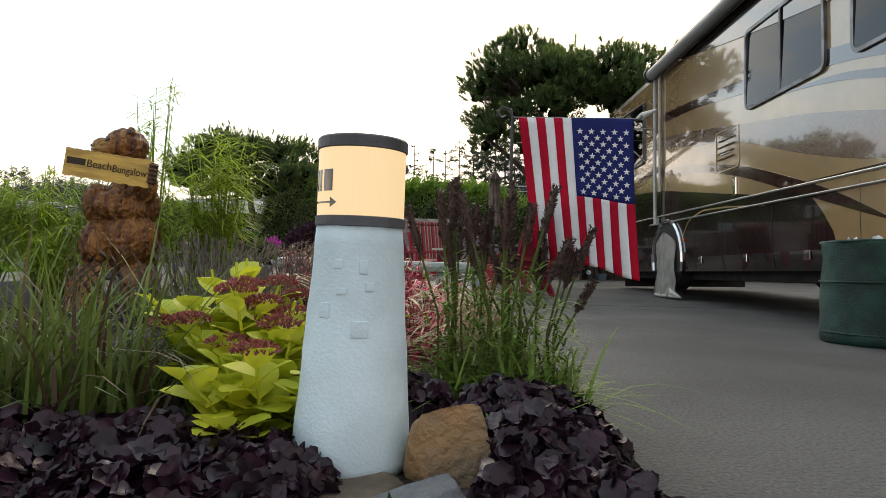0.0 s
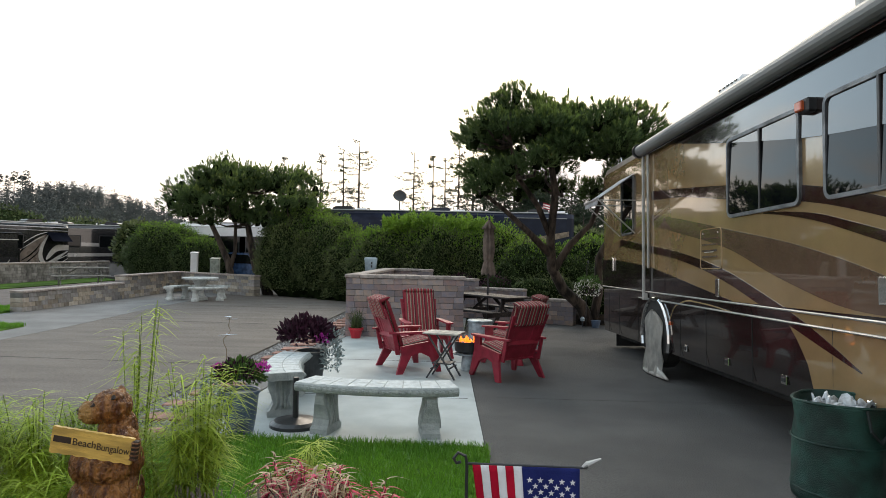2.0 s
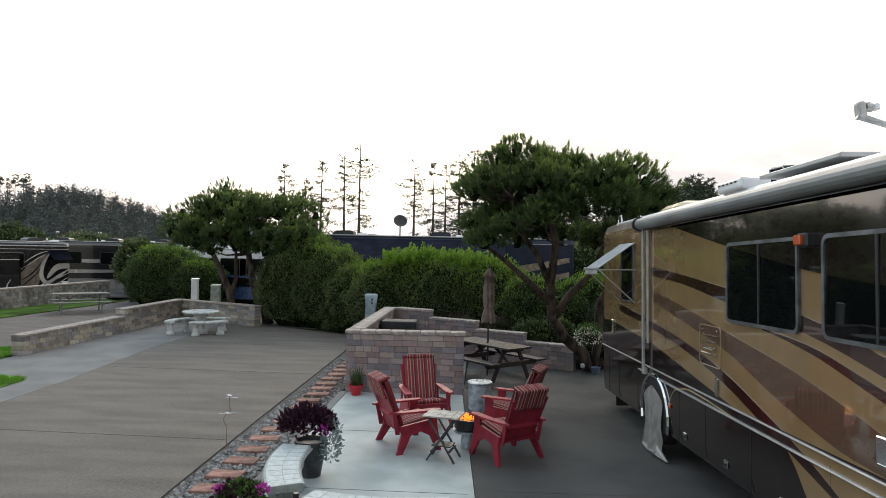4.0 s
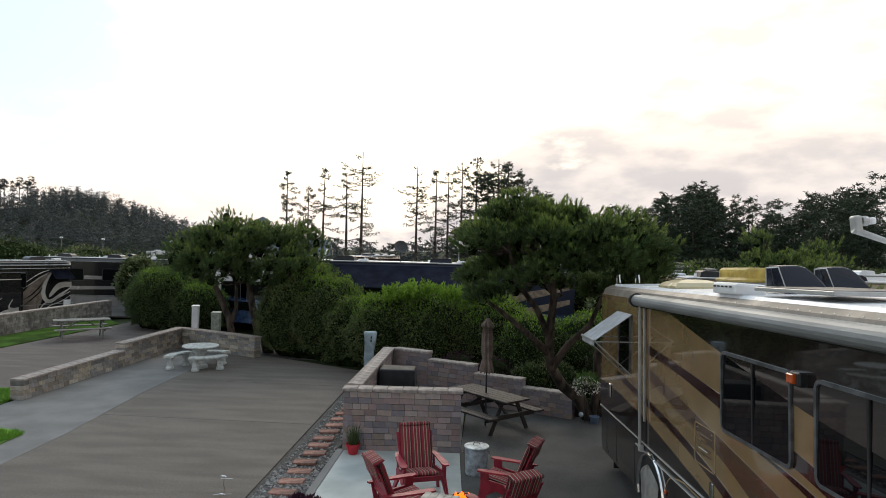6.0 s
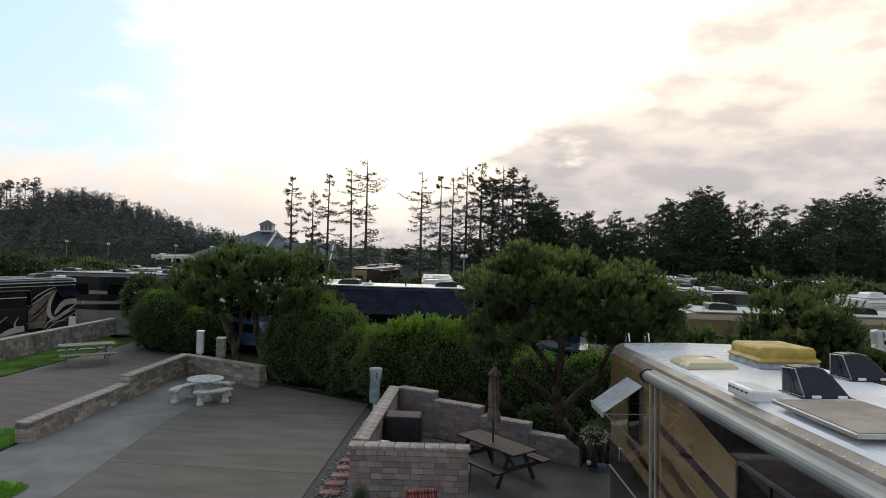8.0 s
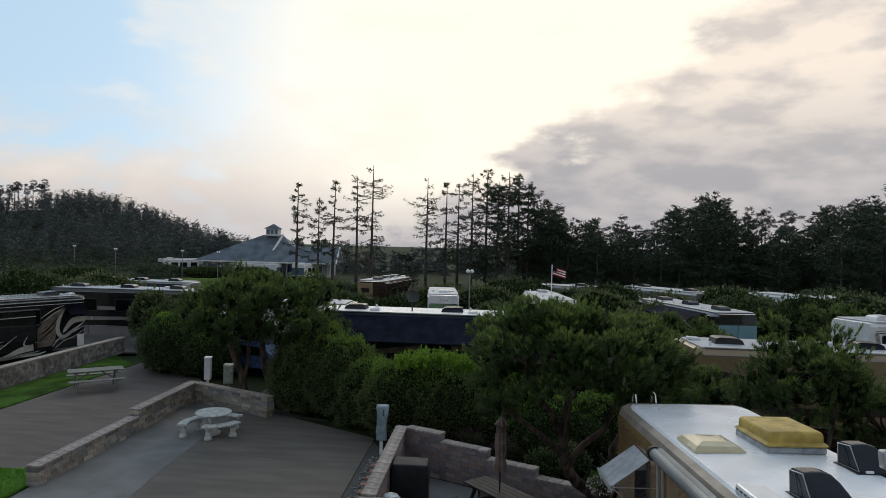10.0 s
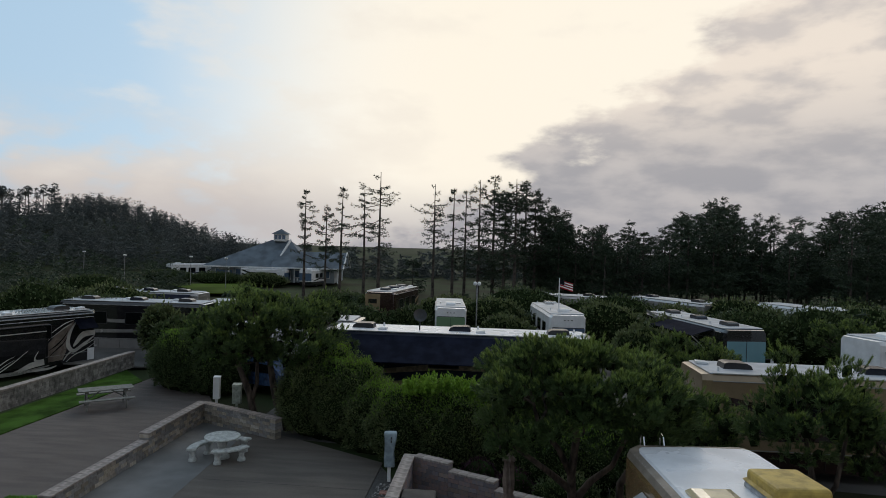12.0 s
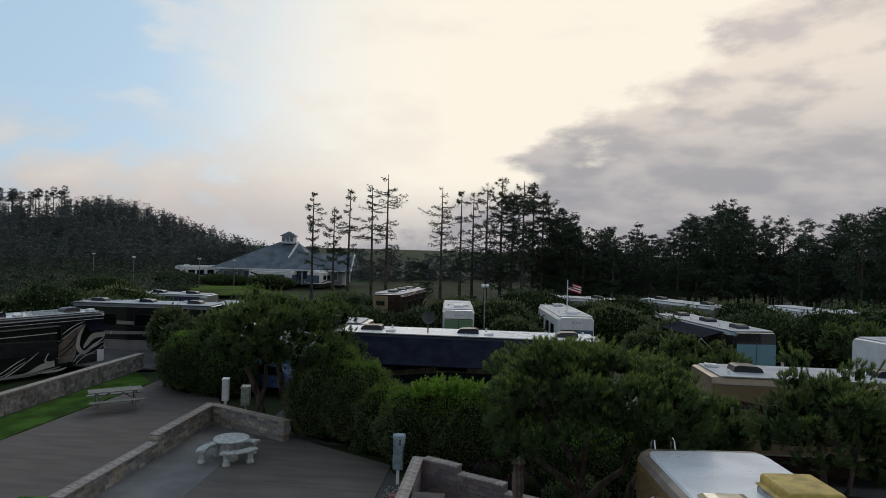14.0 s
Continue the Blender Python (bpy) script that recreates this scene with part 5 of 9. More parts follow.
# thin tall trees in the middle
for i, (x, y, h, bare, w, de, le) in enumerate([(-26.0, 85.5, 15.3, 0.34, 2.0, 3.4, 0.0), (-22.6, 84, 13.2, 0.34, 1.9, 3.6, 0.0), (-20.8, 85, 15.7, 0.30, 2.3, 3.0, 0.01), (-17.2, 83.5, 15.6, 0.52, 2.0, 2.4, -0.01),
        (-15.0, 82.4, 17.0, 0.26, 3.9, 3.2, 0.0), (-8.4, 89, 16.2, 0.40, 3.4, 3.4, 0.0), (-5.6, 88, 15.6, 0.28, 2.4, 3.6, 0.0), (-4.0, 90, 15.6, 0.32, 2.5, 3.4, 0.0), (-2.0, 88, 16.8, 0.18, 2.8, 4.0, 0.0), (0.0, 90, 17.8, 0.14, 3.4, 4.8, 0.0), (1.5, 86, 15.6, 0.2, 3.4, 5.0, 0.01),
        (2.9, 84, 16.6, 0.34, 4.6, 6.0, 0.0), (4.4, 88, 17.0, 0.26, 4.0, 5.4, 0.0), (5.6, 86, 15.2, 0.26, 3.8, 5.0, 0.0), (6.6, 88, 14.2, 0.15, 3.6, 5.0, 0.0), (8.4, 87, 13.4, 0.15, 3.4, 4.6, 0.0), (9.8, 86, 11.2, 0.12, 3.9, 4.6, 0.01), (11.4, 85, 9.6, 0.05, 3.6, 5.0, 0.0), (13.0, 84, 10.6, 0.05, 3.8, 5.0, 0.0), (14.6, 86, 11.0, 0.04, 3.6, 5.0, 0.0), (16.6, 86, 8.6, 0.02, 3.4, 5.4, 0), (19.5, 84, 10.0, 0.02, 3.2, 5.4, 0), (-12.2, 96, 5.6, 0.1, 2.6, 5.0, 0)]):
    tall_tree((x, y, float(ground_z(x, y)) - 0.2), h, bare, w, de, 100 + i, le)


def clubhouse():
    ob = thing("clubhouse", pose(-39.9, 116, 0, 0, 0, 6) @ Matrix.Diagonal((0.88, 0.88, 0.92, 1)), "large blue grey shingled clubhouse with a small cupola", "building")
    part("wall", B((25, 13, 3.0), (0, 0, 1.5), (0, 0, 0), 0.02), LODGEWALL, ob)
    bm = bmesh.new()
    a = [bm.verts.new(p) for p in ((-14, -8, 2.9), (8, -8, 2.9), (8, 8, 2.9), (-14, 8, 2.9), (-2, 0, 8.2), (2, 0, 8.2))]
    for q in ((0, 1, 5, 4), (1, 2, 5), (2, 3, 4, 5), (3, 0, 4), (3, 2, 1, 0)):
        bm.faces.new([a[i] for i in q])
    part("roof", bm, LODGEROOF, ob, "blue grey hipped shingle roof")
    bm = bmesh.new()
    a = [bm.verts.new(p) for p in ((0, -9, 2.9), (14.5, -9, 2.9), (14.5, 2, 2.9), (0, 2, 2.9), (0, -3.5, 6.0), (14.5, -3.5, 6.0))]
    for q in ((0, 1, 5, 4), (2, 3, 4, 5), (1, 2, 5), (3, 0, 4), (3, 2, 1, 0)):
        bm.faces.new([a[i] for i in q])
    part("wing_roof", bm, LODGEROOF, ob)
    part("gable", prism(bmesh.new(), [(-8.4, 2.9), (1.4, 2.9), (-3.5, 5.7)], 14.2, 14.4, "x"), LODGEWALL, ob)
    for s in (1, -1):
        bm = bmesh.new()
        tube(bm, [(14.6, -3.5 - s * 5.6, 2.85), (14.6, -3.5, 6.05)], 0.16, 4)
        part("bargeboard", bm, WHITETRIM, ob)
    part("ridge_board", tube(bmesh.new(), [(0.6, -7.8, 3.0), (2.0, 0, 8.25)], 0.28, 5), WHITETRIM, ob)
    cu = part("cupola", B((2.6, 2.6, 1.5), (0, 0, 8.7), (0, 0, 0), 0.02), WHITETRIM, ob, "white cupola")
    for k in range(3):
        part("pane", B((0.6, 0.1, 0.8), (-0.8 + 0.8 * k, -1.3, 8.8), (0, 0, 0), 0), FARGLASS, cu)
    part("cap_roof", cyl(bmesh.new(), 2.4, 0.1, 1.0, (0, 0, 9.45), (0, 0, 45), 4), LODGEROOF, cu)
    for k in range(12):
        w = part("window", B((1.2, 0.12, 1.5), (-11 + 2.0 * k, -6.55, 1.7), (0, 0, 0), 0.02), WHITETRIM, ob)
        part("pane", B((1.0, 0.06, 1.3), (-11 + 2.0 * k, -6.62, 1.7), (0, 0, 0), 0), FARGLASS, w)
    for k in range(7):
        part("post", B((0.25, 0.25, 2.9), (-13 + 4.4 * k, -7.7, 1.45), (0, 0, 0), 0.02), WHITETRIM, ob)
    part("fascia", B((28.6, 0.2, 0.25), (0.2, -8.9, 2.85), (0, 0, 0), 0.02), WHITETRIM, ob)


clubhouse()


def parked_coach(m, L, H, paint, accent, label, front=True, awning=None, roofmat=None, sweeps=2, wind=None, acs=3, group="parked motorhomes", W=2.5, sweepmat=None, cap=0.0):
    """A motorhome: its nose at y = 0, body to y = L, x across."""
    ob = thing("motorhome", m, label, "motorhome", group)
    prof = [(-W / 2, 0.9), (W / 2, 0.9), (W / 2, H - 0.2), (W / 2 - 0.12, H - 0.02), (-W / 2 + 0.12, H - 0.02), (-W / 2, H - 0.2)]
    part("body", loft_y(bmesh.new(), prof, [-0.04, 0.02, 0.16, 0.45, 0.9, L - 0.3, L - 0.1, L], [0.10, 0.07, 0.035, 0.012, 0, 0, 0.02, 0.06]), paint, ob)
    part("skirt", loft_y(bmesh.new(), [(-W / 2 + 0.03, 0.3), (W / 2 - 0.03, 0.3), (W / 2, 0.9), (-W / 2, 0.9)], [0.05, 0.3, L], [0.06, 0, 0]), accent, ob)
    part("roof", B((W - 0.2, L - 0.5, 0.05), (0, L / 2, H), (0, 0, 0), 0.02), roofmat or ROOFGREY, ob, "pale roof")
    part("roof_seam", B((W - 0.4, 0.05, 0.012), (0, L * 0.5, H + 0.028), (0, 0, 0), 0.003), ALU, ob)
    for s in (-1, 1):
        for k in range(sweeps):
            pts = [(0.6, 1.0 + 0.5 * k), (L * 0.45, 1.35 + 0.6 * k), (L * 0.8, 1.25 + 0.7 * k), (L - 0.2, 1.9 + 0.6 * k), (L - 0.2, 2.1 + 0.6 * k), (L * 0.75, 1.5 + 0.7 * k), (L * 0.4, 1.55 + 0.6 * k), (0.6, 1.15 + 0.5 * k)]
            part("sweep", prism(bmesh.new(), pts, s * W / 2 - 0.006, s * W / 2 + 0.006, "x"), sweepmat or accent, ob)
        for y0, y1 in ((1.4, 2.6), (L * 0.4, L * 0.4 + 1.3), (L * 0.66, L * 0.66 + 1.2)):
            w = part("window", ring_frame(bmesh.new(), y1 - y0, 0.8, 0.08, 0.04, s * W / 2 - 0.02, s * W / 2 + 0.02, (y0 + y1) / 2, H - 1.05), DARK, ob)
            part("pane", prism(bmesh.new(), [((y0 + y1) / 2 + p[0], H - 1.05 + p[1]) for p in rounded(y1 - y0 - 0.06, 0.74, 0.05)], s * W / 2 - 0.012, s * W / 2 + 0.012, "x"), GLASS, w)
    if front:
        ws = part("windscreen", B((W - 0.26, 0.05, 1.25 - cap), (0, -0.055, H - 1.27 - cap / 2), (1, 0, 0), 0.02), wind or FARGLASS, ob, "wide windscreen")
        part("windscreen_bar", B((0.02, 0.02, 1.25 - cap), (0, -0.085, H - 1.27 - cap / 2), (1, 0, 0), 0), DARK, ws)
        part("windscreen_seal", B((W - 0.34, 0.04, 0.05), (0, -0.06, H - 0.63 - cap), (0, 0, 0), 0.01), DARK, ws)
        for k in (-1, 0, 1):
            part("clearance_lamp", B((0.09, 0.04, 0.05), (k * 0.22, -0.05, H - 0.36), (0, 0, 0), 0.01), DARK, ob)
        for s in (-1, 1):
            mi = part("mirror", B((0.16, 0.12, 0.42), (s * (W / 2 + 0.22), -0.12, H - 1.75), (0, 0, 0), 0.04), WHITEP, ob)
            part("bracket", tube(bmesh.new(), [(s * (W / 2 - 0.05), 0.1, H - 1.6), (s * (W / 2 + 0.2), -0.1, H - 1.6)], 0.025, 6), DARK, mi)
            part("headlamp", B((0.4, 0.06, 0.2), (s * 0.9, 0.0, 0.95), (0, 0, 0), 0.03), CHROME, ob)
        part("grille", B((1.1, 0.06, 0.3), (0, 0.0, 0.9), (0, 0, 0), 0.03), DARK, ob)
    for k in range(acs):
        y = 1.6 + (L - 3) * k / max(1, acs - 1)
        bm = bmesh.new()
        prism(bm, [(y - 0.5, H + 0.02), (y - 0.44, H + 0.15), (y - 0.3, H + 0.22), (y + 0.3, H + 0.24), (y + 0.42, H + 0.2), (y + 0.46, H + 0.02)], -0.32, 0.32, "x")
        part("air_conditioner", bm, (WHITEP, SILVERP)[k % 2] if paint is WHITEP else (DARK, SMOKE)[k % 2], ob, "roof air conditioner")
        part("roof_vent", B((0.36, 0.40, 0.10), (0.55, y + 0.9, H + 0.07), (3, 0, 0), 0.02), WHITEP, ob)
        part("vent_pipe", cyl(bmesh.new(), 0.05, 0.04, 0.14, (-0.7, y + 0.75, H + 0.02), (0, 0, 0), 10), WHITEP, ob)
    for s in (-1, 1):
        part("roof_rail", B((0.05, L - 0.7, 0.05), (s * (W / 2 - 0.10), L / 2, H + 0.005), (0, 0, 0), 0.012), ALU, ob)
        part("drip_rail", B((0.03, L - 0.6, 0.03), (s * (W / 2 + 0.004), L / 2, H - 0.22), (0, 0, 0), 0.006), TRIMRAIL, ob)
        part("belt_trim", B((0.016, L - 0.8, 0.025), (s * (W / 2 + 0.004), L / 2, 0.93), (0, 0, 0), 0.004), TRIMRAIL, ob)
        for k in range(int(L / 1.5)):
            part("locker_seam", B((0.008, 0.014, 0.52), (s * (W / 2 + 0.002), 1.2 + 1.4 * k, 0.60), (0, 0, 0), 0), RUBBER, ob)
    for y in (1.9, L - 3.0):
        for s in (-1, 1):
            part("wheel", lathe(bmesh.new(), [(0.2, -0.13), (0.46, -0.13), (0.5, 0), (0.46, 0.13), (0.2, 0.13)], 18), RUBBER, ob, m=pose(s * (W / 2 - 0.16), y, 0.5, 0, 90, 0))
    if awning:
        s, y0, y1, dx, dz, mat = awning
        bm = bmesh.new()
        a = [(s * W / 2, y0, H - 0.12), (s * W / 2, y1, H - 0.12), (s * (W / 2 + dx), y1, H - 0.12 - dz), (s * (W / 2 + dx), y0, H - 0.12 - dz)]
        vs = [bm.verts.new(p) for p in a] + [bm.verts.new((p[0], p[1], p[2] - 0.03)) for p in a]
        for q in ((0, 1, 2, 3), (7, 6, 5, 4), (0, 4, 5, 1), (1, 5, 6, 2), (2, 6, 7, 3), (3, 7, 4, 0)):
            bm.faces.new([vs[i] for i in q])
        aw = part("awning", bm, mat, ob, "opened dark awning")
        for y in (y0, y1):
            part("awning_arm", tube(bmesh.new(), [(s * W / 2, y, 1.5), (s * (W / 2 + dx), y, H - 0.15 - dz)], 0.03, 6), ALU, aw)
    return ob


def on_ground(x, y, rz):
    return pose(x, y, float(ground_z(x, y)) + 0.02, 0, 0, rz)


# dark coach beyond the hedge, side on, awning out
parked_coach(on_ground(-7.0, 27.6, -90), 11.5, 3.45, NAVY, BLACKP, "dark navy motorhome with long awning out, behind hedge", sweepmat=M("beige_sweep_paint", (0.26, 0.20, 0.14), 0.35), roofmat=ROOFWHITE, awning=(1, 0.8, 8.6, 1.6, 0.85, NAVYCLOTH))
# black and silver coach beside the left wall
lc = parked_coach(pose(-28.35, 25.5, -0.47, 0, 0, -22.5), 11.0, 3.35, BLACKP, BLACKP, "black, bronze and silver motorhome beside a block wall", front=False, sweeps=0, roofmat=SILVERP)


def ribbon(parent, pts, widths, material, x):
    """A tapering painted curve on a side wall, through points in y, z."""
    pts = [Vector(p) for p in pts]
    q, w = [], []
    for i in range(len(pts) - 1):
        p0, p1, p2, p3 = pts[max(i - 1, 0)], pts[i], pts[i + 1], pts[min(i + 2, len(pts) - 1)]
        for k in range(8):
            t = k / 8
            q.append(0.5 * ((2 * p1) + (p2 - p0) * t + (2 * p0 - 5 * p1 + 4 * p2 - p3) * t * t + (3 * p1 - p0 - 3 * p2 + p3) * t ** 3))
            w.append(widths[i] + (widths[i + 1] - widths[i]) * t)
    bm = bmesh.new()
    rows = []
    for i in range(len(q)):
        d = (q[min(i + 1, len(q) - 1)] - q[max(i - 1, 0)]).normalized()
        nrm = Vector((-d.y, d.x)) * w[i] / 2
        rows.append([bm.verts.new((x, *(q[i] + nrm))), bm.verts.new((x, *(q[i] - nrm)))])
    for a, b in zip(rows, rows[1:]):
        bm.faces.new((a[0], a[1], b[1], b[0]))
    r = bmesh.ops.extrude_face_region(bm, geom=list(bm.faces))
    for g in r["geom"]:
        if isinstance(g, bmesh.types.BMVert):
            g.co.x += 0.004
    bmesh.ops.recalc_face_normals(bm, faces=bm.faces)
    return part("sweep", bm, material, parent)


SWOOP = M("silver_swoop_paint", (0.50, 0.49, 0.46), 0.3, 0.1, 0.06, 2, 0.0, 20, coat=0.5)
part("bronze_panel", prism(bmesh.new(), [(8.3, 0.62), (8.3, 1.66), (8.7, 2.1), (9.1, 2.45), (9.76, 2.78), (9.5, 2.2), (9.4, 1.7), (9.3, 1.1), (9.1, 0.65)], 1.25, 1.254, "x"), M("bronze_silver_paint", (0.20, 0.165, 0.14), 0.3, 0.3, 0.2, 1.5, 0.0, 20, coat=0.5), lc)
for pts, wd, mt in [([(9.85, 2.78), (9.45, 2.0), (9.42, 1.4), (9.75, 1.08), (10.4, 1.45), (11.0, 1.84)], (0.04, 0.2, 0.24, 0.2, 0.16, 0.03), SWOOP),
        ([(11.0, 2.0), (10.3, 1.95), (9.85, 1.5), (9.72, 1.3)], (0.28, 0.34, 0.2, 0.02), SWOOP),
        ([(8.3, 2.1), (8.8, 2.45), (9.3, 2.72), (9.8, 2.86)], (0.02, 0.05, 0.05, 0.02), SWOOP),
        ([(8.3, 1.85), (8.9, 2.25), (9.3, 2.5), (9.6, 2.62)], (0.02, 0.04, 0.04, 0.02), SWOOP),
        ([(8.32, 0.9), (8.8, 1.3), (9.15, 1.6), (9.35, 1.9)], (0.02, 0.07, 0.05, 0.01), BLACKP),
        ([(8.32, 1.25), (8.8, 1.55), (9.2, 1.95), (9.4, 2.3)], (0.02, 0.08, 0.06, 0.01), BLACKP),
        ([(9.15, 0.6), (9.5, 1.0), (10.2, 1.25), (11.0, 1.62)], (0.05, 0.08, 0.06, 0.03), SWOOP),
        ([(9.3, 0.5), (9.8, 0.85), (10.4, 1.05), (11.0, 1.4)], (0.04, 0.05, 0.05, 0.02), SWOOP),
        ([(8.0, 0.72), (7.3, 0.62), (6.7, 0.42), (6.15, 0.25)], (0.34, 0.3, 0.16, 0.02), SWOOP),
        ([(7.9, 0.8), (7.55, 0.85), (7.52, 1.05), (7.7, 1.35)], (0.12, 0.12, 0.06, 0.02), SWOOP),
        ([(4.6, 0.3), (5.35, 0.62), (6.1, 1.06), (6.5, 1.22)], (0.05, 0.06, 0.05, 0.01), SWOOP),
        ([(4.6, -0.05), (5.36, 0.27), (6.3, 0.82), (7.2, 1.48)], (0.06, 0.07, 0.06, 0.01), SWOOP),
        ([(4.4, 0.0), (5.4, 0.45), (6.0, 0.8), (6.5, 1.05)], (0.02, 0.04, 0.04, 0.01), SWOOP),
        ([(5.0, 0.0), (6.0, 0.12), (6.9, 0.28), (8.4, 0.5)], (0.1, 0.2, 0.18, 0.03), SILVERP),
        ([(6.6, -0.1), (7.6, 0.12), (8.3, 0.3), (8.7, 0.42)], (0.04, 0.14, 0.12, 0.04), SWOOP)]:
    ribbon(lc, [(p[0], max(0.32, p[1])) for p in pts], wd, mt, 1.426 if pts[0][0] < 8.1 else 1.256)
part("engine_panel", B((0.02, 0.42, 0.75), (1.256, 10.76, 0.75), (0, 0, 0), 0.01), WHITEP, lc)
part("slide_room", B((0.28, 5.6, 2.15), (1.28, 5.3, 1.62), (0, 0, 0), 0.02), BLACKP, lc, "black slide-out room")
part("slide_trim", B((0.03, 5.6, 0.05), (1.43, 5.3, 2.38), (0, 0, 0), 0.008), SWOOP, lc)
part("slide_awning", B((0.34, 5.9, 0.04), (1.35, 5.3, 2.74), (0, 4, 0), 0.01), BLACKP, lc)
for z, x, w in ((3.28, 1.25, 0.05), (3.12, 1.27, 0.05), (2.94, 1.27, 0.04)):
    part("roof_rail", B((0.06, 10.8, w), (x, 5.5, z), (0, 0, 0), 0.01), SILVERP, lc)
bm = bmesh.new()
vs = [bm.verts.new(p) for p in ((1.26, 9.7, 2.85), (1.26, 10.85, 2.85), (1.85, 10.85, 2.35), (1.85, 9.7, 2.35))]
bm.faces.new(vs)
bmesh.ops.solidify(bm, geom=list(bm.faces), thickness=0.03)
part("window_awning", bm, NAVYCLOTH, lc, "small black window awning")
part("ladder_rail", tube(bmesh.new(), [(0.9, 11.08, 0.8), (0.9, 11.08, 3.3)], 0.02, 6), CHROME, lc)
# tan coach on the right, side on
parked_coach(on_ground(19.0, 21.95, 90), 12.0, 3.30, FARTAN, MAROON, "tan and brown motorhome partly hidden by pines", roofmat=ROOFGREY)
# coaches that face this way
parked_coach(on_ground(4.9, 39.5, 5), 8.5, 3.15, WHITEP, WHITEP, "white motorhome with blue windscreen shade and flagpole", sweeps=1, acs=2, W=2.3, cap=0.2)
parked_coach(on_ground(-2.55, 42.0, 5), 7.5, 3.1, WHITEP, SILVERP, "white motorhome with green windscreen shade", wind=M("green_shade", (0.16, 0.27, 0.15), 0.3, 0, 0.03, 1, 0.0, 10), sweeps=1, acs=1, W=2.15)
bc = parked_coach(on_ground(-8.75, 49.4, -7), 8.0, 3.45, MAROON, FARTAN, "brown and cream motorhome facing the road", front=False, sweeps=2)
part("rear_panel", B((1.25, 0.03, 1.3), (-0.55, -0.05, 2.6), (0, 0, 0), 0.02), FARTAN, bc)
part("emblem", prism(bmesh.new(), [(-0.9, -0.07), (-0.5, -0.09), (-0.2, -0.07), (-0.5, -0.065)], 2.5, 2.85), BLACKP, bc)
part("louvre_panel", B((1.7, 0.04, 0.5), (-0.2, -0.05, 1.55), (0, 0, 0), 0.02), CREAM, bc)
for k in range(8):
    part("louvre", B((0.06, 0.03, 0.34), (-0.95 + 0.2 * k, -0.075, 1.55), (0, 0, 0), 0), DARK, bc)
parked_coach(on_ground(13.8, 35.0, 12), 9.5, 3.15, BLACKP, SILVERP, "silver and black motorhome with awning and teal windscreen", awning=(-1, 1.0, 6.0, 1.3, 0.35, NAVYCLOTH), wind=M("teal_shade", (0.17, 0.33, 0.38), 0.2, 0, 0.03, 1, 0.0, 10, coat=0.25), sweeps=3)
tr = parked_coach(on_ground(18.0, 32.0, -74), 8.0, 3.3, WHITEP, SILVERP, "white travel trailer with rounded nose", front=False, sweeps=1)
w = part("window", ring_frame(bmesh.new(), 0.46, 0.52, 0.06, 0.03, 1.24, 1.272, 0.75, 2.45), DARK, tr)
part("pane", prism(bmesh.new(), [(0.75 + p[0], 2.45 + p[1]) for p in rounded(0.42, 0.48, 0.05)], 1.24, 1.262, "x"), GLASS, w)
for z in (2.92, 2.82):
    part("stripe", prism(bmesh.new(), [(0.15, z), (1.1, z + 0.03), (2.4, z - 0.12), (3.6, z - 0.5), (3.6, z - 0.56), (2.4, z - 0.16), (1.1, z), (0.15, z - 0.03)], 1.246, 1.256, "x"), SILVERP if z > 2.9 else BLACKP, tr)
part("nose_stripe", prism(bmesh.new(), [(0.12, 2.8), (0.3, 2.85), (0.5, 2.1), (1.0, 1.5), (0.9, 1.45), (0.4, 2.0)], 1.246, 1.257, "x"), SILVERP, tr)
parked_coach(pose(-18.4, 40.4, -0.32, 0, 0, 93), 9.5, 3.3, BLACKP, SILVERP, "black and silver motorhome parked behind shrubs", sweeps=2)
parked_coach(on_ground(-6.4, 31.6, 92), 4.5, 3.35, SILVERP, FARTAN, "silver and tan motorhome behind another one", sweeps=1, acs=1)
parked_coach(pose(-23.0, 49.0, -0.5, 0, 0, 92), 8.5, 3.4, SILVERP, BLACKP, "silver motorhome with black awning in far row", awning=(-1, 0.5, 6.5, 1.7, 0.6, NAVYCLOTH))
parked_coach(on_ground(-19.4, 42.6, 10), 5.5, 2.6, WHITEP, WHITEP, "white van with roof rack among shrubs", front=False, sweeps=0, acs=0, W=2.0)
parked_coach(on_ground(-8.4, 31.0, 90), 5.6, 2.95, WHITEP, SILVERP, "white camper parked behind a pine and hedge", front=False, sweeps=1, acs=1, W=2.2)
parked_coach(on_ground(-58, 109, -40), 7.5, 3.0, WHITEP, NAVY, "white motorhome with dark windscreen near clubhouse", sweeps=1, wind=GLASS, acs=1)
parked_coach(on_ground(-47.5, 109, 6), 7.5, 3.0, SILVERP, BLACKP, "silver motorhome near clubhouse", sweeps=1, acs=1)
parked_coach(on_ground(-32.0, 106, -8), 7.5, 3.0, WHITEP, BLACKP, "white motorhome beside clubhouse porch", sweeps=1, acs=1)
parked_coach(on_ground(-36.0, 108, 86), 8, 2.9, WHITEP, BLACKP, "white and black motorhome beside clubhouse porch", sweeps=2, acs=1)
parked_coach(on_ground(17.2, 50, 30), 8, 3.3, SILVERP, BLACKP, "silver motorhome under dark trees", acs=2)
parked_coach(on_ground(26.5, 48, 24), 8, 3.2, WHITEP, SILVERP, "white trailer under dark trees", acs=1)
parked_coach(on_ground(10.0, 55, 70), 7, 3.2, SILVERP, NAVY, "grey motorhome under dark trees", acs=1)

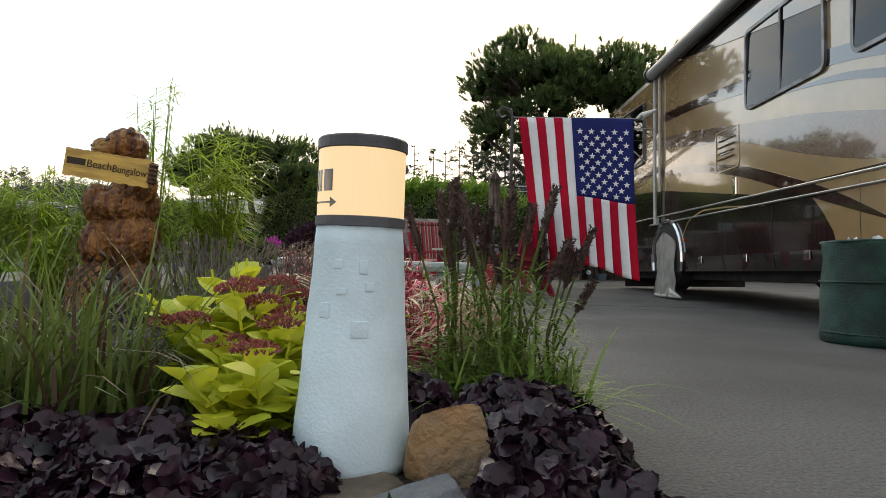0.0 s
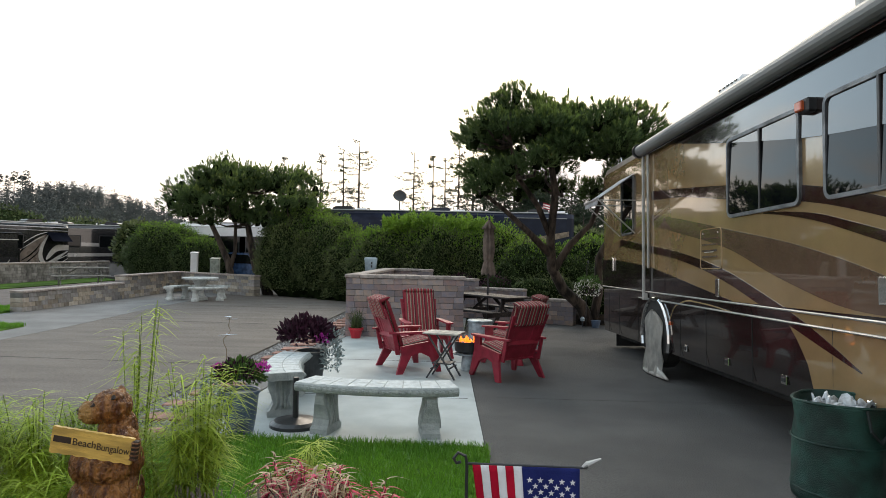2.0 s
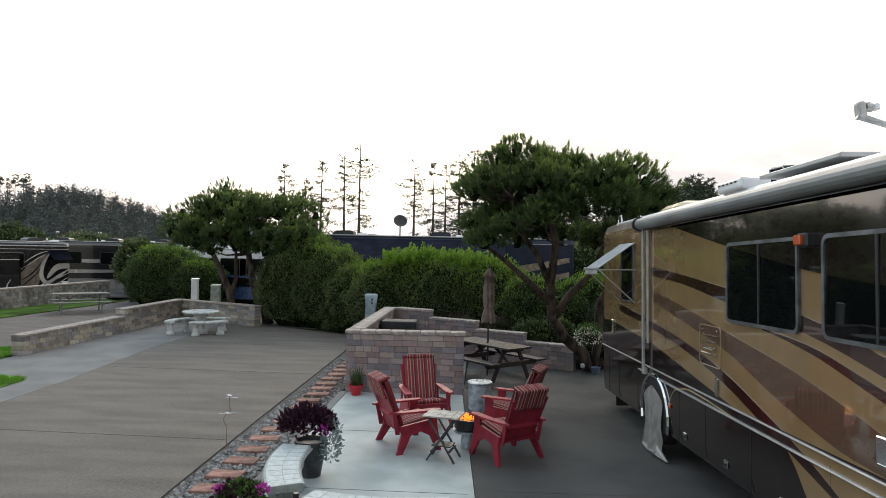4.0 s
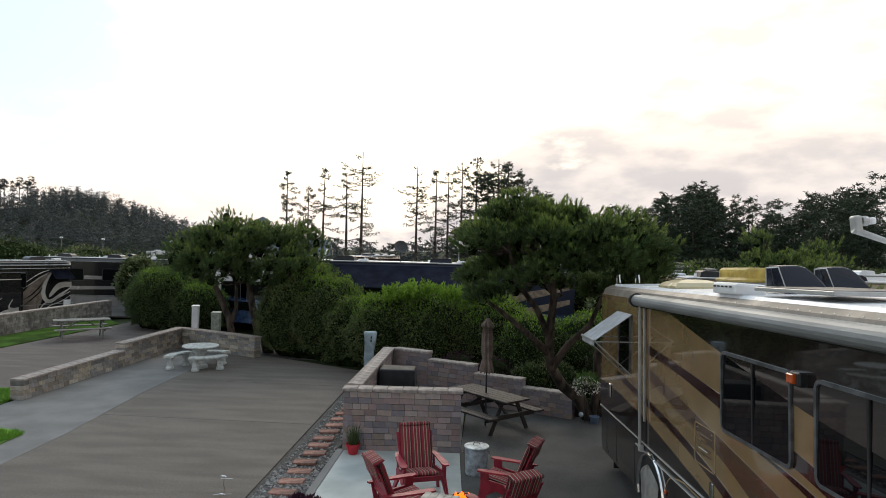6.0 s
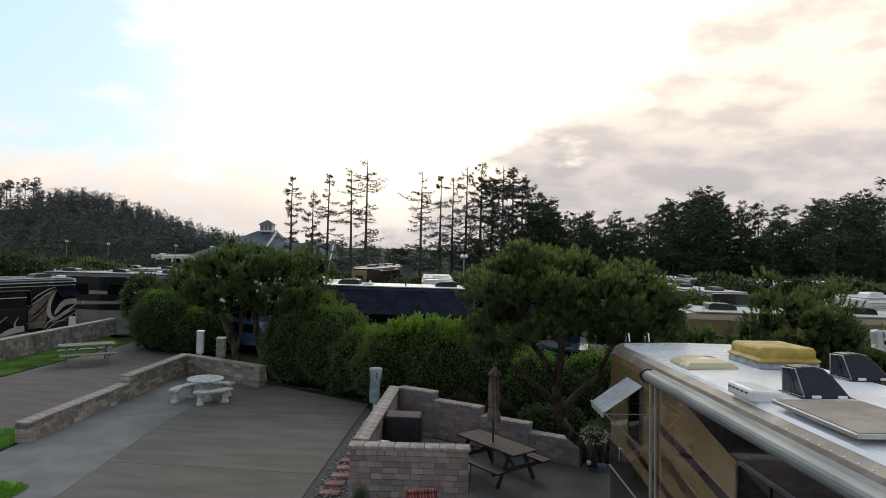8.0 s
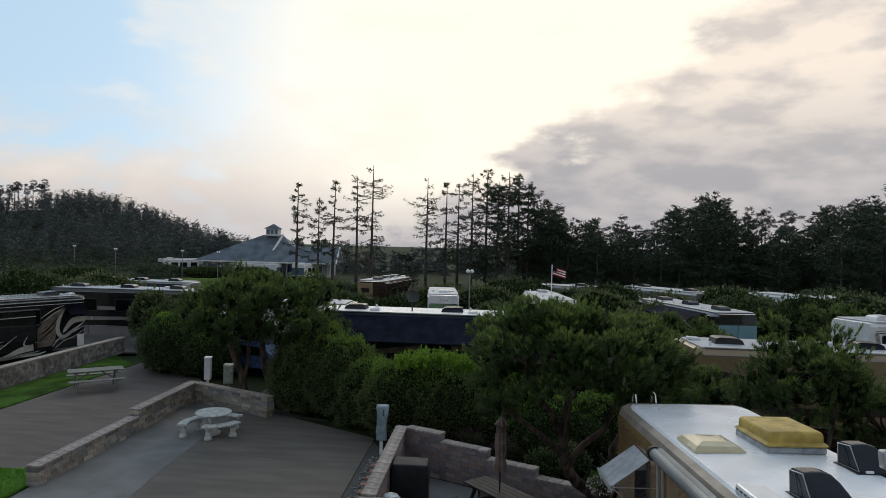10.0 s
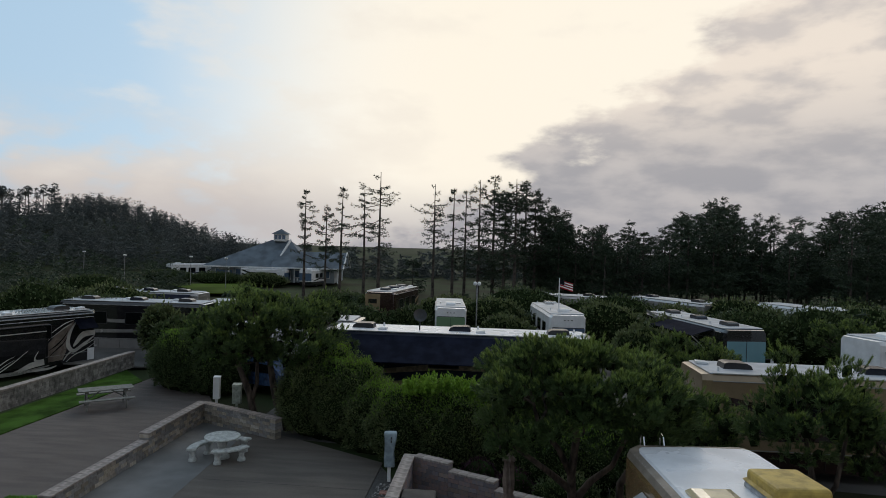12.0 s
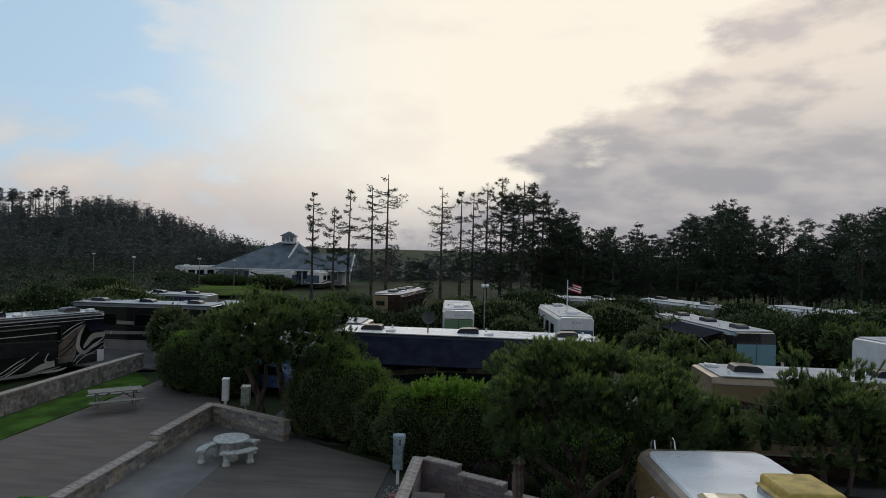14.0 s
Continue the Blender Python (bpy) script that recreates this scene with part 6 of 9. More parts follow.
# pines and shrubs among the parked vehicles
for i, (x, y, z, rx, rz_) in enumerate([(8.5, 17.0, 2.5, 1.55, 1.45), (6.2, 19.0, 1.5, 1.3, 1.1), (11.4, 18.0, 1.5, 1.9, 1.0), (8.5, 26.5, 2.0, 1.8, 1.2), (20.5, 37.5, 1.8, 2.0, 1.4)]):
    pine_tree("pine_tree", (x, y, -0.04), [([(x, y, -0.1), (x + 0.2, y, 0.9), (x - 0.1, y, z)], 0.13), ([(x + 0.1, y, 0.3), (x + 0.7, y, 1.2), (x + 1.0, y, z + 0.4)], 0.09)],
              (x, y, z + 0.3), (rx, rx * 0.8, rz_), 44, "dark green shore pine among parked motorhomes", 60 + i, 38, 0.44, 0.14, -0.6)
for i, (x, y, z, rx, rz_) in enumerate([(-13.5, 33.0, 0.9, 1.1, 1.5), (-17.6, 34.5, 1.2, 1.5, 1.4), (-27.5, 44.5, 1.5, 3.2, 2.2), (-9.5, 43, 1.3, 3.0, 1.6), (0.2, 46, 1.6, 2.6, 1.9), (7.2, 47, 1.6, 3.0, 1.9), (11.0, 41, 1.3, 2.2, 1.7), (17.5, 44, 1.4, 3.4, 2.0), (26, 46, 1.5, 4.0, 2.2),
        (-12, 52, 1.2, 3.0, 1.7), (-30, 46, 1.3, 3.4, 1.9), (3, 56, 1.5, 4.5, 2.2), (-3.5, 52, 1.3, 2.6, 1.8), (35, 44, 1.5, 4.0, 2.2), (31, 36, 1.3, 2.4, 1.8), (10, 51, 1.5, 3.6, 2.2), (19, 50, 1.5, 3.8, 2.3), (28, 52, 1.5, 4.0, 2.3), (-18, 42.5, 1.0, 2.0, 1.5), (-26.5, 41, 1.4, 2.6, 1.8), (-34, 38, 1.4, 3.0, 2.0), (-11.5, 34.0, 0.9, 1.6, 1.5), (-15.5, 31.0, 0.9, 1.3, 1.5), (-40, 60, 1.4, 4, 2.0), (-14, 56.5, 1.2, 3.4, 1.7), (38, 55, 1.6, 4.4, 2.6), (9.0, 37, 1.2, 2.0, 1.6), (22, 44, 1.5, 3.2, 2.2), (13, 46, 1.4, 2.6, 2.0), (30, 42, 1.5, 3.0, 2.1), (1.0, 41.5, 1.1, 1.9, 1.6), (-5.6, 43, 1.2, 1.8, 1.7), (-19.3, 36.0, 1.55, 1.35, 1.6), (-30, 39.5, 1.6, 3.2, 2.4), (-14.8, 43, 1.2, 2.2, 1.6), (-47, 104, 0.7, 4.5, 1.1), (-39, 103.5, 0.7, 3.6, 1.2), (-55, 103, 0.8, 4, 1.2), (8, 44, 1.5, 2.6, 2.1)]):
    leafy("shrub", [((x, y, z), (rx, rx * 0.7, rz_)), ((x + rx * 0.6, y + 0.5, z * 0.8), (rx * 0.7, rx * 0.6, rz_ * 0.75))], "dark green shrub among parked motorhomes", "shrub", 2600, 0.24, SHRUBMAT if i % 2 else HEDGE, None, 0, 70 + i, group="far shrubs")


def far_flagpole():
    ob = thing("flagpole", pose(4.5, 41.5, 0.0), "white flagpole with a small American flag beyond hedges", "flagpole")
    part("pole", tube(bmesh.new(), [(0, 0, 0), (0, 0, 5.3)], 0.035, 8), WHITEP, ob)
    for i in range(7):
        bm = bmesh.new()
        n = 8
        rows = [[bm.verts.new((0.04 + 0.85 * k / n, 0.08 * math.sin(k * 0.9), 5.2 - 0.55 * (i + e) / 7 - 0.25 * k / n)) for k in range(n + 1)] for e in (0, 1)]
        for k in range(n):
            bm.faces.new((rows[0][k], rows[0][k + 1], rows[1][k + 1], rows[1][k]))
        bmesh.ops.solidify(bm, geom=list(bm.faces), thickness=0.01)
        part("stripe", bm, M("far_flag_red", (0.42, 0.03, 0.05), 0.8) if i % 2 == 0 else WHITEP, ob)
    bm = bmesh.new()
    rows = [[bm.verts.new((0.04 + 0.4 * k / 4, 0.08 * math.sin(k * 0.42) - 0.02, 5.2 - 0.30 * e - 0.12 * k / 4)) for k in range(5)] for e in (0, 1)]
    for k in range(4):
        bm.faces.new((rows[0][k], rows[0][k + 1], rows[1][k + 1], rows[1][k]))
    bmesh.ops.solidify(bm, geom=list(bm.faces), thickness=0.012)
    part("canton", bm, NAVY, ob)


far_flagpole()


def park_lamp(x, y, h):
    ob = thing("street_lamp", pose(x, y, float(ground_z(x, y))), "thin pole lamp with white globes in the park", "lamp post", "park lamps")
    part("pole", tube(bmesh.new(), [(0, 0, 0), (0, 0, h)], 0.045, 7), GREYPOLE, ob)
    for s in (-0.14, 0.14):
        bm = bmesh.new()
        bmesh.ops.create_icosphere(bm, subdivisions=2, radius=0.14, matrix=pose(s, 0, h - 0.05))
        part("globe", bm, WHITEP, ob, smooth=True)
    return ob


GREYPOLE = M("grey_pole", (0.3, 0.3, 0.31), 0.6)
park_lamp(-0.9, 44.0, 4.7)
for x, y in ((-40, 92), (-47, 95), (-56, 92), (-68, 100), (-82, 96)):
    park_lamp(x, y, 5.0)


def roof_dish():
    ob = thing("satellite_dish", pose(-2.9, 27.2, 3.45), "dark satellite dish on a motorhome roof", "dish")
    part("mast", tube(bmesh.new(), [(0, 0, 0), (0, 0, 0.45)], 0.03, 7), DARK, ob)
    bm = lathe(bmesh.new(), [(0.05, 0.0), (0.2, 0.03), (0.36, 0.12), (0.37, 0.13), (0.2, 0.06), (0.02, 0.03)], 24)
    part("dish", bm, DARK, ob, m=pose(0, -0.05, 0.62, 62, 0, 15) @ Matrix.Diagonal((0.8, 0.8, 0.8, 1)))


roof_dish()


def parked_car(m, paint, label):
    ob = thing("car", m, label, "car", "parked cars")
    prof = [(-2.2, 0.45), (-2.15, 0.85), (-1.2, 1.0), (-0.6, 1.5), (1.2, 1.55), (2.0, 1.05), (2.2, 0.95), (2.2, 0.45)]
    part("body", prism(bmesh.new(), prof, -0.88, 0.88, "x"), paint, ob)
    for s in (-1, 1):
        part("side_glass", prism(bmesh.new(), [(-0.95, 1.02), (-0.55, 1.42), (1.1, 1.46), (1.6, 1.05)], s * 0.885 - 0.01, s * 0.885 + 0.01, "x"), GLASS, ob)
        for y in (-1.35, 1.35):
            part("wheel", lathe(bmesh.new(), [(0.15, -0.11), (0.33, -0.11), (0.35, 0), (0.33, 0.11), (0.15, 0.11)], 18), RUBBER, ob, m=pose(s * 0.78, y, 0.35, 0, 90, 0))
    return ob


parked_car(on_ground(-10.2, 29.4, 70), M("blue_car_paint", (0.05, 0.10, 0.22), 0.2, 0.3, coat=1.0), "blue parked car behind a pine")
parked_car(on_ground(3.9, 24.6, 80), M("teal_car_paint", (0.05, 0.11, 0.16), 0.2, 0.3, coat=1.0), "dark blue parked car behind hedge")
parked_car(on_ground(-17.0, 39.5, 20), WHITEP, "white parked pickup behind shrubs")


# ---- patio furniture ----
RED = M("red_resin", (0.30, 0.016, 0.036), 0.5, 0, 0.12, 6, 0.15, 60)
WOODDARK = M("dark_stained_wood", (0.022, 0.014, 0.012), 0.65, 0, 0.25, 5, 0.4, 60, stretch=(1, 8, 8))
WOODGREY = M("weathered_wood", (0.24, 0.235, 0.21), 0.85, 0, 0.2, 5, 0.4, 60, stretch=(1, 8, 8))
GALV = M("galvanised_steel", (0.40, 0.46, 0.50), 0.5, 0.35, 0.2, 9, 0.1, 40)
TABLETOP = M("grey_table_top", (0.40, 0.37, 0.33), 0.6, 0, 0.15, 8, 0.1, 60)
GREYMETAL = M("dark_grey_steel", (0.06, 0.065, 0.07), 0.5, 0.3, 0.15, 9, 0.1, 60)
TAUPE = M("taupe_canvas", (0.20, 0.155, 0.13), 0.85, 0, 0.15, 7, 0.3, 90)
COVERBLK = M("black_grill_cover", (0.012, 0.013, 0.016), 0.7, 0, 0.2, 4, 0.3, 40)
COVERBLUE = M("grey_blue_cover", (0.30, 0.38, 0.43), 0.7, 0, 0.15, 5, 0.3, 40)
GREENBAG = M("green_woven_bag", (0.008, 0.048, 0.036), 0.6, 0, 0.25, 6, 0.4, 120)
REDPOT = M("red_glaze", (0.50, 0.02, 0.035), 0.35, 0, 0.1, 4, 0.05, 40)
BLUEPOT = M("slate_blue_glaze", (0.085, 0.125, 0.19), 0.45, 0, 0.15, 4, 0.1, 40)
FLAME = glow_mat("flame", (1.0, 0.20, 0.015), 1.5)
EMBER = glow_mat("embers", (1.0, 0.10, 0.01), 0.7)


def striped(name, colours, period):
    """Cloth with stripes across the piece's own x."""
    m = M(name, (0.4, 0.3, 0.3), 0.9, 0, 0.1, 8, 0.3, 140)
    t = m.node_tree
    p = t.nodes["Principled BSDF"]
    co = t.nodes.new("ShaderNodeTexCoord")
    sp = t.nodes.new("ShaderNodeSeparateXYZ")
    link(t, co.outputs["Object"], sp.inputs[0])
    f = fmath(t, "FRACT", fmath(t, "ADD", fmath(t, "DIVIDE", sp.outputs["X"], period), 50.0))
    r = t.nodes.new("ShaderNodeValToRGB")
    r.color_ramp.interpolation = "CONSTANT"
    els = r.color_ramp.elements
    while len(els) < len(colours):
        els.new(0.5)
    for e, (pos, c) in zip(els, colours):
        e.position, e.color = pos, (*c, 1)
    link(t, f, r.inputs[0])
    link(t, r.outputs[0], p.inputs["Base Color"])
    return m


R_, K_, C_, D_ = (0.26, 0.022, 0.035), (0.085, 0.018, 0.022), (0.33, 0.27, 0.21), (0.11, 0.07, 0.055)
STRIPES = striped("striped_cushion", [(0.0, R_), (0.20, C_), (0.26, D_), (0.34, R_), (0.50, K_), (0.62, C_), (0.68, R_), (0.84, D_), (0.92, C_)], 0.165)


def pad(bm, w, l, t, m, puffs=(3, 5)):
    """A stuffed cushion, w by l, t thick, lying in x, y."""
    nx, ny = 14, 20
    rows = {}
    for s in (1, -1):
        for i in range(nx + 1):
            for j in range(ny + 1):
                x, y = 2 * i / nx - 1, 2 * j / ny - 1
                edge = max(0.0, (1 - abs(x) ** 5) * (1 - abs(y) ** 7)) ** 0.5
                h = t / 2 * edge * (0.86 + 0.14 * abs(math.sin(math.pi * puffs[0] * (x + 1) / 2)) * abs(math.sin(math.pi * puffs[1] * (y + 1) / 2)) ** 0.5)
                if s == -1 and (i in (0, nx) or j in (0, ny)):
                    rows[s, i, j] = rows[1, i, j]
                else:
                    rows[s, i, j] = bm.verts.new(m @ Vector((x * w / 2, y * l / 2, s * h)))
    for s in (1, -1):
        for i in range(nx):
            for j in range(ny):
                q = [rows[s, i, j], rows[s, i + 1, j], rows[s, i + 1, j + 1], rows[s, i, j + 1]]
                bm.faces.new(q if s == 1 else q[::-1])
    return bm


def board(bm, a, b, w, t, side):
    """A board from a to b, w wide along side, t thick."""
    a, b, side = Vector(a), Vector(b), Vector(side).normalized()
    d = (b - a).normalized()
    nrm = d.cross(side).normalized()
    m = Matrix((( *side, 0), (*d, 0), (*nrm, 0), (0, 0, 0, 1))).transposed()
    m.translation = (a + b) / 2
    r = bmesh.ops.create_cube(bm, size=1.0, matrix=m @ Matrix.Diagonal((w, (b - a).length, t, 1)))
    bmesh.ops.bevel(bm, geom=list({e for v in r["verts"] for e in v.link_edges}), offset=min(w, t) * 0.2, segments=1, profile=0.5, affect="EDGES")
    return bm


def adirondack(m, label):
    """A resin garden chair that faces along its own +y."""
    ob = thing("garden_chair", m, label, "chair", "chairs round the fire")
    for i in range(5):
        x = -0.21 + 0.105 * i
        part("seat_slat", board(bmesh.new(), (x, -0.20, 0.27), (x, 0.32, 0.37), 0.095, 0.02, (1, 0, 0)), RED, ob)
    part("seat_front", board(bmesh.new(), (-0.27, 0.33, 0.35), (0.27, 0.33, 0.35), 0.09, 0.02, (0, 0.3, 1)), RED, ob)
    for i in range(7):
        k = (i - 3) / 3
        x = 0.235 * k
        top = 0.96 - 0.09 * k * k
        part("back_slat", board(bmesh.new(), (x * 0.9, -0.17, 0.26), (x * 1.1, -0.43, top), 0.083, 0.018, (1, 0, 0)), RED, ob)
    for q, z, h in ((-0.275, 0.50, 0.07), (-0.40, 0.78, 0.06)):
        part("back_rail", board(bmesh.new(), (-0.25, q, z), (0.25, q, z), h, 0.025, (0, 0.3, 1)), RED, ob)
    for s in (-1, 1):
        bm = prism(bmesh.new(), [(s * 0.26, -0.36), (s * 0.31, -0.38), (s * 0.36, -0.2), (s * 0.385, 0.28), (s * 0.365, 0.37), (s * 0.30, 0.38), (s * 0.265, 0.30), (s * 0.27, -0.1)], 0.535, 0.56)
        part("armrest", bm, RED, ob)
        prof = [(0.20, 0.54), (0.33, 0.54), (0.325, 0.36), (0.37, 0.0), (0.30, 0.0), (0.22, 0.20), (0.08, 0.27), (-0.06, 0.23), (-0.20, 0.0), (-0.29, 0.0), (-0.20, 0.25), (-0.22, 0.36), (0.20, 0.42)]
        bm = bmesh.new()
        x0, x1 = s * 0.30, s * 0.335
        prism(bm, [(p[0] if p[1] > 0.1 else p[0], p[1]) for p in prof], min(x0, x1), max(x0, x1), "x")
        for v in bm.verts:
            if v.co.z < 0.22:
                v.co.x += s * 0.05 * (0.22 - v.co.z) / 0.22
        part("side_leg", bm, RED, ob)
        part("arm_post", board(bmesh.new(), (s * 0.30, -0.30, 0.54), (s * 0.295, -0.24, 0.25), 0.06, 0.025, (0, 1, 0)), RED, ob)
    cu = part("cushion", pad(bmesh.new(), 0.49, 0.52, 0.085, pose(0, 0.07, 0.375, 11, 0, 0), (3, 3)), STRIPES, ob, "striped red cushion", smooth=True)
    back_pose = pose(0, -0.258, 0.655, 110.4, 0, 0)
    part("back_cushion", pad(bmesh.new(), 0.50, 0.74, 0.09, back_pose, (3, 4)), STRIPES, ob, "striped red back cushion", smooth=True)
    bm = bmesh.new()
    pad(bm, 0.50, 0.17, 0.075, pose(0, -0.425, 0.995, 20, 0, 0), (3, 1))
    pad(bm, 0.50, 0.30, 0.05, pose(0, -0.440, 0.868, 110.4, 0, 0), (3, 2))
    part("cushion_flap", bm, STRIPES, ob, "striped cushion hood over the chair top", smooth=True)
    for s in (-1, 1):
        part("tie", tube(bmesh.new(), [(s * 0.25, -0.24, 0.46), (s * 0.29, -0.27, 0.43), (s * 0.30, -0.25, 0.36), (s * 0.28, -0.22, 0.33)], 0.008, 5), DARK, ob)
    return ob


BIG = Matrix.Diagonal((1.04, 1.04, 1.02, 1))
adirondack(pose(-0.57, 8.97, 0.012, 0, 0, -60) @ BIG, "red garden chair with striped cushions, turned to the fire")
adirondack(pose(-0.40, 10.16, 0.012, 0, 0, 199) @ BIG, "red garden chair with striped cushions facing the fire bowl")
adirondack(pose(0.90, 8.66, 0.002, 0, 0, 36) @ BIG, "red garden chair seen from behind, on dark paving")
adirondack(pose(1.02, 9.98, 0.002, 0, 0, 70) @ BIG, "red garden chair with striped cushions beside a motorhome")


def folding_table():
    ob = thing("folding_table", pose(0.01, 8.42, 0.012, 0, 0, -14) @ Matrix.Diagonal((0.9, 0.9, 1.0, 1)), "small grey folding side table on patio", "table")
    for i in range(5):
        part("slat", B((0.108, 0.42, 0.022), (-0.22 + 0.11 * i, 0, 0.60), (0, 0, 0), 0.005), TABLETOP, ob)
    for s in (-1, 1):
        part("leg", board(bmesh.new(), (-0.20, s * 0.17, 0.59), (0.22, s * 0.17, 0.0), 0.035, 0.022, (0, 1, 0)), GREYMETAL, ob)
        part("leg", board(bmesh.new(), (0.20, s * 0.14, 0.59), (-0.22, s * 0.14, 0.0), 0.035, 0.022, (0, 1, 0)), GREYMETAL, ob)
        part("stretcher", board(bmesh.new(), (s * 0.13, -0.17, 0.14), (s * 0.13, 0.17, 0.14), 0.06, 0.02, (1, 0, 0.5)), GREYMETAL, ob)
    part("shelf", B((0.30, 0.26, 0.015), (0, 0, 0.20), (0, 0, 0), 0.004), GREYMETAL, ob)


folding_table()


def fire_bowl():
    ob = thing("fire_bowl", pose(0.34, 8.98, 0.006), "round black portable fire bowl, burning", "fire bowl")
    part("bowl", lathe(bmesh.new(), [(0.17, 0.27), (0.20, 0.29), (0.21, 0.42), (0.215, 0.43), (0.195, 0.43), (0.185, 0.37), (0.02, 0.36)], 28), DARK, ob, smooth=False)
    part("tray", lathe(bmesh.new(), [(0.05, 0.235), (0.22, 0.24), (0.23, 0.26), (0.05, 0.262)], 28), GALV, ob)
    part("stand", lathe(bmesh.new(), [(0.10, 0.0), (0.11, 0.02), (0.09, 0.23), (0.02, 0.235)], 20), GALV, ob)
    part("embers", lathe(bmesh.new(), [(0.17, 0.365), (0.12, 0.385), (0.02, 0.39)], 14), EMBER, ob, "glowing embers")
    rnd = random.Random(4)
    for i in range(17):
        a, r = rnd.uniform(0, 6.28), 0.15 * rnd.random() ** 0.5
        x, y, h = r * math.cos(a), r * math.sin(a), rnd.uniform(0.05, 0.13)
        bm = tube(bmesh.new(), [(x, y, 0.38), (x * 1.03 + rnd.uniform(-0.01, 0.01), y, 0.38 + h * 0.45), (x * 0.9 + rnd.uniform(-0.02, 0.02), y * 0.9, 0.38 + h)], [0.018, 0.024, 0.002], 6)
        part("flame", bm, FLAME, ob, smooth=True)
    bm = bmesh.new()
    for i in range(9):
        a = rnd.uniform(0, 6.28)
        bmesh.ops.create_icosphere(bm, subdivisions=1, radius=0.035, matrix=pose(0.11 * math.cos(a), 0.11 * math.sin(a), 0.40, 30 * i, 20 * i, 0))
    part("lava_rock", bm, BLACKP, ob)["kind"] = "stuff"
    lp = new("fire_light", bpy.data.lights.new("fire_light", "POINT"))
    lp.data.energy, lp.data.color, lp.data.shadow_soft_size = 0.7, (1.0, 0.45, 0.12), 0.12
    lp.location = (0.34, 8.98, 0.56)


fire_bowl()


def steel_bin():
    ob = thing("steel_bin", pose(0.52, 11.25, 0.0), "galvanised steel bin with a lid on dark paving", "bin")
    prof = [(0.19, 0)] + [(0.195 + 0.0012 * (k % 2) + 0.0006 * k, 0.02 + 0.025 * k) for k in range(18)] + [(0.215, 0.47), (0.19, 0.472)]
    part("drum", lathe(bmesh.new(), prof, 28), GALV, ob)
    part("lid", lathe(bmesh.new(), [(0.22, 0.475), (0.228, 0.485), (0.22, 0.50), (0.10, 0.512), (0.03, 0.515)], 28), GALV, ob)
    part("handle", tube(bmesh.new(), [(-0.06, 0, 0.51), (-0.05, 0, 0.545), (0.05, 0, 0.545), (0.06, 0, 0.51)], 0.008, 6), GREYMETAL, ob)
    for s in (-1, 1):
        part("side_handle", tube(bmesh.new(), [(s * 0.205, -0.06, 0.40), (s * 0.25, -0.05, 0.37), (s * 0.25, 0.05, 0.37), (s * 0.205, 0.06, 0.40)], 0.007, 6), GREYMETAL, ob)
    return ob


steel_bin()


def picnic_table(m, mat, label, L=1.8):
    ob = thing("picnic_table", m, label, "picnic table", "picnic tables")
    for i in range(5):
        part("top_board", B((L, 0.138, 0.04), (0, -0.29 + 0.145 * i, 0.73), (0, 0, 0), 0.006), mat, ob)
    for s in (-1, 1):
        for k in range(2):
            part("bench_board", B((L, 0.135, 0.04), (0, s * (0.62 + 0.142 * k), 0.43), (0, 0, 0), 0.006), mat, ob)
        x = s * (L / 2 - 0.28)
        for q in (-1, 1):
            part("leg", board(bmesh.new(), (x, q * 0.20, 0.71), (x, q * 0.56, 0.0), 0.10, 0.042, (0, 1, 0.4 * q)), mat, ob)
        part("cross_beam", B((0.042, 1.5, 0.10), (x + 0.044, 0, 0.365), (0, 0, 0), 0.006), mat, ob)
        part("batten", B((0.042, 0.68, 0.08), (x + 0.044, 0, 0.67), (0, 0, 0), 0.006), mat, ob)
        part("brace", board(bmesh.new(), (x - s * 0.05, 0, 0.36), (s * 0.12, 0, 0.69), 0.08, 0.04, (0, 1, 0)), mat, ob)
    return ob


picnic_table(pose(0.78, 14.45, 0.0, 0, 0, -48), WOODDARK, "dark brown wooden picnic table beside a block wall", 1.9)
picnic_table(pose(-15.85, 25.2, 0.0, 0, 0, 38) @ Matrix.Diagonal((1.08, 1.08, 1.05, 1)), WOODGREY, "weathered grey wooden picnic table on far paving", 1.9)


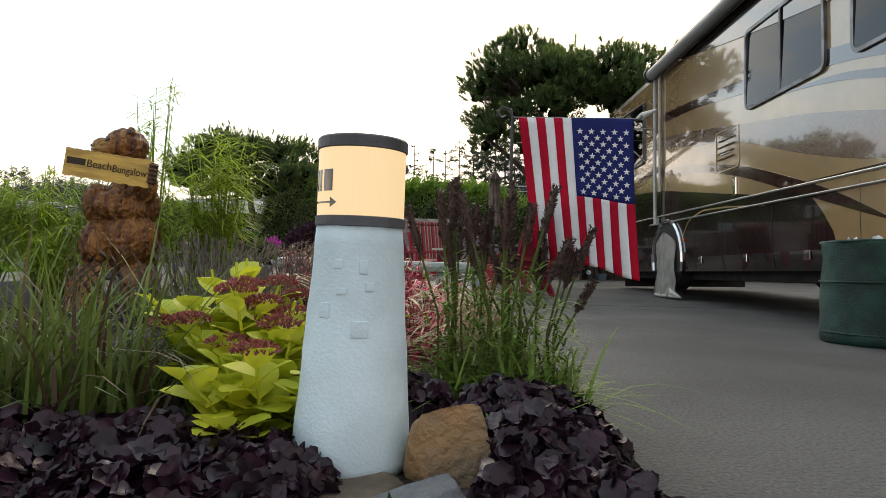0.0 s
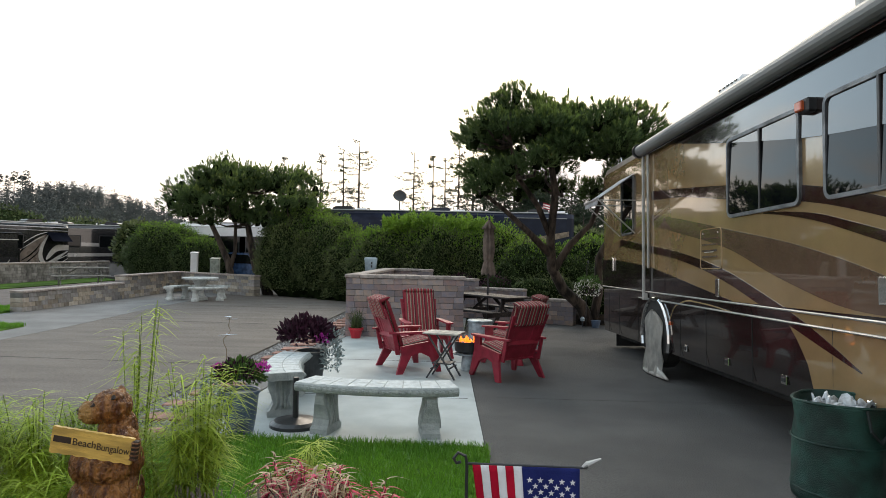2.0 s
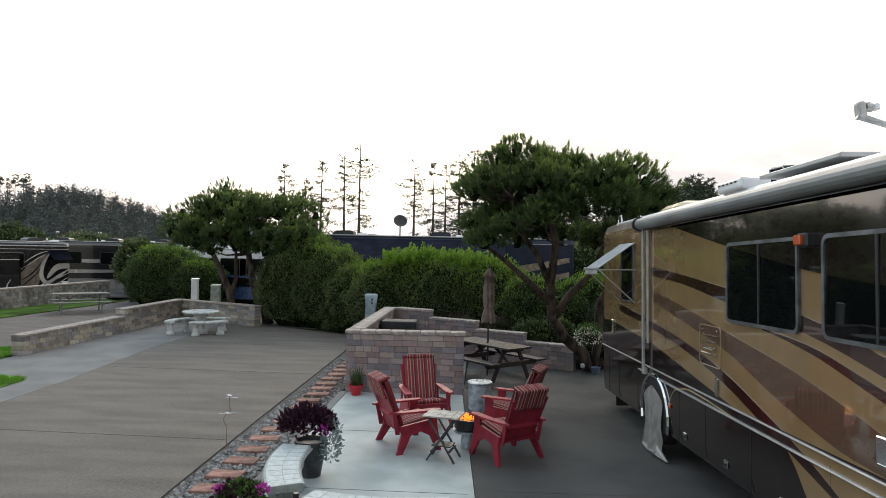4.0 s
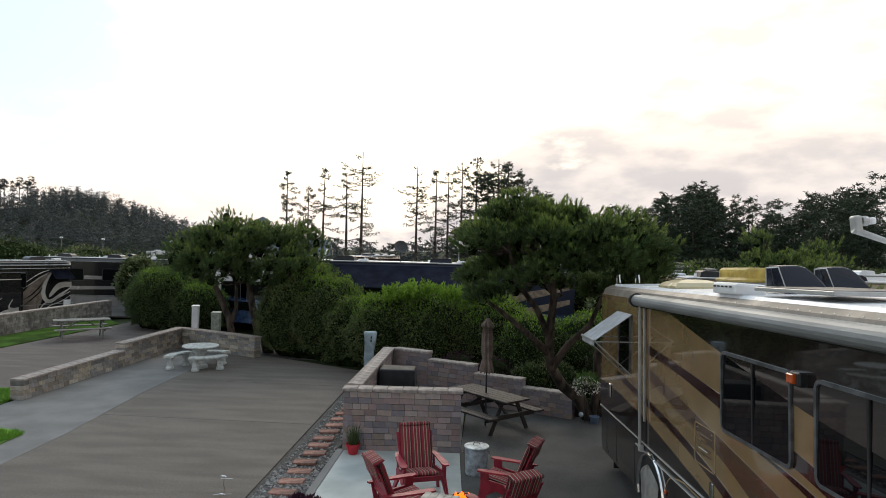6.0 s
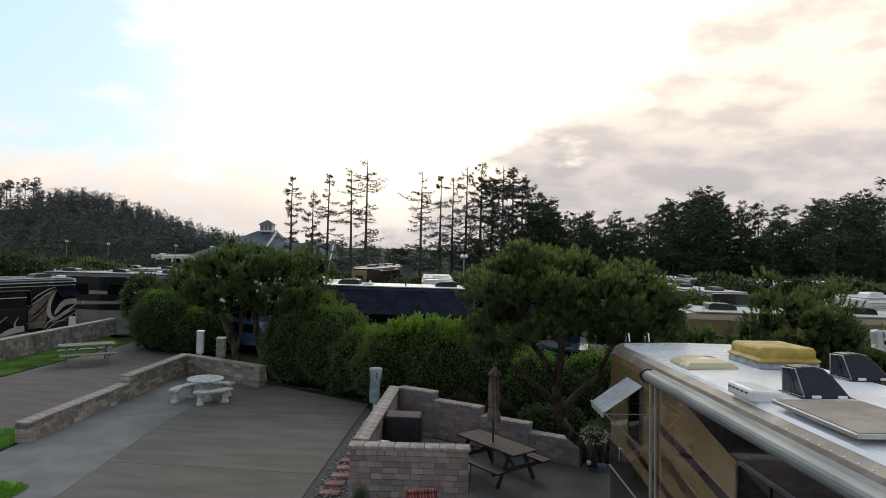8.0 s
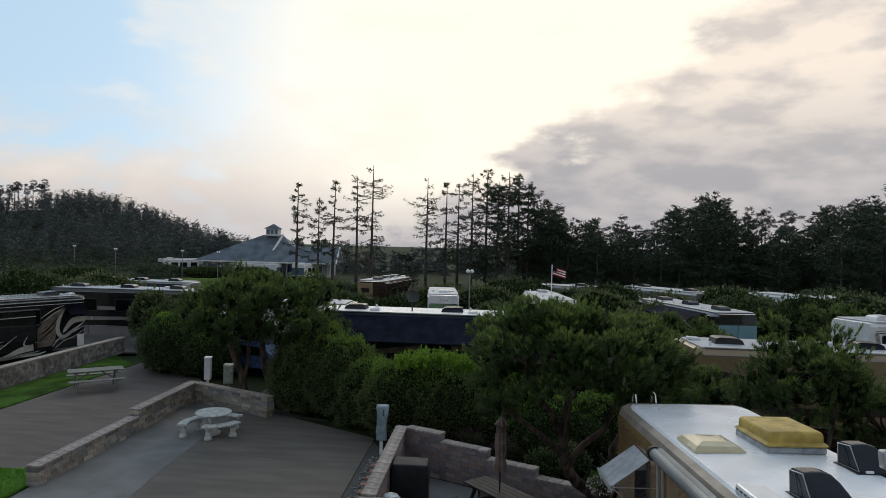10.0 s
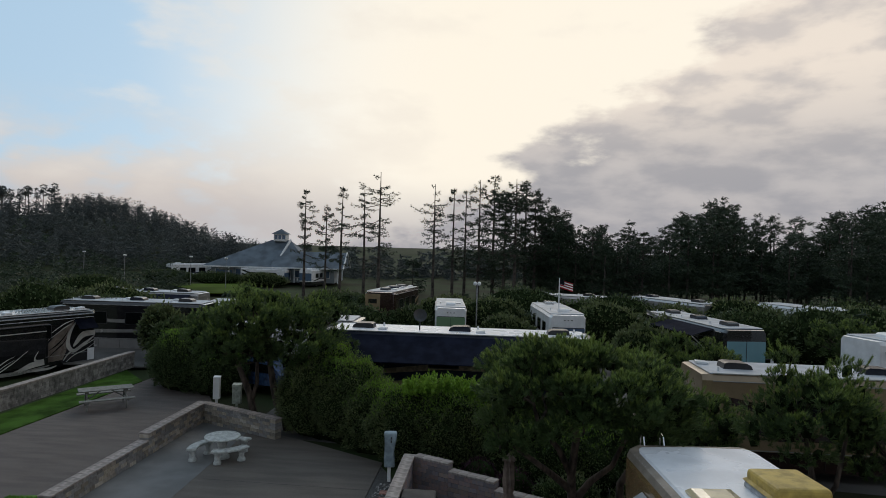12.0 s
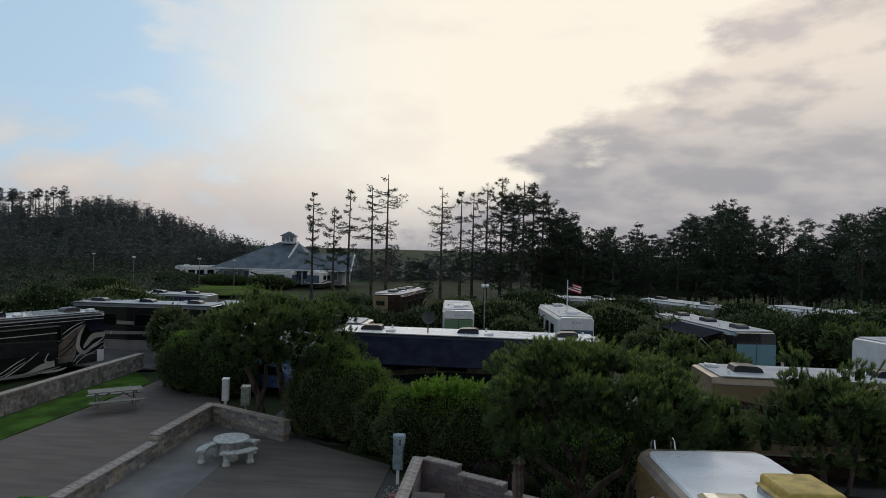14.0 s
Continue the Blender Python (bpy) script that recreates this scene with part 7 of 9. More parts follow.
def umbrella():
    ob = thing("umbrella", pose(0.72, 14.42, 0.0), "closed taupe patio umbrella through a picnic table", "umbrella")
    part("pole", tube(bmesh.new(), [(0, 0, 0.0), (0, 0, 2.48)], 0.02, 10), DARK, ob)
    bm = bmesh.new()
    n, rows = 32, []
    for z, r, d in ((2.46, 0.03, 0.0), (2.36, 0.085, 0.02), (2.30, 0.125, 0.03), (2.26, 0.13, 0.035), (2.25, 0.085, 0.03), (2.05, 0.10, 0.04), (1.80, 0.115, 0.045), (1.55, 0.095, 0.03), (1.52, 0.08, 0.02), (1.48, 0.10, 0.03), (1.28, 0.135, 0.055), (1.22, 0.12, 0.06)):
        rows.append([bm.verts.new(((r + d * math.cos(8 * a + z * 2)) * math.cos(a), (r + d * math.cos(8 * a + z * 2)) * math.sin(a), z + (0.03 * math.cos(8 * a) if z < 1.25 else 0))) for a in [2 * math.pi * i / n for i in range(n)]])
    for a, b in zip(rows, rows[1:]):
        for i in range(n):
            bm.faces.new((b[i], b[(i + 1) % n], a[(i + 1) % n], a[i]))
    bm.faces.new(rows[0])
    part("canopy", bm, TAUPE, ob, smooth=True)
    part("tie", lathe(bmesh.new(), [(0.095, 1.51), (0.10, 1.52), (0.10, 1.55), (0.095, 1.56)], 20), TAUPE, ob)
    part("finial", lathe(bmesh.new(), [(0.02, 2.45), (0.03, 2.48), (0.02, 2.52), (0.005, 2.53)], 12), DARK, ob)


umbrella()


def cast_leg(bm, x, y, rz):
    """A moulded bench leg with scrolled edges and flutes."""
    m = pose(x, y, 0, 0, 0, rz)
    half = [(0.155, 0.0), (0.155, 0.05), (0.125, 0.075), (0.10, 0.13), (0.115, 0.20), (0.145, 0.27), (0.15, 0.33), (0.125, 0.375)]
    pts = half + [(-p[0], p[1]) for p in half[::-1]]
    lo, hi = [], []
    for k, (px, pz) in enumerate(pts):
        t = 0.085 if pz < 0.06 else 0.062 + 0.02 * math.sin(pz * 14)
        lo.append(bm.verts.new(m @ Vector((px, -t, pz))))
        hi.append(bm.verts.new(m @ Vector((px, t, pz))))
    n = len(pts)
    for i in range(n):
        bm.faces.new((lo[i], hi[i], hi[(i + 1) % n], lo[(i + 1) % n]))
    for i in range(len(half) - 1):
        bm.faces.new((lo[i], lo[i + 1], lo[n - 2 - i], lo[n - 1 - i]))
        bm.faces.new((hi[i + 1], hi[i], hi[n - 1 - i], hi[n - 2 - i]))
    bmesh.ops.recalc_face_normals(bm, faces=bm.faces)
    return bm


def leg_flutes(x, y, rz):
    """The raised ribs on both faces of a cast leg, one mesh each."""
    m = pose(x, y, 0, 0, 0, rz)
    out = []
    for s in (-1, 1):
        for k in range(4):
            px = -0.075 + 0.05 * k
            pts = [m @ Vector((px * (0.8 if 0.1 < z < 0.2 else 1), s * (0.066 + 0.02 * math.sin(z * 14)), z)) for z in (0.08, 0.13, 0.19, 0.26, 0.33, 0.365)]
            out.append(tube(bmesh.new(), pts, 0.016, 6))
    return out


def curved_bench(centre, radius, a0, a1, label, z=0.012, width=0.36):
    """A cast bench that bends about a centre; angles in degrees."""
    mid = radians((a0 + a1) / 2)
    bx, by = centre[0] + radius * math.cos(mid), centre[1] + radius * math.sin(mid)
    ob = thing("garden_bench", pose(bx, by, z), label, "bench", "cast benches")
    cx, cy = centre[0] - bx, centre[1] - by
    n = 22
    bm = bmesh.new()
    prof = [(-0.5, 0.385), (-0.53, 0.40), (-0.545, 0.425), (-0.53, 0.45), (-0.5, 0.46), (0.5, 0.46), (0.53, 0.45), (0.545, 0.425), (0.53, 0.40), (0.5, 0.385)]
    rows = []
    for i in range(n + 1):
        a = radians(a0 + (a1 - a0) * i / n)
        k = 0.94 if i in (0, n) else 1.0
        rows.append([bm.verts.new((cx + (radius + p * width * k) * math.cos(a), cy + (radius + p * width * k) * math.sin(a), h)) for p, h in prof])
    for a, b in zip(rows, rows[1:]):
        for i in range(len(prof)):
            bm.faces.new((a[i], a[(i + 1) % len(prof)], b[(i + 1) % len(prof)], b[i]))
    bm.faces.new(rows[0])
    bm.faces.new(rows[-1][::-1])
    bmesh.ops.recalc_face_normals(bm, faces=bm.faces)
    seat = part("seat", bm, CAST, ob, "pale cast stone seat with moulded rim")
    m = 9
    for i in range(m):
        for q in (0, 1):
            a = radians(a0 + (a1 - a0) * (i + 0.03) / m)
            b = radians(a0 + (a1 - a0) * (i + 0.97) / m)
            r0, r1 = radius + width * (-0.46 + 0.47 * q), radius + width * (-0.01 + 0.47 * q)
            pts = [(cx + r * math.cos(t), cy + r * math.sin(t)) for r, t in ((r0, a), (r1, a), (r1, b), (r0, b))]
            part("top_tile", prism(bmesh.new(), pts, 0.459, 0.465), CASTTOP, seat)
    k = 26
    for i in range(k):
        for r in (radius - 0.545 * width, radius + 0.545 * width):
            a = radians(a0 + (a1 - a0) * (i + 0.5) / k)
            bm = bmesh.new()
            bmesh.ops.create_icosphere(bm, subdivisions=1, radius=1.0, matrix=pose(cx + r * math.cos(a), cy + r * math.sin(a), 0.425, 0, 0, math.degrees(a)) @ Matrix.Diagonal((0.010, 0.022, 0.020, 1)))
            part("rim_boss", bm, CAST, seat)
    for f in (0.16, 0.84):
        a = radians(a0 + (a1 - a0) * f)
        at = (cx + radius * math.cos(a), cy + radius * math.sin(a), math.degrees(a))
        leg = part("leg", cast_leg(bmesh.new(), *at), CAST, ob, "scrolled cast stone leg")
        for bm in leg_flutes(*at):
            part("flute", bm, CAST, leg, smooth=True)
    return ob


curved_bench((-0.42, 8.05), 2.38, 251.5, 286, "curved pale cast stone bench on patio edge")
curved_bench((0.75, 7.15), 2.45, 176, 207, "curved pale cast stone bench beside flower pots")


def umbrella_base():
    ob = thing("parasol_stand", pose(-1.28, 5.86, 0.012), "black umbrella base with empty tube", "parasol stand")
    part("plate", lathe(bmesh.new(), [(0.24, 0.0), (0.24, 0.03), (0.20, 0.055), (0.06, 0.075), (0.03, 0.08)], 28), DARK, ob)
    part("tube", tube(bmesh.new(), [(0, 0, 0.07), (0, 0, 0.46)], 0.028, 12), DARK, ob)
    part("knob", cyl(bmesh.new(), 0.018, 0.018, 0.05, (0.03, 0, 0.4), (0, 90, 0), 10), DARK, ob)


umbrella_base()

CEMENT = M("white_cement", (0.52, 0.54, 0.52), 0.8, 0, 0.12, 9, 0.3, 60)


def round_table():
    ob = thing("round_table", pose(-8.44, 19.9, 0.004), "round pale cement garden table on paving", "table")
    part("top", lathe(bmesh.new(), [(0.50, 0.66), (0.56, 0.68), (0.57, 0.71), (0.55, 0.73), (0.3, 0.735)], 36), CEMENT, ob)
    part("pedestal", lathe(bmesh.new(), [(0.24, 0.0), (0.24, 0.08), (0.15, 0.14), (0.12, 0.3), (0.17, 0.5), (0.24, 0.62), (0.26, 0.665)], 20), CEMENT, ob)


round_table()


def small_bench(m):
    ob = thing("cement_bench", m, "short curved pale cement bench at a round table", "bench", "cement benches")
    n, rows = 10, []
    bm = bmesh.new()
    for i in range(n + 1):
        a = radians(-32 + 64 * i / n)
        rows.append([bm.verts.new((r * math.sin(a), -r * math.cos(a) + 1.0, z)) for r, z in ((0.85, 0.38), (1.15, 0.38), (1.16, 0.42), (1.14, 0.45), (0.86, 0.45), (0.84, 0.42))])
    for a, b in zip(rows, rows[1:]):
        for i in range(6):
            bm.faces.new((a[i], a[(i + 1) % 6], b[(i + 1) % 6], b[i]))
    bm.faces.new(rows[0])
    bm.faces.new(rows[-1][::-1])
    bmesh.ops.recalc_face_normals(bm, faces=bm.faces)
    part("seat", bm, CEMENT, ob)
    for s in (-1, 1):
        part("leg", lathe(bmesh.new(), [(0.13, 0), (0.13, 0.06), (0.09, 0.12), (0.09, 0.26), (0.13, 0.34), (0.13, 0.385)], 8, (s * 0.38, 0.085, 0)), CEMENT, ob)
    return ob


small_bench(pose(-7.98, 19.48, 0.004, 0, 0, 38))
small_bench(pose(-9.23, 19.85, 0.004, 0, 0, -102))
small_bench(pose(-8.38, 20.62, 0.004, 0, 0, 193))


def grill():
    ob = thing("covered_grill", pose(-1.40, 15.0, 0.008, 0, 0, 0), "barbecue grill under a black cover in the block enclosure", "grill")
    bm = B((0.86, 0.62, 1.12), (0, 0, 0.58), (0, 0, 0), 0.05, 3)
    bmesh.ops.subdivide_edges(bm, edges=bm.edges, cuts=2)
    for v in bm.verts:
        k = 1 + 0.05 * (1 - v.co.z)
        v.co.x, v.co.y = v.co.x * k + 0.01 * math.sin(v.co.z * 9 + v.co.y * 8), v.co.y * k + 0.012 * math.sin(v.co.x * 13 + v.co.z * 4)
    part("cover", bm, COVERBLK, ob, smooth=True)
    ob = thing("kettle", pose(-1.62, 13.35, 0.008), "small grey kettle barbecue beside a block wall", "grill")
    part("bowl", lathe(bmesh.new(), [(0.04, 0.55), (0.15, 0.60), (0.21, 0.70), (0.22, 0.80)], 24), GALV, ob)
    part("lid", lathe(bmesh.new(), [(0.225, 0.80), (0.21, 0.88), (0.15, 0.95), (0.05, 0.985), (0.02, 0.99)], 24), GALV, ob)
    for k in range(3):
        a = 2.1 * k
        part("leg", tube(bmesh.new(), [(0.10 * math.cos(a), 0.10 * math.sin(a), 0.62), (0.20 * math.cos(a), 0.20 * math.sin(a), 0.0)], 0.012, 6), ALU, ob)


grill()


def pedestal(x, y, h, mat, label, w=0.22):
    ob = thing("utility_pedestal", pose(x, y, float(max(ground_z(x, y), -0.02)), 0, 0, 8), label, "utility post", "utility posts")
    part("post", B((0.10, 0.08, h * 0.5), (0, 0, h * 0.25), (0, 0, 0), 0.01), mat, ob)
    bx = part("box", B((w, w * 0.8, h * 0.6), (0, 0, h * 0.7), (0, 0, 0), 0.02, 2), mat, ob)
    part("lid", B((w + 0.03, w * 0.8 + 0.03, 0.05), (0, 0, h), (8, 0, 0), 0.012), mat, ob)
    return ob


pedestal(-11.0, 25.1, 1.50, WHITEP, "white utility post behind a low wall", 0.26)
pedestal(-10.05, 24.9, 1.28, M("pale_green_enamel", (0.36, 0.40, 0.34), 0.5), "pale green utility box behind a low wall", 0.34)


def covered_post():
    ob = thing("covered_post", pose(-2.72, 18.7, 0.0, 0, 0, 6), "utility post under a grey blue cloth cover", "utility post")
    part("post", B((0.10, 0.09, 0.7), (0, 0, 0.35), (0, 0, 0), 0.01), WHITEP, ob)
    bm = B((0.34, 0.22, 1.05), (0, 0, 0.98), (0, 0, 0), 0.04, 2)
    bmesh.ops.subdivide_edges(bm, edges=bm.edges, cuts=3)
    for v in bm.verts:
        k = 0.9 + 0.12 * math.sin(v.co.z * 5.5) + (0.12 if v.co.z > 1.35 else 0)
        v.co.x = v.co.x * k + 0.03 * math.sin(v.co.z * 6)
        v.co.y = v.co.y * k + 0.012 * math.sin(v.co.z * 9 + v.co.x * 12)
    cv = part("cover", bm, COVERBLUE, ob, smooth=True)
    for i in range(2):
        part("number_bar", B((0.045, 0.006, 0.07), (0.05, -0.118 - 0.002 * i, 1.34 - 0.1 * i), (0, 0, 0), 0.001), DARK, cv)


covered_post()


def leaf_bag():
    ob = thing("garden_bag", pose(3.02, 4.55, 0.002, 0, 0, 20) @ Matrix.Diagonal((0.95, 0.95, 0.96, 1)), "green pop-up garden waste bag on dark paving", "bag")
    bm = bmesh.new()
    n, rows = 36, []
    prof = [(0.285, 0.0), (0.31, 0.01), (0.315, 0.06), (0.305, 0.16), (0.30, 0.28), (0.307, 0.40), (0.302, 0.48), (0.305, 0.60), (0.312, 0.70), (0.316, 0.735), (0.308, 0.735), (0.295, 0.66), (0.28, 0.62)]
    for r, z in prof:
        rows.append([bm.verts.new(((r + 0.012 * math.sin(5 * a + 9 * z) + 0.007 * math.sin(11 * a - 20 * z)) * math.cos(a), (r + 0.012 * math.sin(5 * a + 9 * z) + 0.006 * math.sin(9 * a + 26 * z)) * math.sin(a), max(0.0, z + 0.012 * math.sin(2 * a) * z))) for a in [2 * math.pi * i / n for i in range(n)]])
    for a, b in zip(rows, rows[1:]):
        for i in range(n):
            bm.faces.new((a[i], a[(i + 1) % n], b[(i + 1) % n], b[i]))
    bm.faces.new(rows[0][::-1])
    bm.faces.new(rows[-1])
    part("body", bm, GREENBAG, ob, smooth=True)
    for z in (0.08, 0.44, 0.725):
        part("hoop", tube(bmesh.new(), [(0.316 * math.cos(a), 0.316 * math.sin(a), z + 0.012 * math.sin(2 * a) * z) for a in np.linspace(0, 2 * math.pi, 40)], 0.008, 6), GREENBAG, ob)
    part("strap", tube(bmesh.new(), [(-0.10, -0.31, 0.72), (-0.09, -0.335, 0.58), (0.0, -0.34, 0.50), (0.09, -0.335, 0.58), (0.10, -0.31, 0.72)], 0.012, 6), M("black_webbing", (0.02, 0.03, 0.03), 0.8), ob)
    rnd = random.Random(8)
    bm = bmesh.new()
    for i in range(34):
        a, r = rnd.uniform(0, 6.28), 0.22 * rnd.random() ** 0.5
        bmesh.ops.create_icosphere(bm, subdivisions=1, radius=1.0, matrix=pose(r * math.cos(a), r * math.sin(a), 0.655 + rnd.uniform(0, 0.05), 40 * i, 70 * i, 0) @ Matrix.Diagonal((rnd.uniform(0.05, 0.1), rnd.uniform(0.03, 0.06), 0.015, 1)))
    part("crumpled_sheet", bm, M("clear_plastic", (0.55, 0.58, 0.60), 0.15, 0, 0.2, 14, 0.2, 50), ob, "crumpled clear plastic")["kind"] = "stuff"


leaf_bag()


def red_pot():
    ob = thing("flower_pot", pose(-1.86, 12.0, 0.012), "small red pot with grassy plant beside block wall", "flower pot", "flower pots")
    part("pot", lathe(bmesh.new(), [(0.085, 0), (0.13, 0.16), (0.145, 0.165), (0.145, 0.20), (0.13, 0.20), (0.12, 0.17), (0.02, 0.165)], 24), REDPOT, ob)
    n = 70
    p = np.stack([RNG.normal(0, 0.045, n), RNG.normal(0, 0.045, n), np.full(n, 0.17)], 1)
    d = unit(np.stack([RNG.normal(0, 0.3, n), RNG.normal(0, 0.3, n), np.ones(n)], 1))
    part_np("plant", *needles(p, d, 3, RNG.uniform(0.18, 0.40, n), 0.010, 0.25), SHRUBMAT, ob)


red_pot()
PINKFLOWER = leaf_mat("pink_flowers", (0.62, 0.06, 0.45), (0.50, 0.04, 0.36), thin=0.3, rnd=0.2)
COLEUS = leaf_mat("dark_purple_leaves", (0.050, 0.015, 0.030), (0.030, 0.010, 0.020), thin=0.15)
SILVERLEAF = leaf_mat("silver_leaves", (0.34, 0.40, 0.40), (0.25, 0.31, 0.31), thin=0.2)
GREENLEAF = leaf_mat("pot_green_leaves", (0.075, 0.15, 0.035), (0.05, 0.10, 0.025), thin=0.3)
WHITEFLOWER = leaf_mat("white_flowers", (0.72, 0.72, 0.68), (0.62, 0.62, 0.58), thin=0.2, rnd=0.15)


def spray_at(at, radii, n, size, mat, name, ob, zmin=-0.3, fill=0.5, up=0.5):
    p, d = blob_points(n, at, radii, RNG.uniform(0, 9), 0.2, 1.6, zmin, fill)
    return part_np(name, *leaves(p, unit(d + RNG.normal(0, 0.45, d.shape) + [0, 0, up]), size, size * 0.6), mat, ob)


def blue_pot():
    ob = thing("flower_pot", pose(-1.70, 5.55, 0.012) @ Matrix.Diagonal((0.86, 0.86, 0.88, 1)), "slate blue pot of trailing flowers on patio edge", "flower pot", "flower pots")
    part("pot", lathe(bmesh.new(), [(0.135, 0), (0.165, 0.2), (0.185, 0.41), (0.20, 0.42), (0.20, 0.45), (0.18, 0.45), (0.165, 0.41), (0.02, 0.40)], 28), BLUEPOT, ob)
    spray_at((0, 0, 0.58), (0.25, 0.23, 0.17), 800, 0.055, GREENLEAF, "green_leaves", ob)
    spray_at((-0.05, 0, 0.60), (0.23, 0.21, 0.15), 420, 0.06, COLEUS, "purple_leaves", ob)
    spray_at((-0.21, -0.02, 0.66), (0.08, 0.07, 0.045), 80, 0.04, PINKFLOWER, "blossom", ob)
    spray_at((0.23, 0.0, 0.66), (0.08, 0.07, 0.07), 80, 0.04, PINKFLOWER, "blossom", ob)
    spray_at((-0.30, -0.05, 0.42), (0.10, 0.10, 0.20), 320, 0.05, SILVERLEAF, "silver_trail", ob, -0.9)
    n = 5
    for i in range(n):
        a = -3.3 + 1.1 * i / n
        bm = tube(bmesh.new(), [(0.17 * math.cos(a), 0.17 * math.sin(a), 0.41), (0.23 * math.cos(a), 0.23 * math.sin(a), 0.36), (0.215 * math.cos(a), 0.215 * math.sin(a), 0.05 + 0.14 * (i % 3))], 0.004, 4)
        part("trailing_stem", bm, GREENLEAF, ob)
    P = np.concatenate([np.stack([np.full(26, 0.222 * math.cos(a)), np.full(26, 0.222 * math.sin(a)), RNG.uniform(0.05 + 0.14 * (i % 3), 0.40, 26)], 1) for i, a in enumerate([-3.3 + 1.1 * i / n for i in range(n)])])
    part_np("trailing_leaves", *leaves(P, unit(RNG.normal(0, 1, P.shape)), 0.035, 0.026), SILVERLEAF, ob)
    ob = thing("flower_pot", pose(-1.60, 7.62, 0.012), "grey pot of dark purple leaves and pink flowers", "flower pot", "flower pots")
    part("pot", lathe(bmesh.new(), [(0.13, 0), (0.17, 0.25), (0.19, 0.40), (0.20, 0.41), (0.20, 0.44), (0.17, 0.44), (0.16, 0.40), (0.02, 0.39)], 28), GREYMETAL, ob)
    spray_at((-0.05, 0, 0.62), (0.33, 0.28, 0.22), 1300, 0.075, COLEUS, "purple_leaves", ob)
    spray_at((0.27, -0.05, 0.42), (0.13, 0.13, 0.30), 420, 0.05, SILVERLEAF, "silver_trail", ob, -0.9)
    spray_at((0.18, -0.18, 0.58), (0.09, 0.06, 0.10), 70, 0.04, PINKFLOWER, "blossom", ob)


blue_pot()


def hanging_basket():
    ob = thing("flower_basket", pose(3.06, 14.75, 0.0), "basket of white flowers hanging from an iron hook", "hanging basket")
    part("hook", tube(bmesh.new(), [(0.0, 0.25, 0.0), (0.0, 0.25, 1.45), (0, 0.20, 1.56), (0, 0.08, 1.58), (0, 0.0, 1.50)], 0.011, 7), DARK, ob)
    part("basket", lathe(bmesh.new(), [(0.06, 0.80), (0.15, 0.86), (0.19, 0.98), (0.02, 0.98)], 20), WOODDARK, ob)
    for k in range(3):
        part("wire", tube(bmesh.new(), [(0.18 * math.cos(2.1 * k), 0.18 * math.sin(2.1 * k), 0.98), (0, 0, 1.50)], 0.003, 4), DARK, ob)
    spray_at((0, 0, 1.02), (0.30, 0.28, 0.24), 700, 0.05, GREENLEAF, "leaves", ob, -0.7)
    spray_at((-0.02, -0.05, 0.92), (0.29, 0.27, 0.22), 330, 0.045, WHITEFLOWER, "blossom", ob, -0.8, 0.15)
    ob = thing("flower_pot", pose(3.28, 14.95, 0.0), "small blue pot on dark paving", "flower pot", "flower pots")
    part("pot", lathe(bmesh.new(), [(0.08, 0), (0.11, 0.16), (0.12, 0.17), (0.10, 0.17), (0.02, 0.15)], 20), BLUEPOT, ob)
    ob = thing("garden_light", pose(2.98, 15.0, 0.0), "small grey path light beside wall end", "light", "path lights")
    part("stake", tube(bmesh.new(), [(0, 0, 0), (0, 0, 0.16)], 0.012, 6), GREYMETAL, ob)
    part("head", lathe(bmesh.new(), [(0.05, 0.15), (0.06, 0.2), (0.03, 0.24), (0.01, 0.245)], 14), GALV, ob)


hanging_basket()


def wind_spinner():
    ob = thing("wind_spinner", pose(-3.05, 8.6, -0.02), "thin wire garden stake with silver birds", "garden ornament")
    part("stake", tube(bmesh.new(), [(0, 0, 0), (0, 0, 0.30), (-0.04, 0, 0.37), (-0.05, 0, 0.44), (0.02, 0, 0.50), (0.05, 0, 0.56), (0.02, 0, 0.62), (0.03, 0, 0.68), (0.03, 0, 0.74)], 0.005, 6), M("rusty_wire", (0.22, 0.16, 0.10), 0.6, 0.5), ob)
    part("crossbar", tube(bmesh.new(), [(-0.12, 0, 0.485), (0.14, 0, 0.505)], 0.006, 6), CHROME, ob)
    part("crossbar", tube(bmesh.new(), [(-0.02, 0, 0.715), (0.15, 0, 0.72)], 0.006, 6), CHROME, ob)
    for x, z in ((0.03, 0.745), (0.02, 0.495)):
        bm = bmesh.new()
        bmesh.ops.create_icosphere(bm, subdivisions=2, radius=1, matrix=pose(x, 0, z) @ Matrix.Diagonal((0.035, 0.014, 0.016, 1)))
        bmesh.ops.create_cone(bm, cap_ends=True, segments=8, radius1=0.012, radius2=0.001, depth=0.05, matrix=pose(x - 0.04, 0, z + 0.005, 0, -90, 0))
        part("bird", bm, CHROME, ob)


wind_spinner()


def paver_path():
    ob = thing("stepping_path", pose(-2.62, 5.0, -0.02), "red concrete stepping pavers in river gravel", "path", "", "structure")
    me = None
    rnd = random.Random(5)
    y = 0.45
    k = 0
    while y < 13.2:
        if me is None:
            bm = B((0.42, 0.24, 0.05), (0, 0, 0), (0, 0, 0), 0.008)
            me = bpy.data.meshes.new("paver")
            bm.to_mesh(me)
            bm.free()
            me.materials.append(PAVER)
        o = bpy.data.objects.new("paver", me)
        scene.collection.objects.link(o)
        o.parent = ob
        o.location = (rnd.uniform(-0.03, 0.03), y, 0.03)
        o.rotation_euler = (0, 0, rnd.uniform(-0.06, 0.06))
        y += 0.50 + rnd.uniform(-0.04, 0.04)
        k += 1


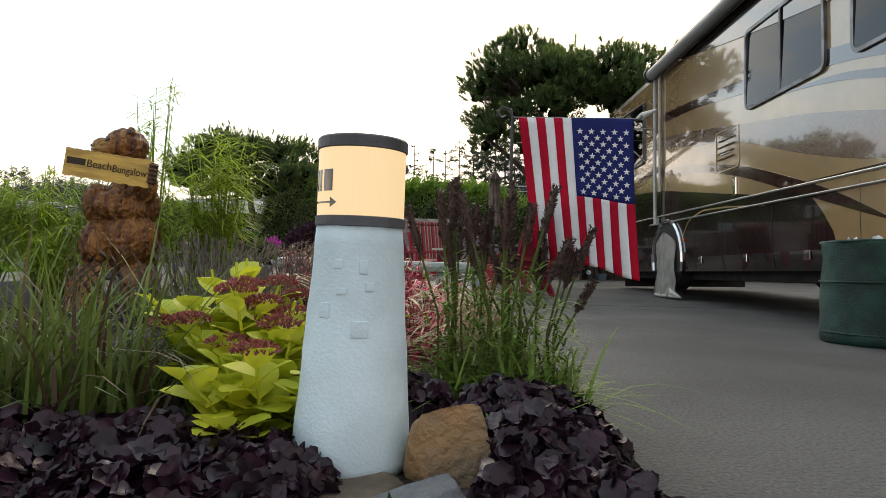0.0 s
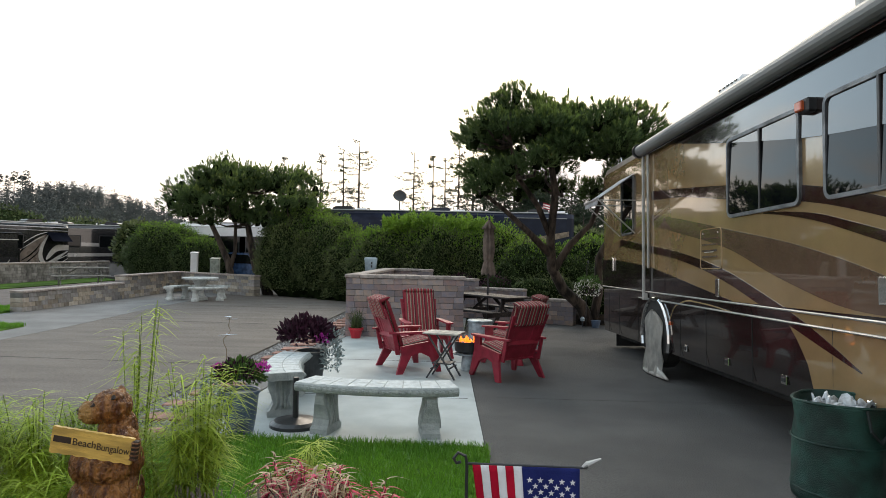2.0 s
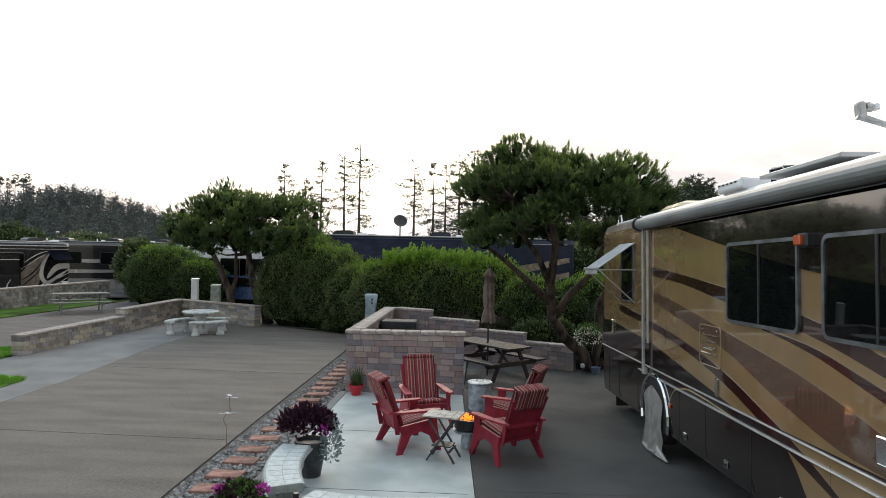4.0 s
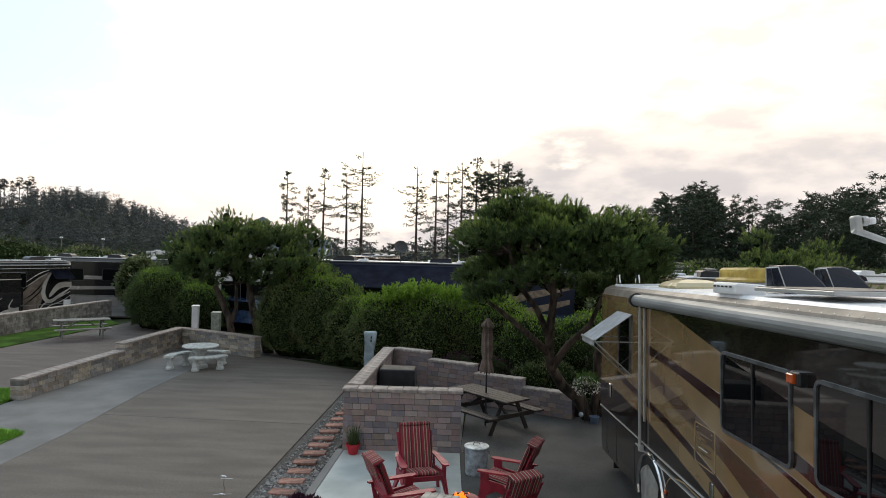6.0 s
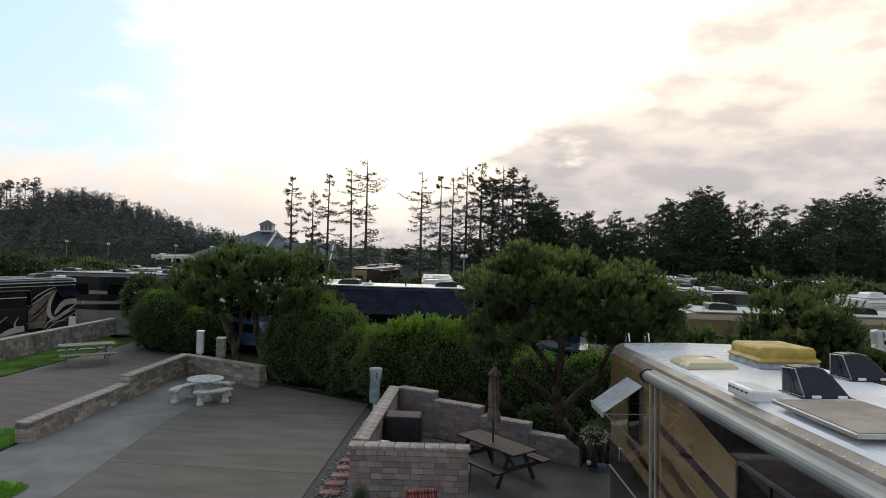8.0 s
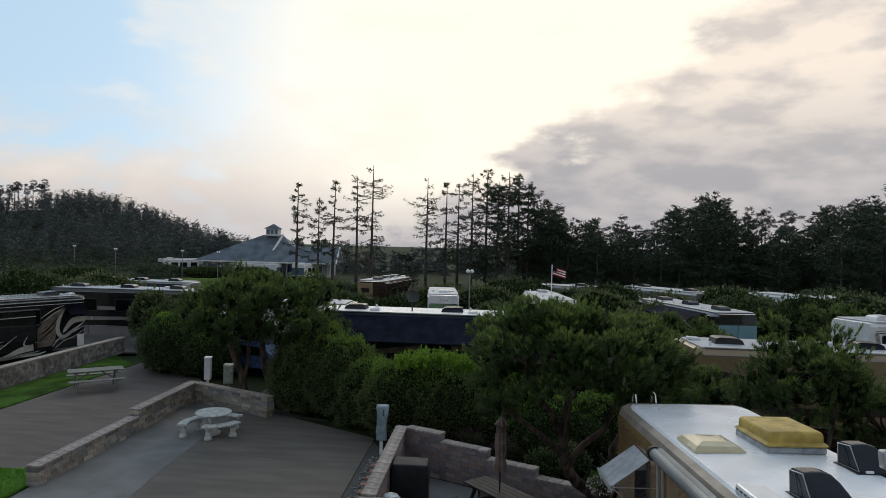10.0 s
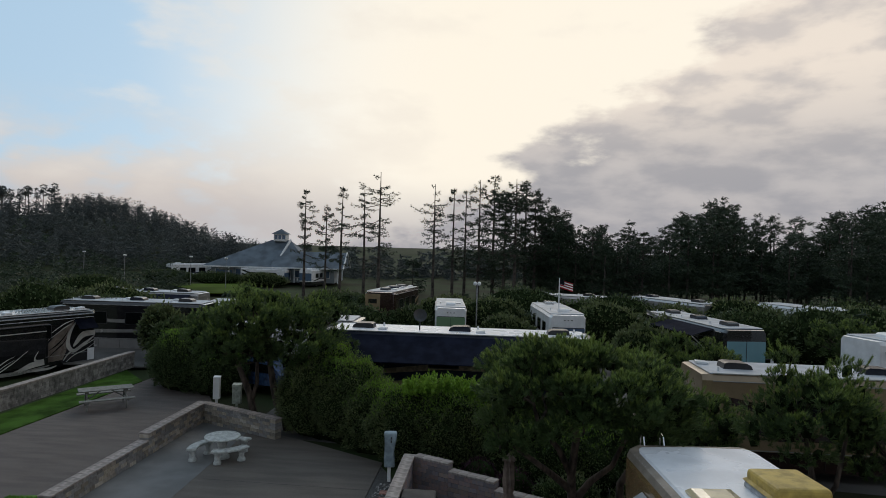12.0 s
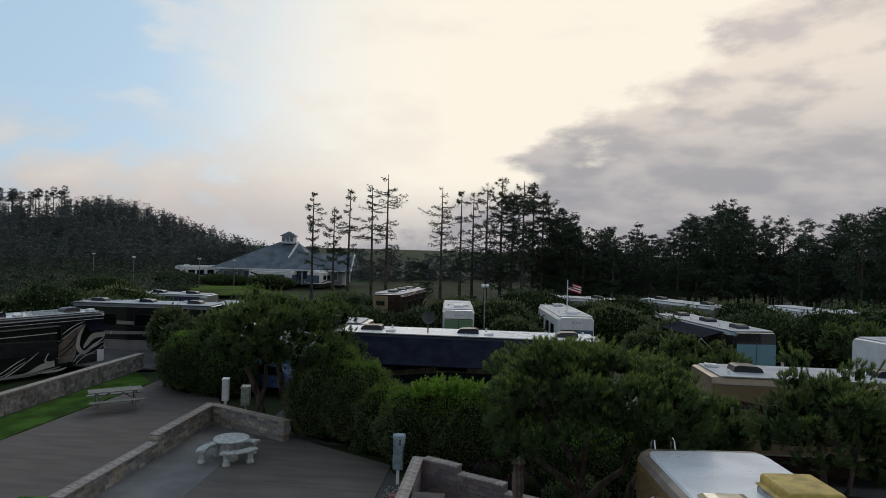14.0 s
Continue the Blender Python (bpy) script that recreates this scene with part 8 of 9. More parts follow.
paver_path()
for i, (x, y, s) in enumerate([(1.9, 16.6, 0.5), (2.6, 16.9, 0.55), (1.0, 17.2, 0.5), (3.6, 15.9, 0.45), (4.1, 16.4, 0.6), (0.0, 17.9, 0.5)]):
    leafy("shrub", [((x, y, 0.25 + s * 0.7), (s, s, s * 0.95))], "low dark flowering shrub in bed behind wall", "shrub", 900, 0.07, (SHRUBMAT, HEDGE, COLEUS)[i % 3], None, 0, 120 + i, group="bed shrubs")


# ---- the flower bed in front ----
def bed_z(x, y):
    x, y = np.asarray(x, float), np.asarray(y, float)
    side = smooth01(0.66 - x, 0.0, 0.30)
    back = 1 - smooth01(y, 3.1, 3.9)
    front = smooth01(y, 0.85, 1.15)
    hump = 0.09 + 0.20 * smooth01(y, 1.5, 2.6) * smooth01(0.45 - x, 0.0, 0.9)
    return 0.005 + hump * side * back * front + 0.012 * np.sin(9 * x) * np.sin(7 * y)


def bed():
    nx, ny = 60, 60
    gx, gy = np.meshgrid(np.linspace(-4.2, 0.66, nx), np.linspace(0.85, 4.1, ny))
    v = np.stack([gx.ravel(), gy.ravel(), bed_z(gx.ravel(), gy.ravel())], 1)
    i = np.arange(ny - 1)[:, None] * nx + np.arange(nx - 1)
    f = np.stack([i, i + 1, i + nx + 1, i + nx], -1).reshape(-1, 4)
    tagged(part_np("bed_soil", v, f, SOIL, smooth=True), "dark bark soil of a raised flower bed", "soil", "", "structure")


bed()
slab("front_lawn", [(-2.9, 3.3), (0.55, 3.3), (0.53, 5.375), (-2.08, 5.415), (-2.24, 5.35), (-2.5, 4.9), (-2.9, 4.4)], -0.05, 0.018, LAWN, "bright green lawn between patio and flower bed")


def lawn_blades():
    n = 26000
    x, y = RNG.uniform(-2.9, 0.55, n), RNG.uniform(3.3, 5.45, n)
    ok = (y < 5.40 - 0.02 * x) & ~((x < -2.2) & (y > 5.35 + 1.5 * (x + 2.2)))
    p = np.stack([x, y, np.full(n, 0.015)], 1)[ok]
    d = unit(np.stack([RNG.normal(0, 0.35, len(p)), RNG.normal(0, 0.35, len(p)), np.ones(len(p))], 1))
    v, f = needles(p, d, 3, RNG.uniform(0.03, 0.065, len(p)), 0.0055, 0.4)
    tagged(part_np("lawn_grass", v, f, GRASS), "bright green lawn grass", "grass", "", "stuff")
    n = 11000
    a = RNG.integers(0, 2, n)
    x = np.where(a == 0, RNG.uniform(-12.65, -11.0, n), RNG.uniform(-10.55, -8.72, n))
    y = np.where(a == 0, RNG.uniform(12.0, 16.0, n), RNG.uniform(10.2, 12.5, n))
    ok = np.where(a == 0, y < 15.2 - 1.7 * (x + 11.12), y < 12.6 + 0.5 * np.minimum(0, -9.2 - x))
    p = np.stack([x, y, np.full(n, 0.02)], 1)[ok]
    d = unit(np.stack([RNG.normal(0, 0.35, len(p)), RNG.normal(0, 0.35, len(p)), np.ones(len(p))], 1))
    v, f = needles(p, d, 3, RNG.uniform(0.04, 0.08, len(p)), 0.012, 0.4)
    tagged(part_np("verge_grass", v, f, GRASS), "bright green grass on small verges", "grass", "", "stuff")


lawn_blades()
POSTPAINT = M("white_painted_concrete", (0.64, 0.78, 0.84), 0.85, 0, 0.07, 5, 0.16, 150)
LANTERN = glow_mat("lit_lantern", (1.0, 0.76, 0.42), 0.60, (0.30, 0.26, 0.20))
LANTERNTOP = M("slate_lid", (0.075, 0.08, 0.09), 0.5, 0, 0.15, 8, 0.1, 60)
SANDSTONE = M("orange_sandstone", (0.32, 0.185, 0.085), 0.85, 0, 0.3, 9, 0.8, 40, color2=(0.20, 0.15, 0.10))
SLATE = M("blue_grey_stone", (0.13, 0.14, 0.15), 0.75, 0, 0.3, 6, 0.7, 40, color2=(0.085, 0.09, 0.10))
FLATSTONE = M("flat_brown_stone", (0.20, 0.155, 0.11), 0.85, 0, 0.25, 8, 0.7, 40)


def lighthouse():
    ob = thing("lit_post", pose(0.020, 1.375, 0.105, 0, 1.0, 0) @ Matrix.Diagonal((1.11, 1.11, 0.985, 1)), "small white lighthouse-shaped post with a lit lantern", "lamp post")
    n, rows = 40, []
    bm = bmesh.new()
    prof = [(0.112, 0.0), (0.1145, 0.02), (0.111, 0.06)] + [(0.111 - 0.029 * k / 12, 0.06 + 0.45 * k / 12) for k in range(1, 13)]
    for r, z in prof:
        rows.append([bm.verts.new(((r + 0.0009 * math.sin(7 * a + 31 * z) + 0.0006 * math.sin(13 * a - 50 * z)) * math.cos(a), (r + 0.0009 * math.sin(7 * a + 31 * z)) * math.sin(a), z)) for a in [2 * math.pi * i / n for i in range(n)]])
    for a, b in zip(rows, rows[1:]):
        for i in range(n):
            bm.faces.new((a[i], a[(i + 1) % n], b[(i + 1) % n], b[i]))
    bm.faces.new(rows[0][::-1])
    bm.faces.new(rows[-1])
    tower = part("tower", bm, POSTPAINT, ob, "tapered white rough painted tower", smooth=True)
    for z, a, w, h in ((0.43, -104, 0.016, 0.020), (0.425, -74, 0.016, 0.028), (0.335, -118, 0.022, 0.032), (0.30, -76, 0.030, 0.034), (0.385, -66, 0.018, 0.018), (0.375, -98, 0.02, 0.014)):
        r = 0.111 - 0.029 * (z - 0.06) / 0.45
        part("moulded_panel", B((w, 0.0034, h), (0, 0, 0), (0, 0, 0), 0.001), POSTPAINT, tower, m=pose(r * math.cos(radians(a)), r * math.sin(radians(a)), z, -4, 0, a + 90))
    part("lower_band", lathe(bmesh.new(), [(0.081, 0.508), (0.0865, 0.510), (0.0865, 0.529), (0.082, 0.531)], 40), LANTERNTOP, ob)
    part("lantern", lathe(bmesh.new(), [(0.0835, 0.530), (0.0835, 0.672)], 40), LANTERN, ob, "glowing cream lantern")
    part("upper_band", lathe(bmesh.new(), [(0.0845, 0.671), (0.0865, 0.673), (0.0865, 0.694), (0.084, 0.6975), (0.05, 0.699)], 40), LANTERNTOP, ob)

    def patch(a0, a1, z0, z1, name):
        bm = bmesh.new()
        k = 8
        q = []
        for i in range(k + 1):
            a = radians(a0 + (a1 - a0) * i / k)
            q.append([bm.verts.new((r * math.cos(a), r * math.sin(a), z)) for r, z in ((0.0837, z0), (0.0846, z0), (0.0846, z1), (0.0837, z1))])
        for a, b in zip(q, q[1:]):
            for i in range(4):
                bm.faces.new((a[i], b[i], b[(i + 1) % 4], a[(i + 1) % 4]))
        bm.faces.new(q[0])
        bm.faces.new(q[-1][::-1])
        bmesh.ops.recalc_face_normals(bm, faces=bm.faces)
        return part(name, bm, BLACKP, ob)
    patch(-157, -141, 0.580, 0.625, "number_bar")
    patch(-135, -119, 0.580, 0.625, "number_bar")
    patch(-165, -121, 0.5545, 0.5585, "arrow_shaft")
    bm = bmesh.new()
    rr = [[bm.verts.new((r * math.cos(radians(a)), r * math.sin(radians(a)), z)) for a, z in ((-122, 0.567), (-122, 0.546), (-112, 0.5565))] for r in (0.0837, 0.0848)]
    bm.faces.new(rr[1])
    for i in range(3):
        bm.faces.new((rr[0][i], rr[0][(i + 1) % 3], rr[1][(i + 1) % 3], rr[1][i]))
    bmesh.ops.recalc_face_normals(bm, faces=bm.faces)
    part("arrow_head", bm, BLACKP, ob)
    lp = new("lantern_light", bpy.data.lights.new("lantern_light", "POINT"))
    lp.data.energy, lp.data.color, lp.data.shadow_soft_size = 0.25, (1.0, 0.78, 0.45), 0.09
    lp.location = (0.032, 1.375, 0.90)


lighthouse()


def boulder(at, size, mat, label, seed, flat=1.0, rz=0.0):
    rnd = random.Random(seed)
    bm = bmesh.new()
    bmesh.ops.create_icosphere(bm, subdivisions=4, radius=1.0)
    planes = [(Vector((rnd.gauss(0, 1), rnd.gauss(0, 1), rnd.gauss(0, 0.8))).normalized(), rnd.uniform(0.38, 0.68)) for _ in range(10)]
    for v in bm.verts:
        c = v.co.copy()
        for n, d in planes:
            k = c.dot(n)
            if k > d:
                c -= n * (k - d) * 0.92
        c *= 1 + 0.035 * noise.noise(c * 3 + Vector((seed, 0, 0))) + 0.012 * noise.noise(c * 11)
        v.co = Vector((c.x * size[0], c.y * size[1], c.z * size[2]))
    ob = part("boulder", bm, mat, None, m=pose(*at, 0, 0, rz), smooth=False)
    return tagged(ob, label, "rock", "bed rocks")


boulder((0.245, 1.31, 0.115), (0.105, 0.10, 0.175), SANDSTONE, "orange brown angular boulder beside a white post", 3)
boulder((0.02, 1.30, 0.075), (0.30, 0.24, 0.085), FLATSTONE, "flat brown stone under a white post", 5)
boulder((0.20, 1.14, 0.08), (0.17, 0.11, 0.085), SLATE, "flat blue grey stone at bed edge", 7)
boulder((0.335, 1.06, 0.04), (0.05, 0.04, 0.03), WHITEP, "small white stone at bed edge", 8)
boulder((-1.72, 2.55, 0.28), (0.34, 0.28, 0.14), SLATE, "flat grey slate boulder in flower bed", 9)
boulder((-0.98, 2.28, 0.17), (0.24, 0.20, 0.10), SLATE, "grey slate boulder in front of a wooden statue", 11)
boulder((-0.22, 2.05, 0.20), (0.13, 0.12, 0.10), SLATE, "grey stone among bed flowers", 13)
boulder((-1.35, 2.05, 0.16), (0.22, 0.18, 0.12), SLATE, "grey slate boulder half hidden by grass", 15)
CARVED = M("carved_varnished_wood", (0.34, 0.145, 0.040), 0.35, 0, 0.35, 11, 1.0, 34, color2=(0.095, 0.030, 0.012), stretch=(3.0, 3.0, 0.4))


def dark_spots(m, spots):
    """Painted nose, eyes and cut lines: small dark rounds at places on the piece."""
    t = m.node_tree
    p = t.nodes["Principled BSDF"]
    src = p.inputs["Base Color"].links[0].from_socket
    co = t.nodes.new("ShaderNodeTexCoord")
    for at, r in (((-0.075, -0.06, 0.69), 0.062),):
        n = t.nodes.new("ShaderNodeVectorMath")
        n.operation = "DISTANCE"
        link(t, co.outputs["Object"], n.inputs[0])
        n.inputs[1].default_value = at
        src = blend(t, fmath(t, "MULTIPLY", fmath(t, "SUBTRACT", 1.0, ramp01(t, n.outputs["Value"], r * 0.6, r)), 0.8), src, (0.42, 0.24, 0.075))
    for at, r in spots:
        n = t.nodes.new("ShaderNodeVectorMath")
        n.operation = "DISTANCE"
        link(t, co.outputs["Object"], n.inputs[0])
        n.inputs[1].default_value = at
        f = fmath(t, "SUBTRACT", 1.0, ramp01(t, n.outputs["Value"], r * 0.75, r))
        src = blend(t, f, src, (0.02, 0.013, 0.010))
    # the pale muzzle, and lines cut crosswise into the tail
    def near(at, r0, r1):
        n = t.nodes.new("ShaderNodeVectorMath")
        n.operation = "DISTANCE"
        link(t, co.outputs["Object"], n.inputs[0])
        n.inputs[1].default_value = at
        return fmath(t, "SUBTRACT", 1.0, ramp01(t, n.outputs["Value"], r0, r1))
    lines = 0.0
    for way in ((24.0, 0.0, 24.0), (24.0, 0.0, -24.0)):
        w = fmath(t, "ABSOLUTE", fmath(t, "SUBTRACT", fmath(t, "FRACT", vmath(t, "DOT_PRODUCT", co.outputs["Object"], way)), 0.5))
        lines = fmath(t, "MAXIMUM", lines, fmath(t, "SUBTRACT", 1.0, ramp01(t, w, 0.08, 0.16)))
    src = blend(t, fmath(t, "MULTIPLY", lines, near((-0.05, -0.13, 0.13), 0.12, 0.15)), src, (0.03, 0.014, 0.008))
    link(t, src, p.inputs["Base Color"])
    cut = fmath(t, "MULTIPLY", lines, near((-0.05, -0.13, 0.13), 0.12, 0.15))
    b = t.nodes.new("ShaderNodeBump")
    b.inputs["Distance"].default_value, b.inputs["Strength"].default_value, b.invert = 0.01, 0.8, True
    link(t, cut, b.inputs["Height"])
    old = p.inputs["Normal"].links[0].from_socket
    link(t, old, b.inputs["Normal"])
    link(t, b.outputs[0], p.inputs["Normal"])


dark_spots(CARVED, [((-0.112, -0.05, 0.708), 0.024), ((-0.035, -0.082, 0.733), 0.017), ((-0.088, -0.005, 0.735), 0.016), ((0.052, -0.072, 0.765), 0.014)])


def statue():
    """A carved wooden animal, one mesh of merged rounded masses."""
    bm = bmesh.new()

    def ball(at, r, rot=(0, 0, 0)):
        bmesh.ops.create_icosphere(bm, subdivisions=3, radius=1.0, matrix=pose(*at, *rot) @ Matrix.Diagonal((*r, 1)))
    ball((0, 0.0, 0.10), (0.165, 0.13, 0.10))
    ball((-0.06, -0.07, 0.12), (0.125, 0.075, 0.13), (-12, 0, 0))
    ball((0.09, -0.05, 0.11), (0.10, 0.09, 0.12))
    ball((-0.13, -0.06, 0.04), (0.06, 0.08, 0.05))
    ball((0.03, -0.12, 0.05), (0.10, 0.06, 0.06))
    ball((0.02, 0.02, 0.33), (0.135, 0.115, 0.15))
    ball((-0.07, -0.02, 0.30), (0.085, 0.10, 0.115))
    ball((0.06, -0.04, 0.33), (0.105, 0.09, 0.11))
    ball((0.03, 0.01, 0.47), (0.125, 0.10, 0.11))
    ball((0.02, -0.07, 0.46), (0.115, 0.065, 0.06), (0, 8, 0))
    ball((-0.09, -0.03, 0.47), (0.055, 0.07, 0.085))
    ball((0.11, -0.05, 0.55), (0.055, 0.06, 0.085))
    ball((0.035, 0.02, 0.60), (0.085, 0.08, 0.10))
    ball((0.018, -0.01, 0.712), (0.088, 0.080, 0.074))
    ball((-0.055, -0.035, 0.692), (0.062, 0.052, 0.048), (0, 14, 10))
    ball((-0.095, -0.045, 0.705), (0.022, 0.024, 0.022))
    ball((0.055, -0.055, 0.762), (0.020, 0.016, 0.022))
    ball((0.03, 0.05, 0.765), (0.020, 0.016, 0.022))
    me = bpy.data.meshes.new("carved_statue")
    bm.to_mesh(me)
    bm.free()
    me.materials.append(CARVED)
    ob = new("carved_statue", me)
    ob.matrix_basis = pose(-1.22, 2.64, 0.25, 0, 0, 6) @ Matrix.Diagonal((0.96, 1.05, 1.02, 1))
    rm = ob.modifiers.new("merge", "REMESH")
    rm.mode, rm.voxel_size, rm.use_smooth_shade = "VOXEL", 0.006, True
    tx = bpy.data.textures.new("fur_grooves", "WOOD")
    tx.wood_type, tx.noise_scale, tx.turbulence = "BANDNOISE", 0.022, 11.0
    dp = ob.modifiers.new("grooves", "DISPLACE")
    dp.texture, dp.strength, dp.mid_level = tx, 0.008, 0.5
    return tagged(ob, "carved varnished wooden animal statue standing in flower bed", "statue")


statue()
SIGNWOOD = M("yellow_varnished_pine", (0.62, 0.38, 0.085), 0.5, 0, 0.15, 6, 0.25, 50, stretch=(1, 6, 6))
INK = M("dark_burnt_letters", (0.035, 0.018, 0.010), 0.7)


def letters(text, size, name, material, parent, m, depth=0.0012):
    cu = bpy.data.curves.new(name, "FONT")
    cu.body, cu.size, cu.extrude, cu.align_x, cu.align_y = text, size, depth, "LEFT", "CENTER"
    tmp = bpy.data.objects.new(name, cu)
    me = bpy.data.meshes.new_from_object(tmp)
    bpy.data.objects.remove(tmp)
    me.materials.append(material)
    ob = new(name, me)
    ob.matrix_basis = m
    ob.parent = parent
    return ob


def wooden_sign():
    ob = thing("wooden_sign", pose(-1.165, 2.445, 0.862, 0, 8, 3), "yellow varnished wooden name sign held by a carved statue", "sign")
    bm = bmesh.new()
    top, bot = [], []
    for i in range(25):
        x = -0.175 + 0.34 * i / 24
        top.append((x, 0.054 + 0.0015 * math.sin(i * 2.3)))
        bot.append((x, -0.054 - 0.0025 * math.sin(i * 1.7)))
    pts = top + bot[::-1]
    a = [bm.verts.new((p[0], -0.009, p[1])) for p in pts]
    b = [bm.verts.new((p[0], 0.009, p[1])) for p in pts]
    k = len(pts)
    for i in range(24):
        bm.faces.new((a[i], a[i + 1], a[k - 2 - i], a[k - 1 - i]))
        bm.faces.new((b[i + 1], b[i], b[k - 1 - i], b[k - 2 - i]))
    for i in range(k):
        bm.faces.new((a[i], b[i], b[(i + 1) % k], a[(i + 1) % k]))
    bmesh.ops.recalc_face_normals(bm, faces=bm.faces)
    bd = part("board", bm, SIGNWOOD, ob)
    part("name_bar", B((0.074, 0.002, 0.026), (-0.128, -0.0095, 0.006), (0, 0, 0), 0), INK, bd)
    letters("Beach", 0.042, "lettering", INK, bd, pose(-0.086, -0.0095, 0.003, 90, 0, 0))
    letters("Bungalow", 0.041, "lettering", INK, bd, pose(0.016, -0.0095, -0.002, 90, 0, 0) @ Matrix.Diagonal((0.86, 1, 1, 1)))
    cl = part("paw_end", B((0.028, 0.032, 0.085), (0.172, 0.0, 0.004), (0, 0, 0), 0.008, 2), INK, ob, "dark ridged carved paw")
    for i in range(5):
        part("claw", B((0.03, 0.036, 0.007), (0.172, -0.002, -0.03 + 0.017 * i), (0, 0, 0), 0.003), CARVED, cl)


wooden_sign()
FLAGRED = M("flag_red_cloth", (0.42, 0.006, 0.028), 0.8, 0, 0.08, 10, 0.2, 160, thin=0.06, spec=0.15)
FLAGWHITE = M("flag_white_cloth", (0.72, 0.73, 0.76), 0.75, 0, 0.05, 10, 0.2, 160, thin=0.06, spec=0.15)
FLAGBLUE = M("flag_blue_cloth", (0.014, 0.022, 0.125), 0.8, 0, 0.08, 10, 0.2, 160, thin=0.04, spec=0.15)


def garden_flag():
    ob = thing("garden_flag", pose(0.385, 2.02, 0.0), "American garden flag hung upright on a black iron stand", "flag")
    W, H, Z = 0.355, 0.455, 0.985

    def cloth(s, t):
        """s across 0..1, t down 0..1."""
        x = 0.018 + W * s + (0.055 - 0.037 * s) * t ** 0.9 - 0.006 * math.sin(math.pi * t) * s
        y = -0.012 - 0.03 * t + 0.012 * t * math.sin(9 * s + 2.0) + 0.005 * math.sin(20 * s + 5 * t) * t
        z = Z - (0.426 + 0.069 * s) * t + 0.006 * t * math.cos(9 * s + 1)
        return Vector((x, y, z))

    def sheet(name, s0, s1, t0, t1, mat, lift=0.0, n=6, k=22):
        bm = bmesh.new()
        g = {}
        for q, off in ((0, -0.0012 - lift), (1, 0.0012)):
            for i in range(n + 1):
                for j in range(k + 1):
                    g[q, i, j] = bm.verts.new(cloth(s0 + (s1 - s0) * i / n, t0 + (t1 - t0) * j / k) + Vector((0, off, 0)))
        for i in range(n):
            for j in range(k):
                bm.faces.new((g[0, i, j], g[0, i, j + 1], g[0, i + 1, j + 1], g[0, i + 1, j]))
                bm.faces.new((g[1, i, j], g[1, i + 1, j], g[1, i + 1, j + 1], g[1, i, j + 1]))
        for i in range(n):
            for j in (0, k):
                bm.faces.new((g[0, i, j], g[0, i + 1, j], g[1, i + 1, j], g[1, i, j]))
        for j in range(k):
            for i in (0, n):
                bm.faces.new((g[0, i, j], g[1, i, j], g[1, i, j + 1], g[0, i, j + 1]))
        bmesh.ops.recalc_face_normals(bm, faces=bm.faces)
        return part(name, bm, mat, ob, smooth=True)
    for i in range(13):
        sheet("stripe", i / 13, (i + 1) / 13, 0.0 if i < 6 else 0.535, 1.0, FLAGRED if i % 2 == 0 else FLAGWHITE, n=3)
    canton = sheet("canton", 6 / 13, 1.0, 0.0, 0.535, FLAGBLUE, n=12)
    bm = bmesh.new()
    ring = [bm.verts.new(((0.0105 if i % 2 == 0 else 0.0043) * math.sin(math.pi * i / 5), 0, (0.0105 if i % 2 == 0 else 0.0043) * math.cos(math.pi * i / 5))) for i in range(10)]
    bm.faces.new(ring[::-1])
    r = bmesh.ops.extrude_face_region(bm, geom=list(bm.faces))
    for g in r["geom"]:
        if isinstance(g, bmesh.types.BMVert):
            g.co.y -= 0.0012
    bmesh.ops.recalc_face_normals(bm, faces=bm.faces)
    me = bpy.data.meshes.new("star")
    bm.to_mesh(me)
    bm.free()
    me.materials.append(FLAGWHITE)
    for row in range(11):
        for c in range(5 if row % 2 == 0 else 4):
            s = 6 / 13 + (7 / 13) * ((c + (0.5 if row % 2 == 0 else 1.0)) / 5 * 0.94 + 0.03)
            t = 0.535 * (0.17 + 0.80 * row / 10.4)
            p = cloth(s, t)
            nrm = (cloth(s + 0.01, t) - cloth(s, t)).cross(cloth(s, t + 0.01) - cloth(s, t)).normalized()
            st = bpy.data.objects.new("star", me)
            scene.collection.objects.link(st)
            st.parent = canton
            tx = (cloth(s + 0.01, t) - cloth(s, t)).normalized()
            tz = (cloth(s, t) - cloth(s, t + 0.01)).normalized()
            ty = tz.cross(tx).normalized()
            mm = Matrix((tx, ty, tz)).transposed().to_4x4()
            mm.translation = p - ty * 0.0022
            st.matrix_basis = mm
    part("pole", tube(bmesh.new(), [(0, 0, 0.05), (0, 0, 0.40), (0, 0, 0.985), (-0.005, 0, 1.01), (-0.03, 0, 1.02), (-0.045, 0, 1.0), (-0.035, 0, 0.985), (-0.02, 0, 0.99)], 0.0055, 7), DARK, ob, "black iron pole with curled top")
    part("arm", tube(bmesh.new(), [(0, 0, 0.985), (0.40, -0.002, 0.985)], 0.0045, 7), DARK, ob)
    part("clip", tube(bmesh.new(), [(0.385, 0, 0.985), (0.40, 0, 1.0), (0.42, 0, 1.0)], [0.006, 0.008, 0.004], 6), ALU, ob)
    part("finial", cyl(bmesh.new(), 0.012, 0.004, 0.05, (0.40, 0, 0.995), (0, 65, 0), 8), ALU, ob)


garden_flag()

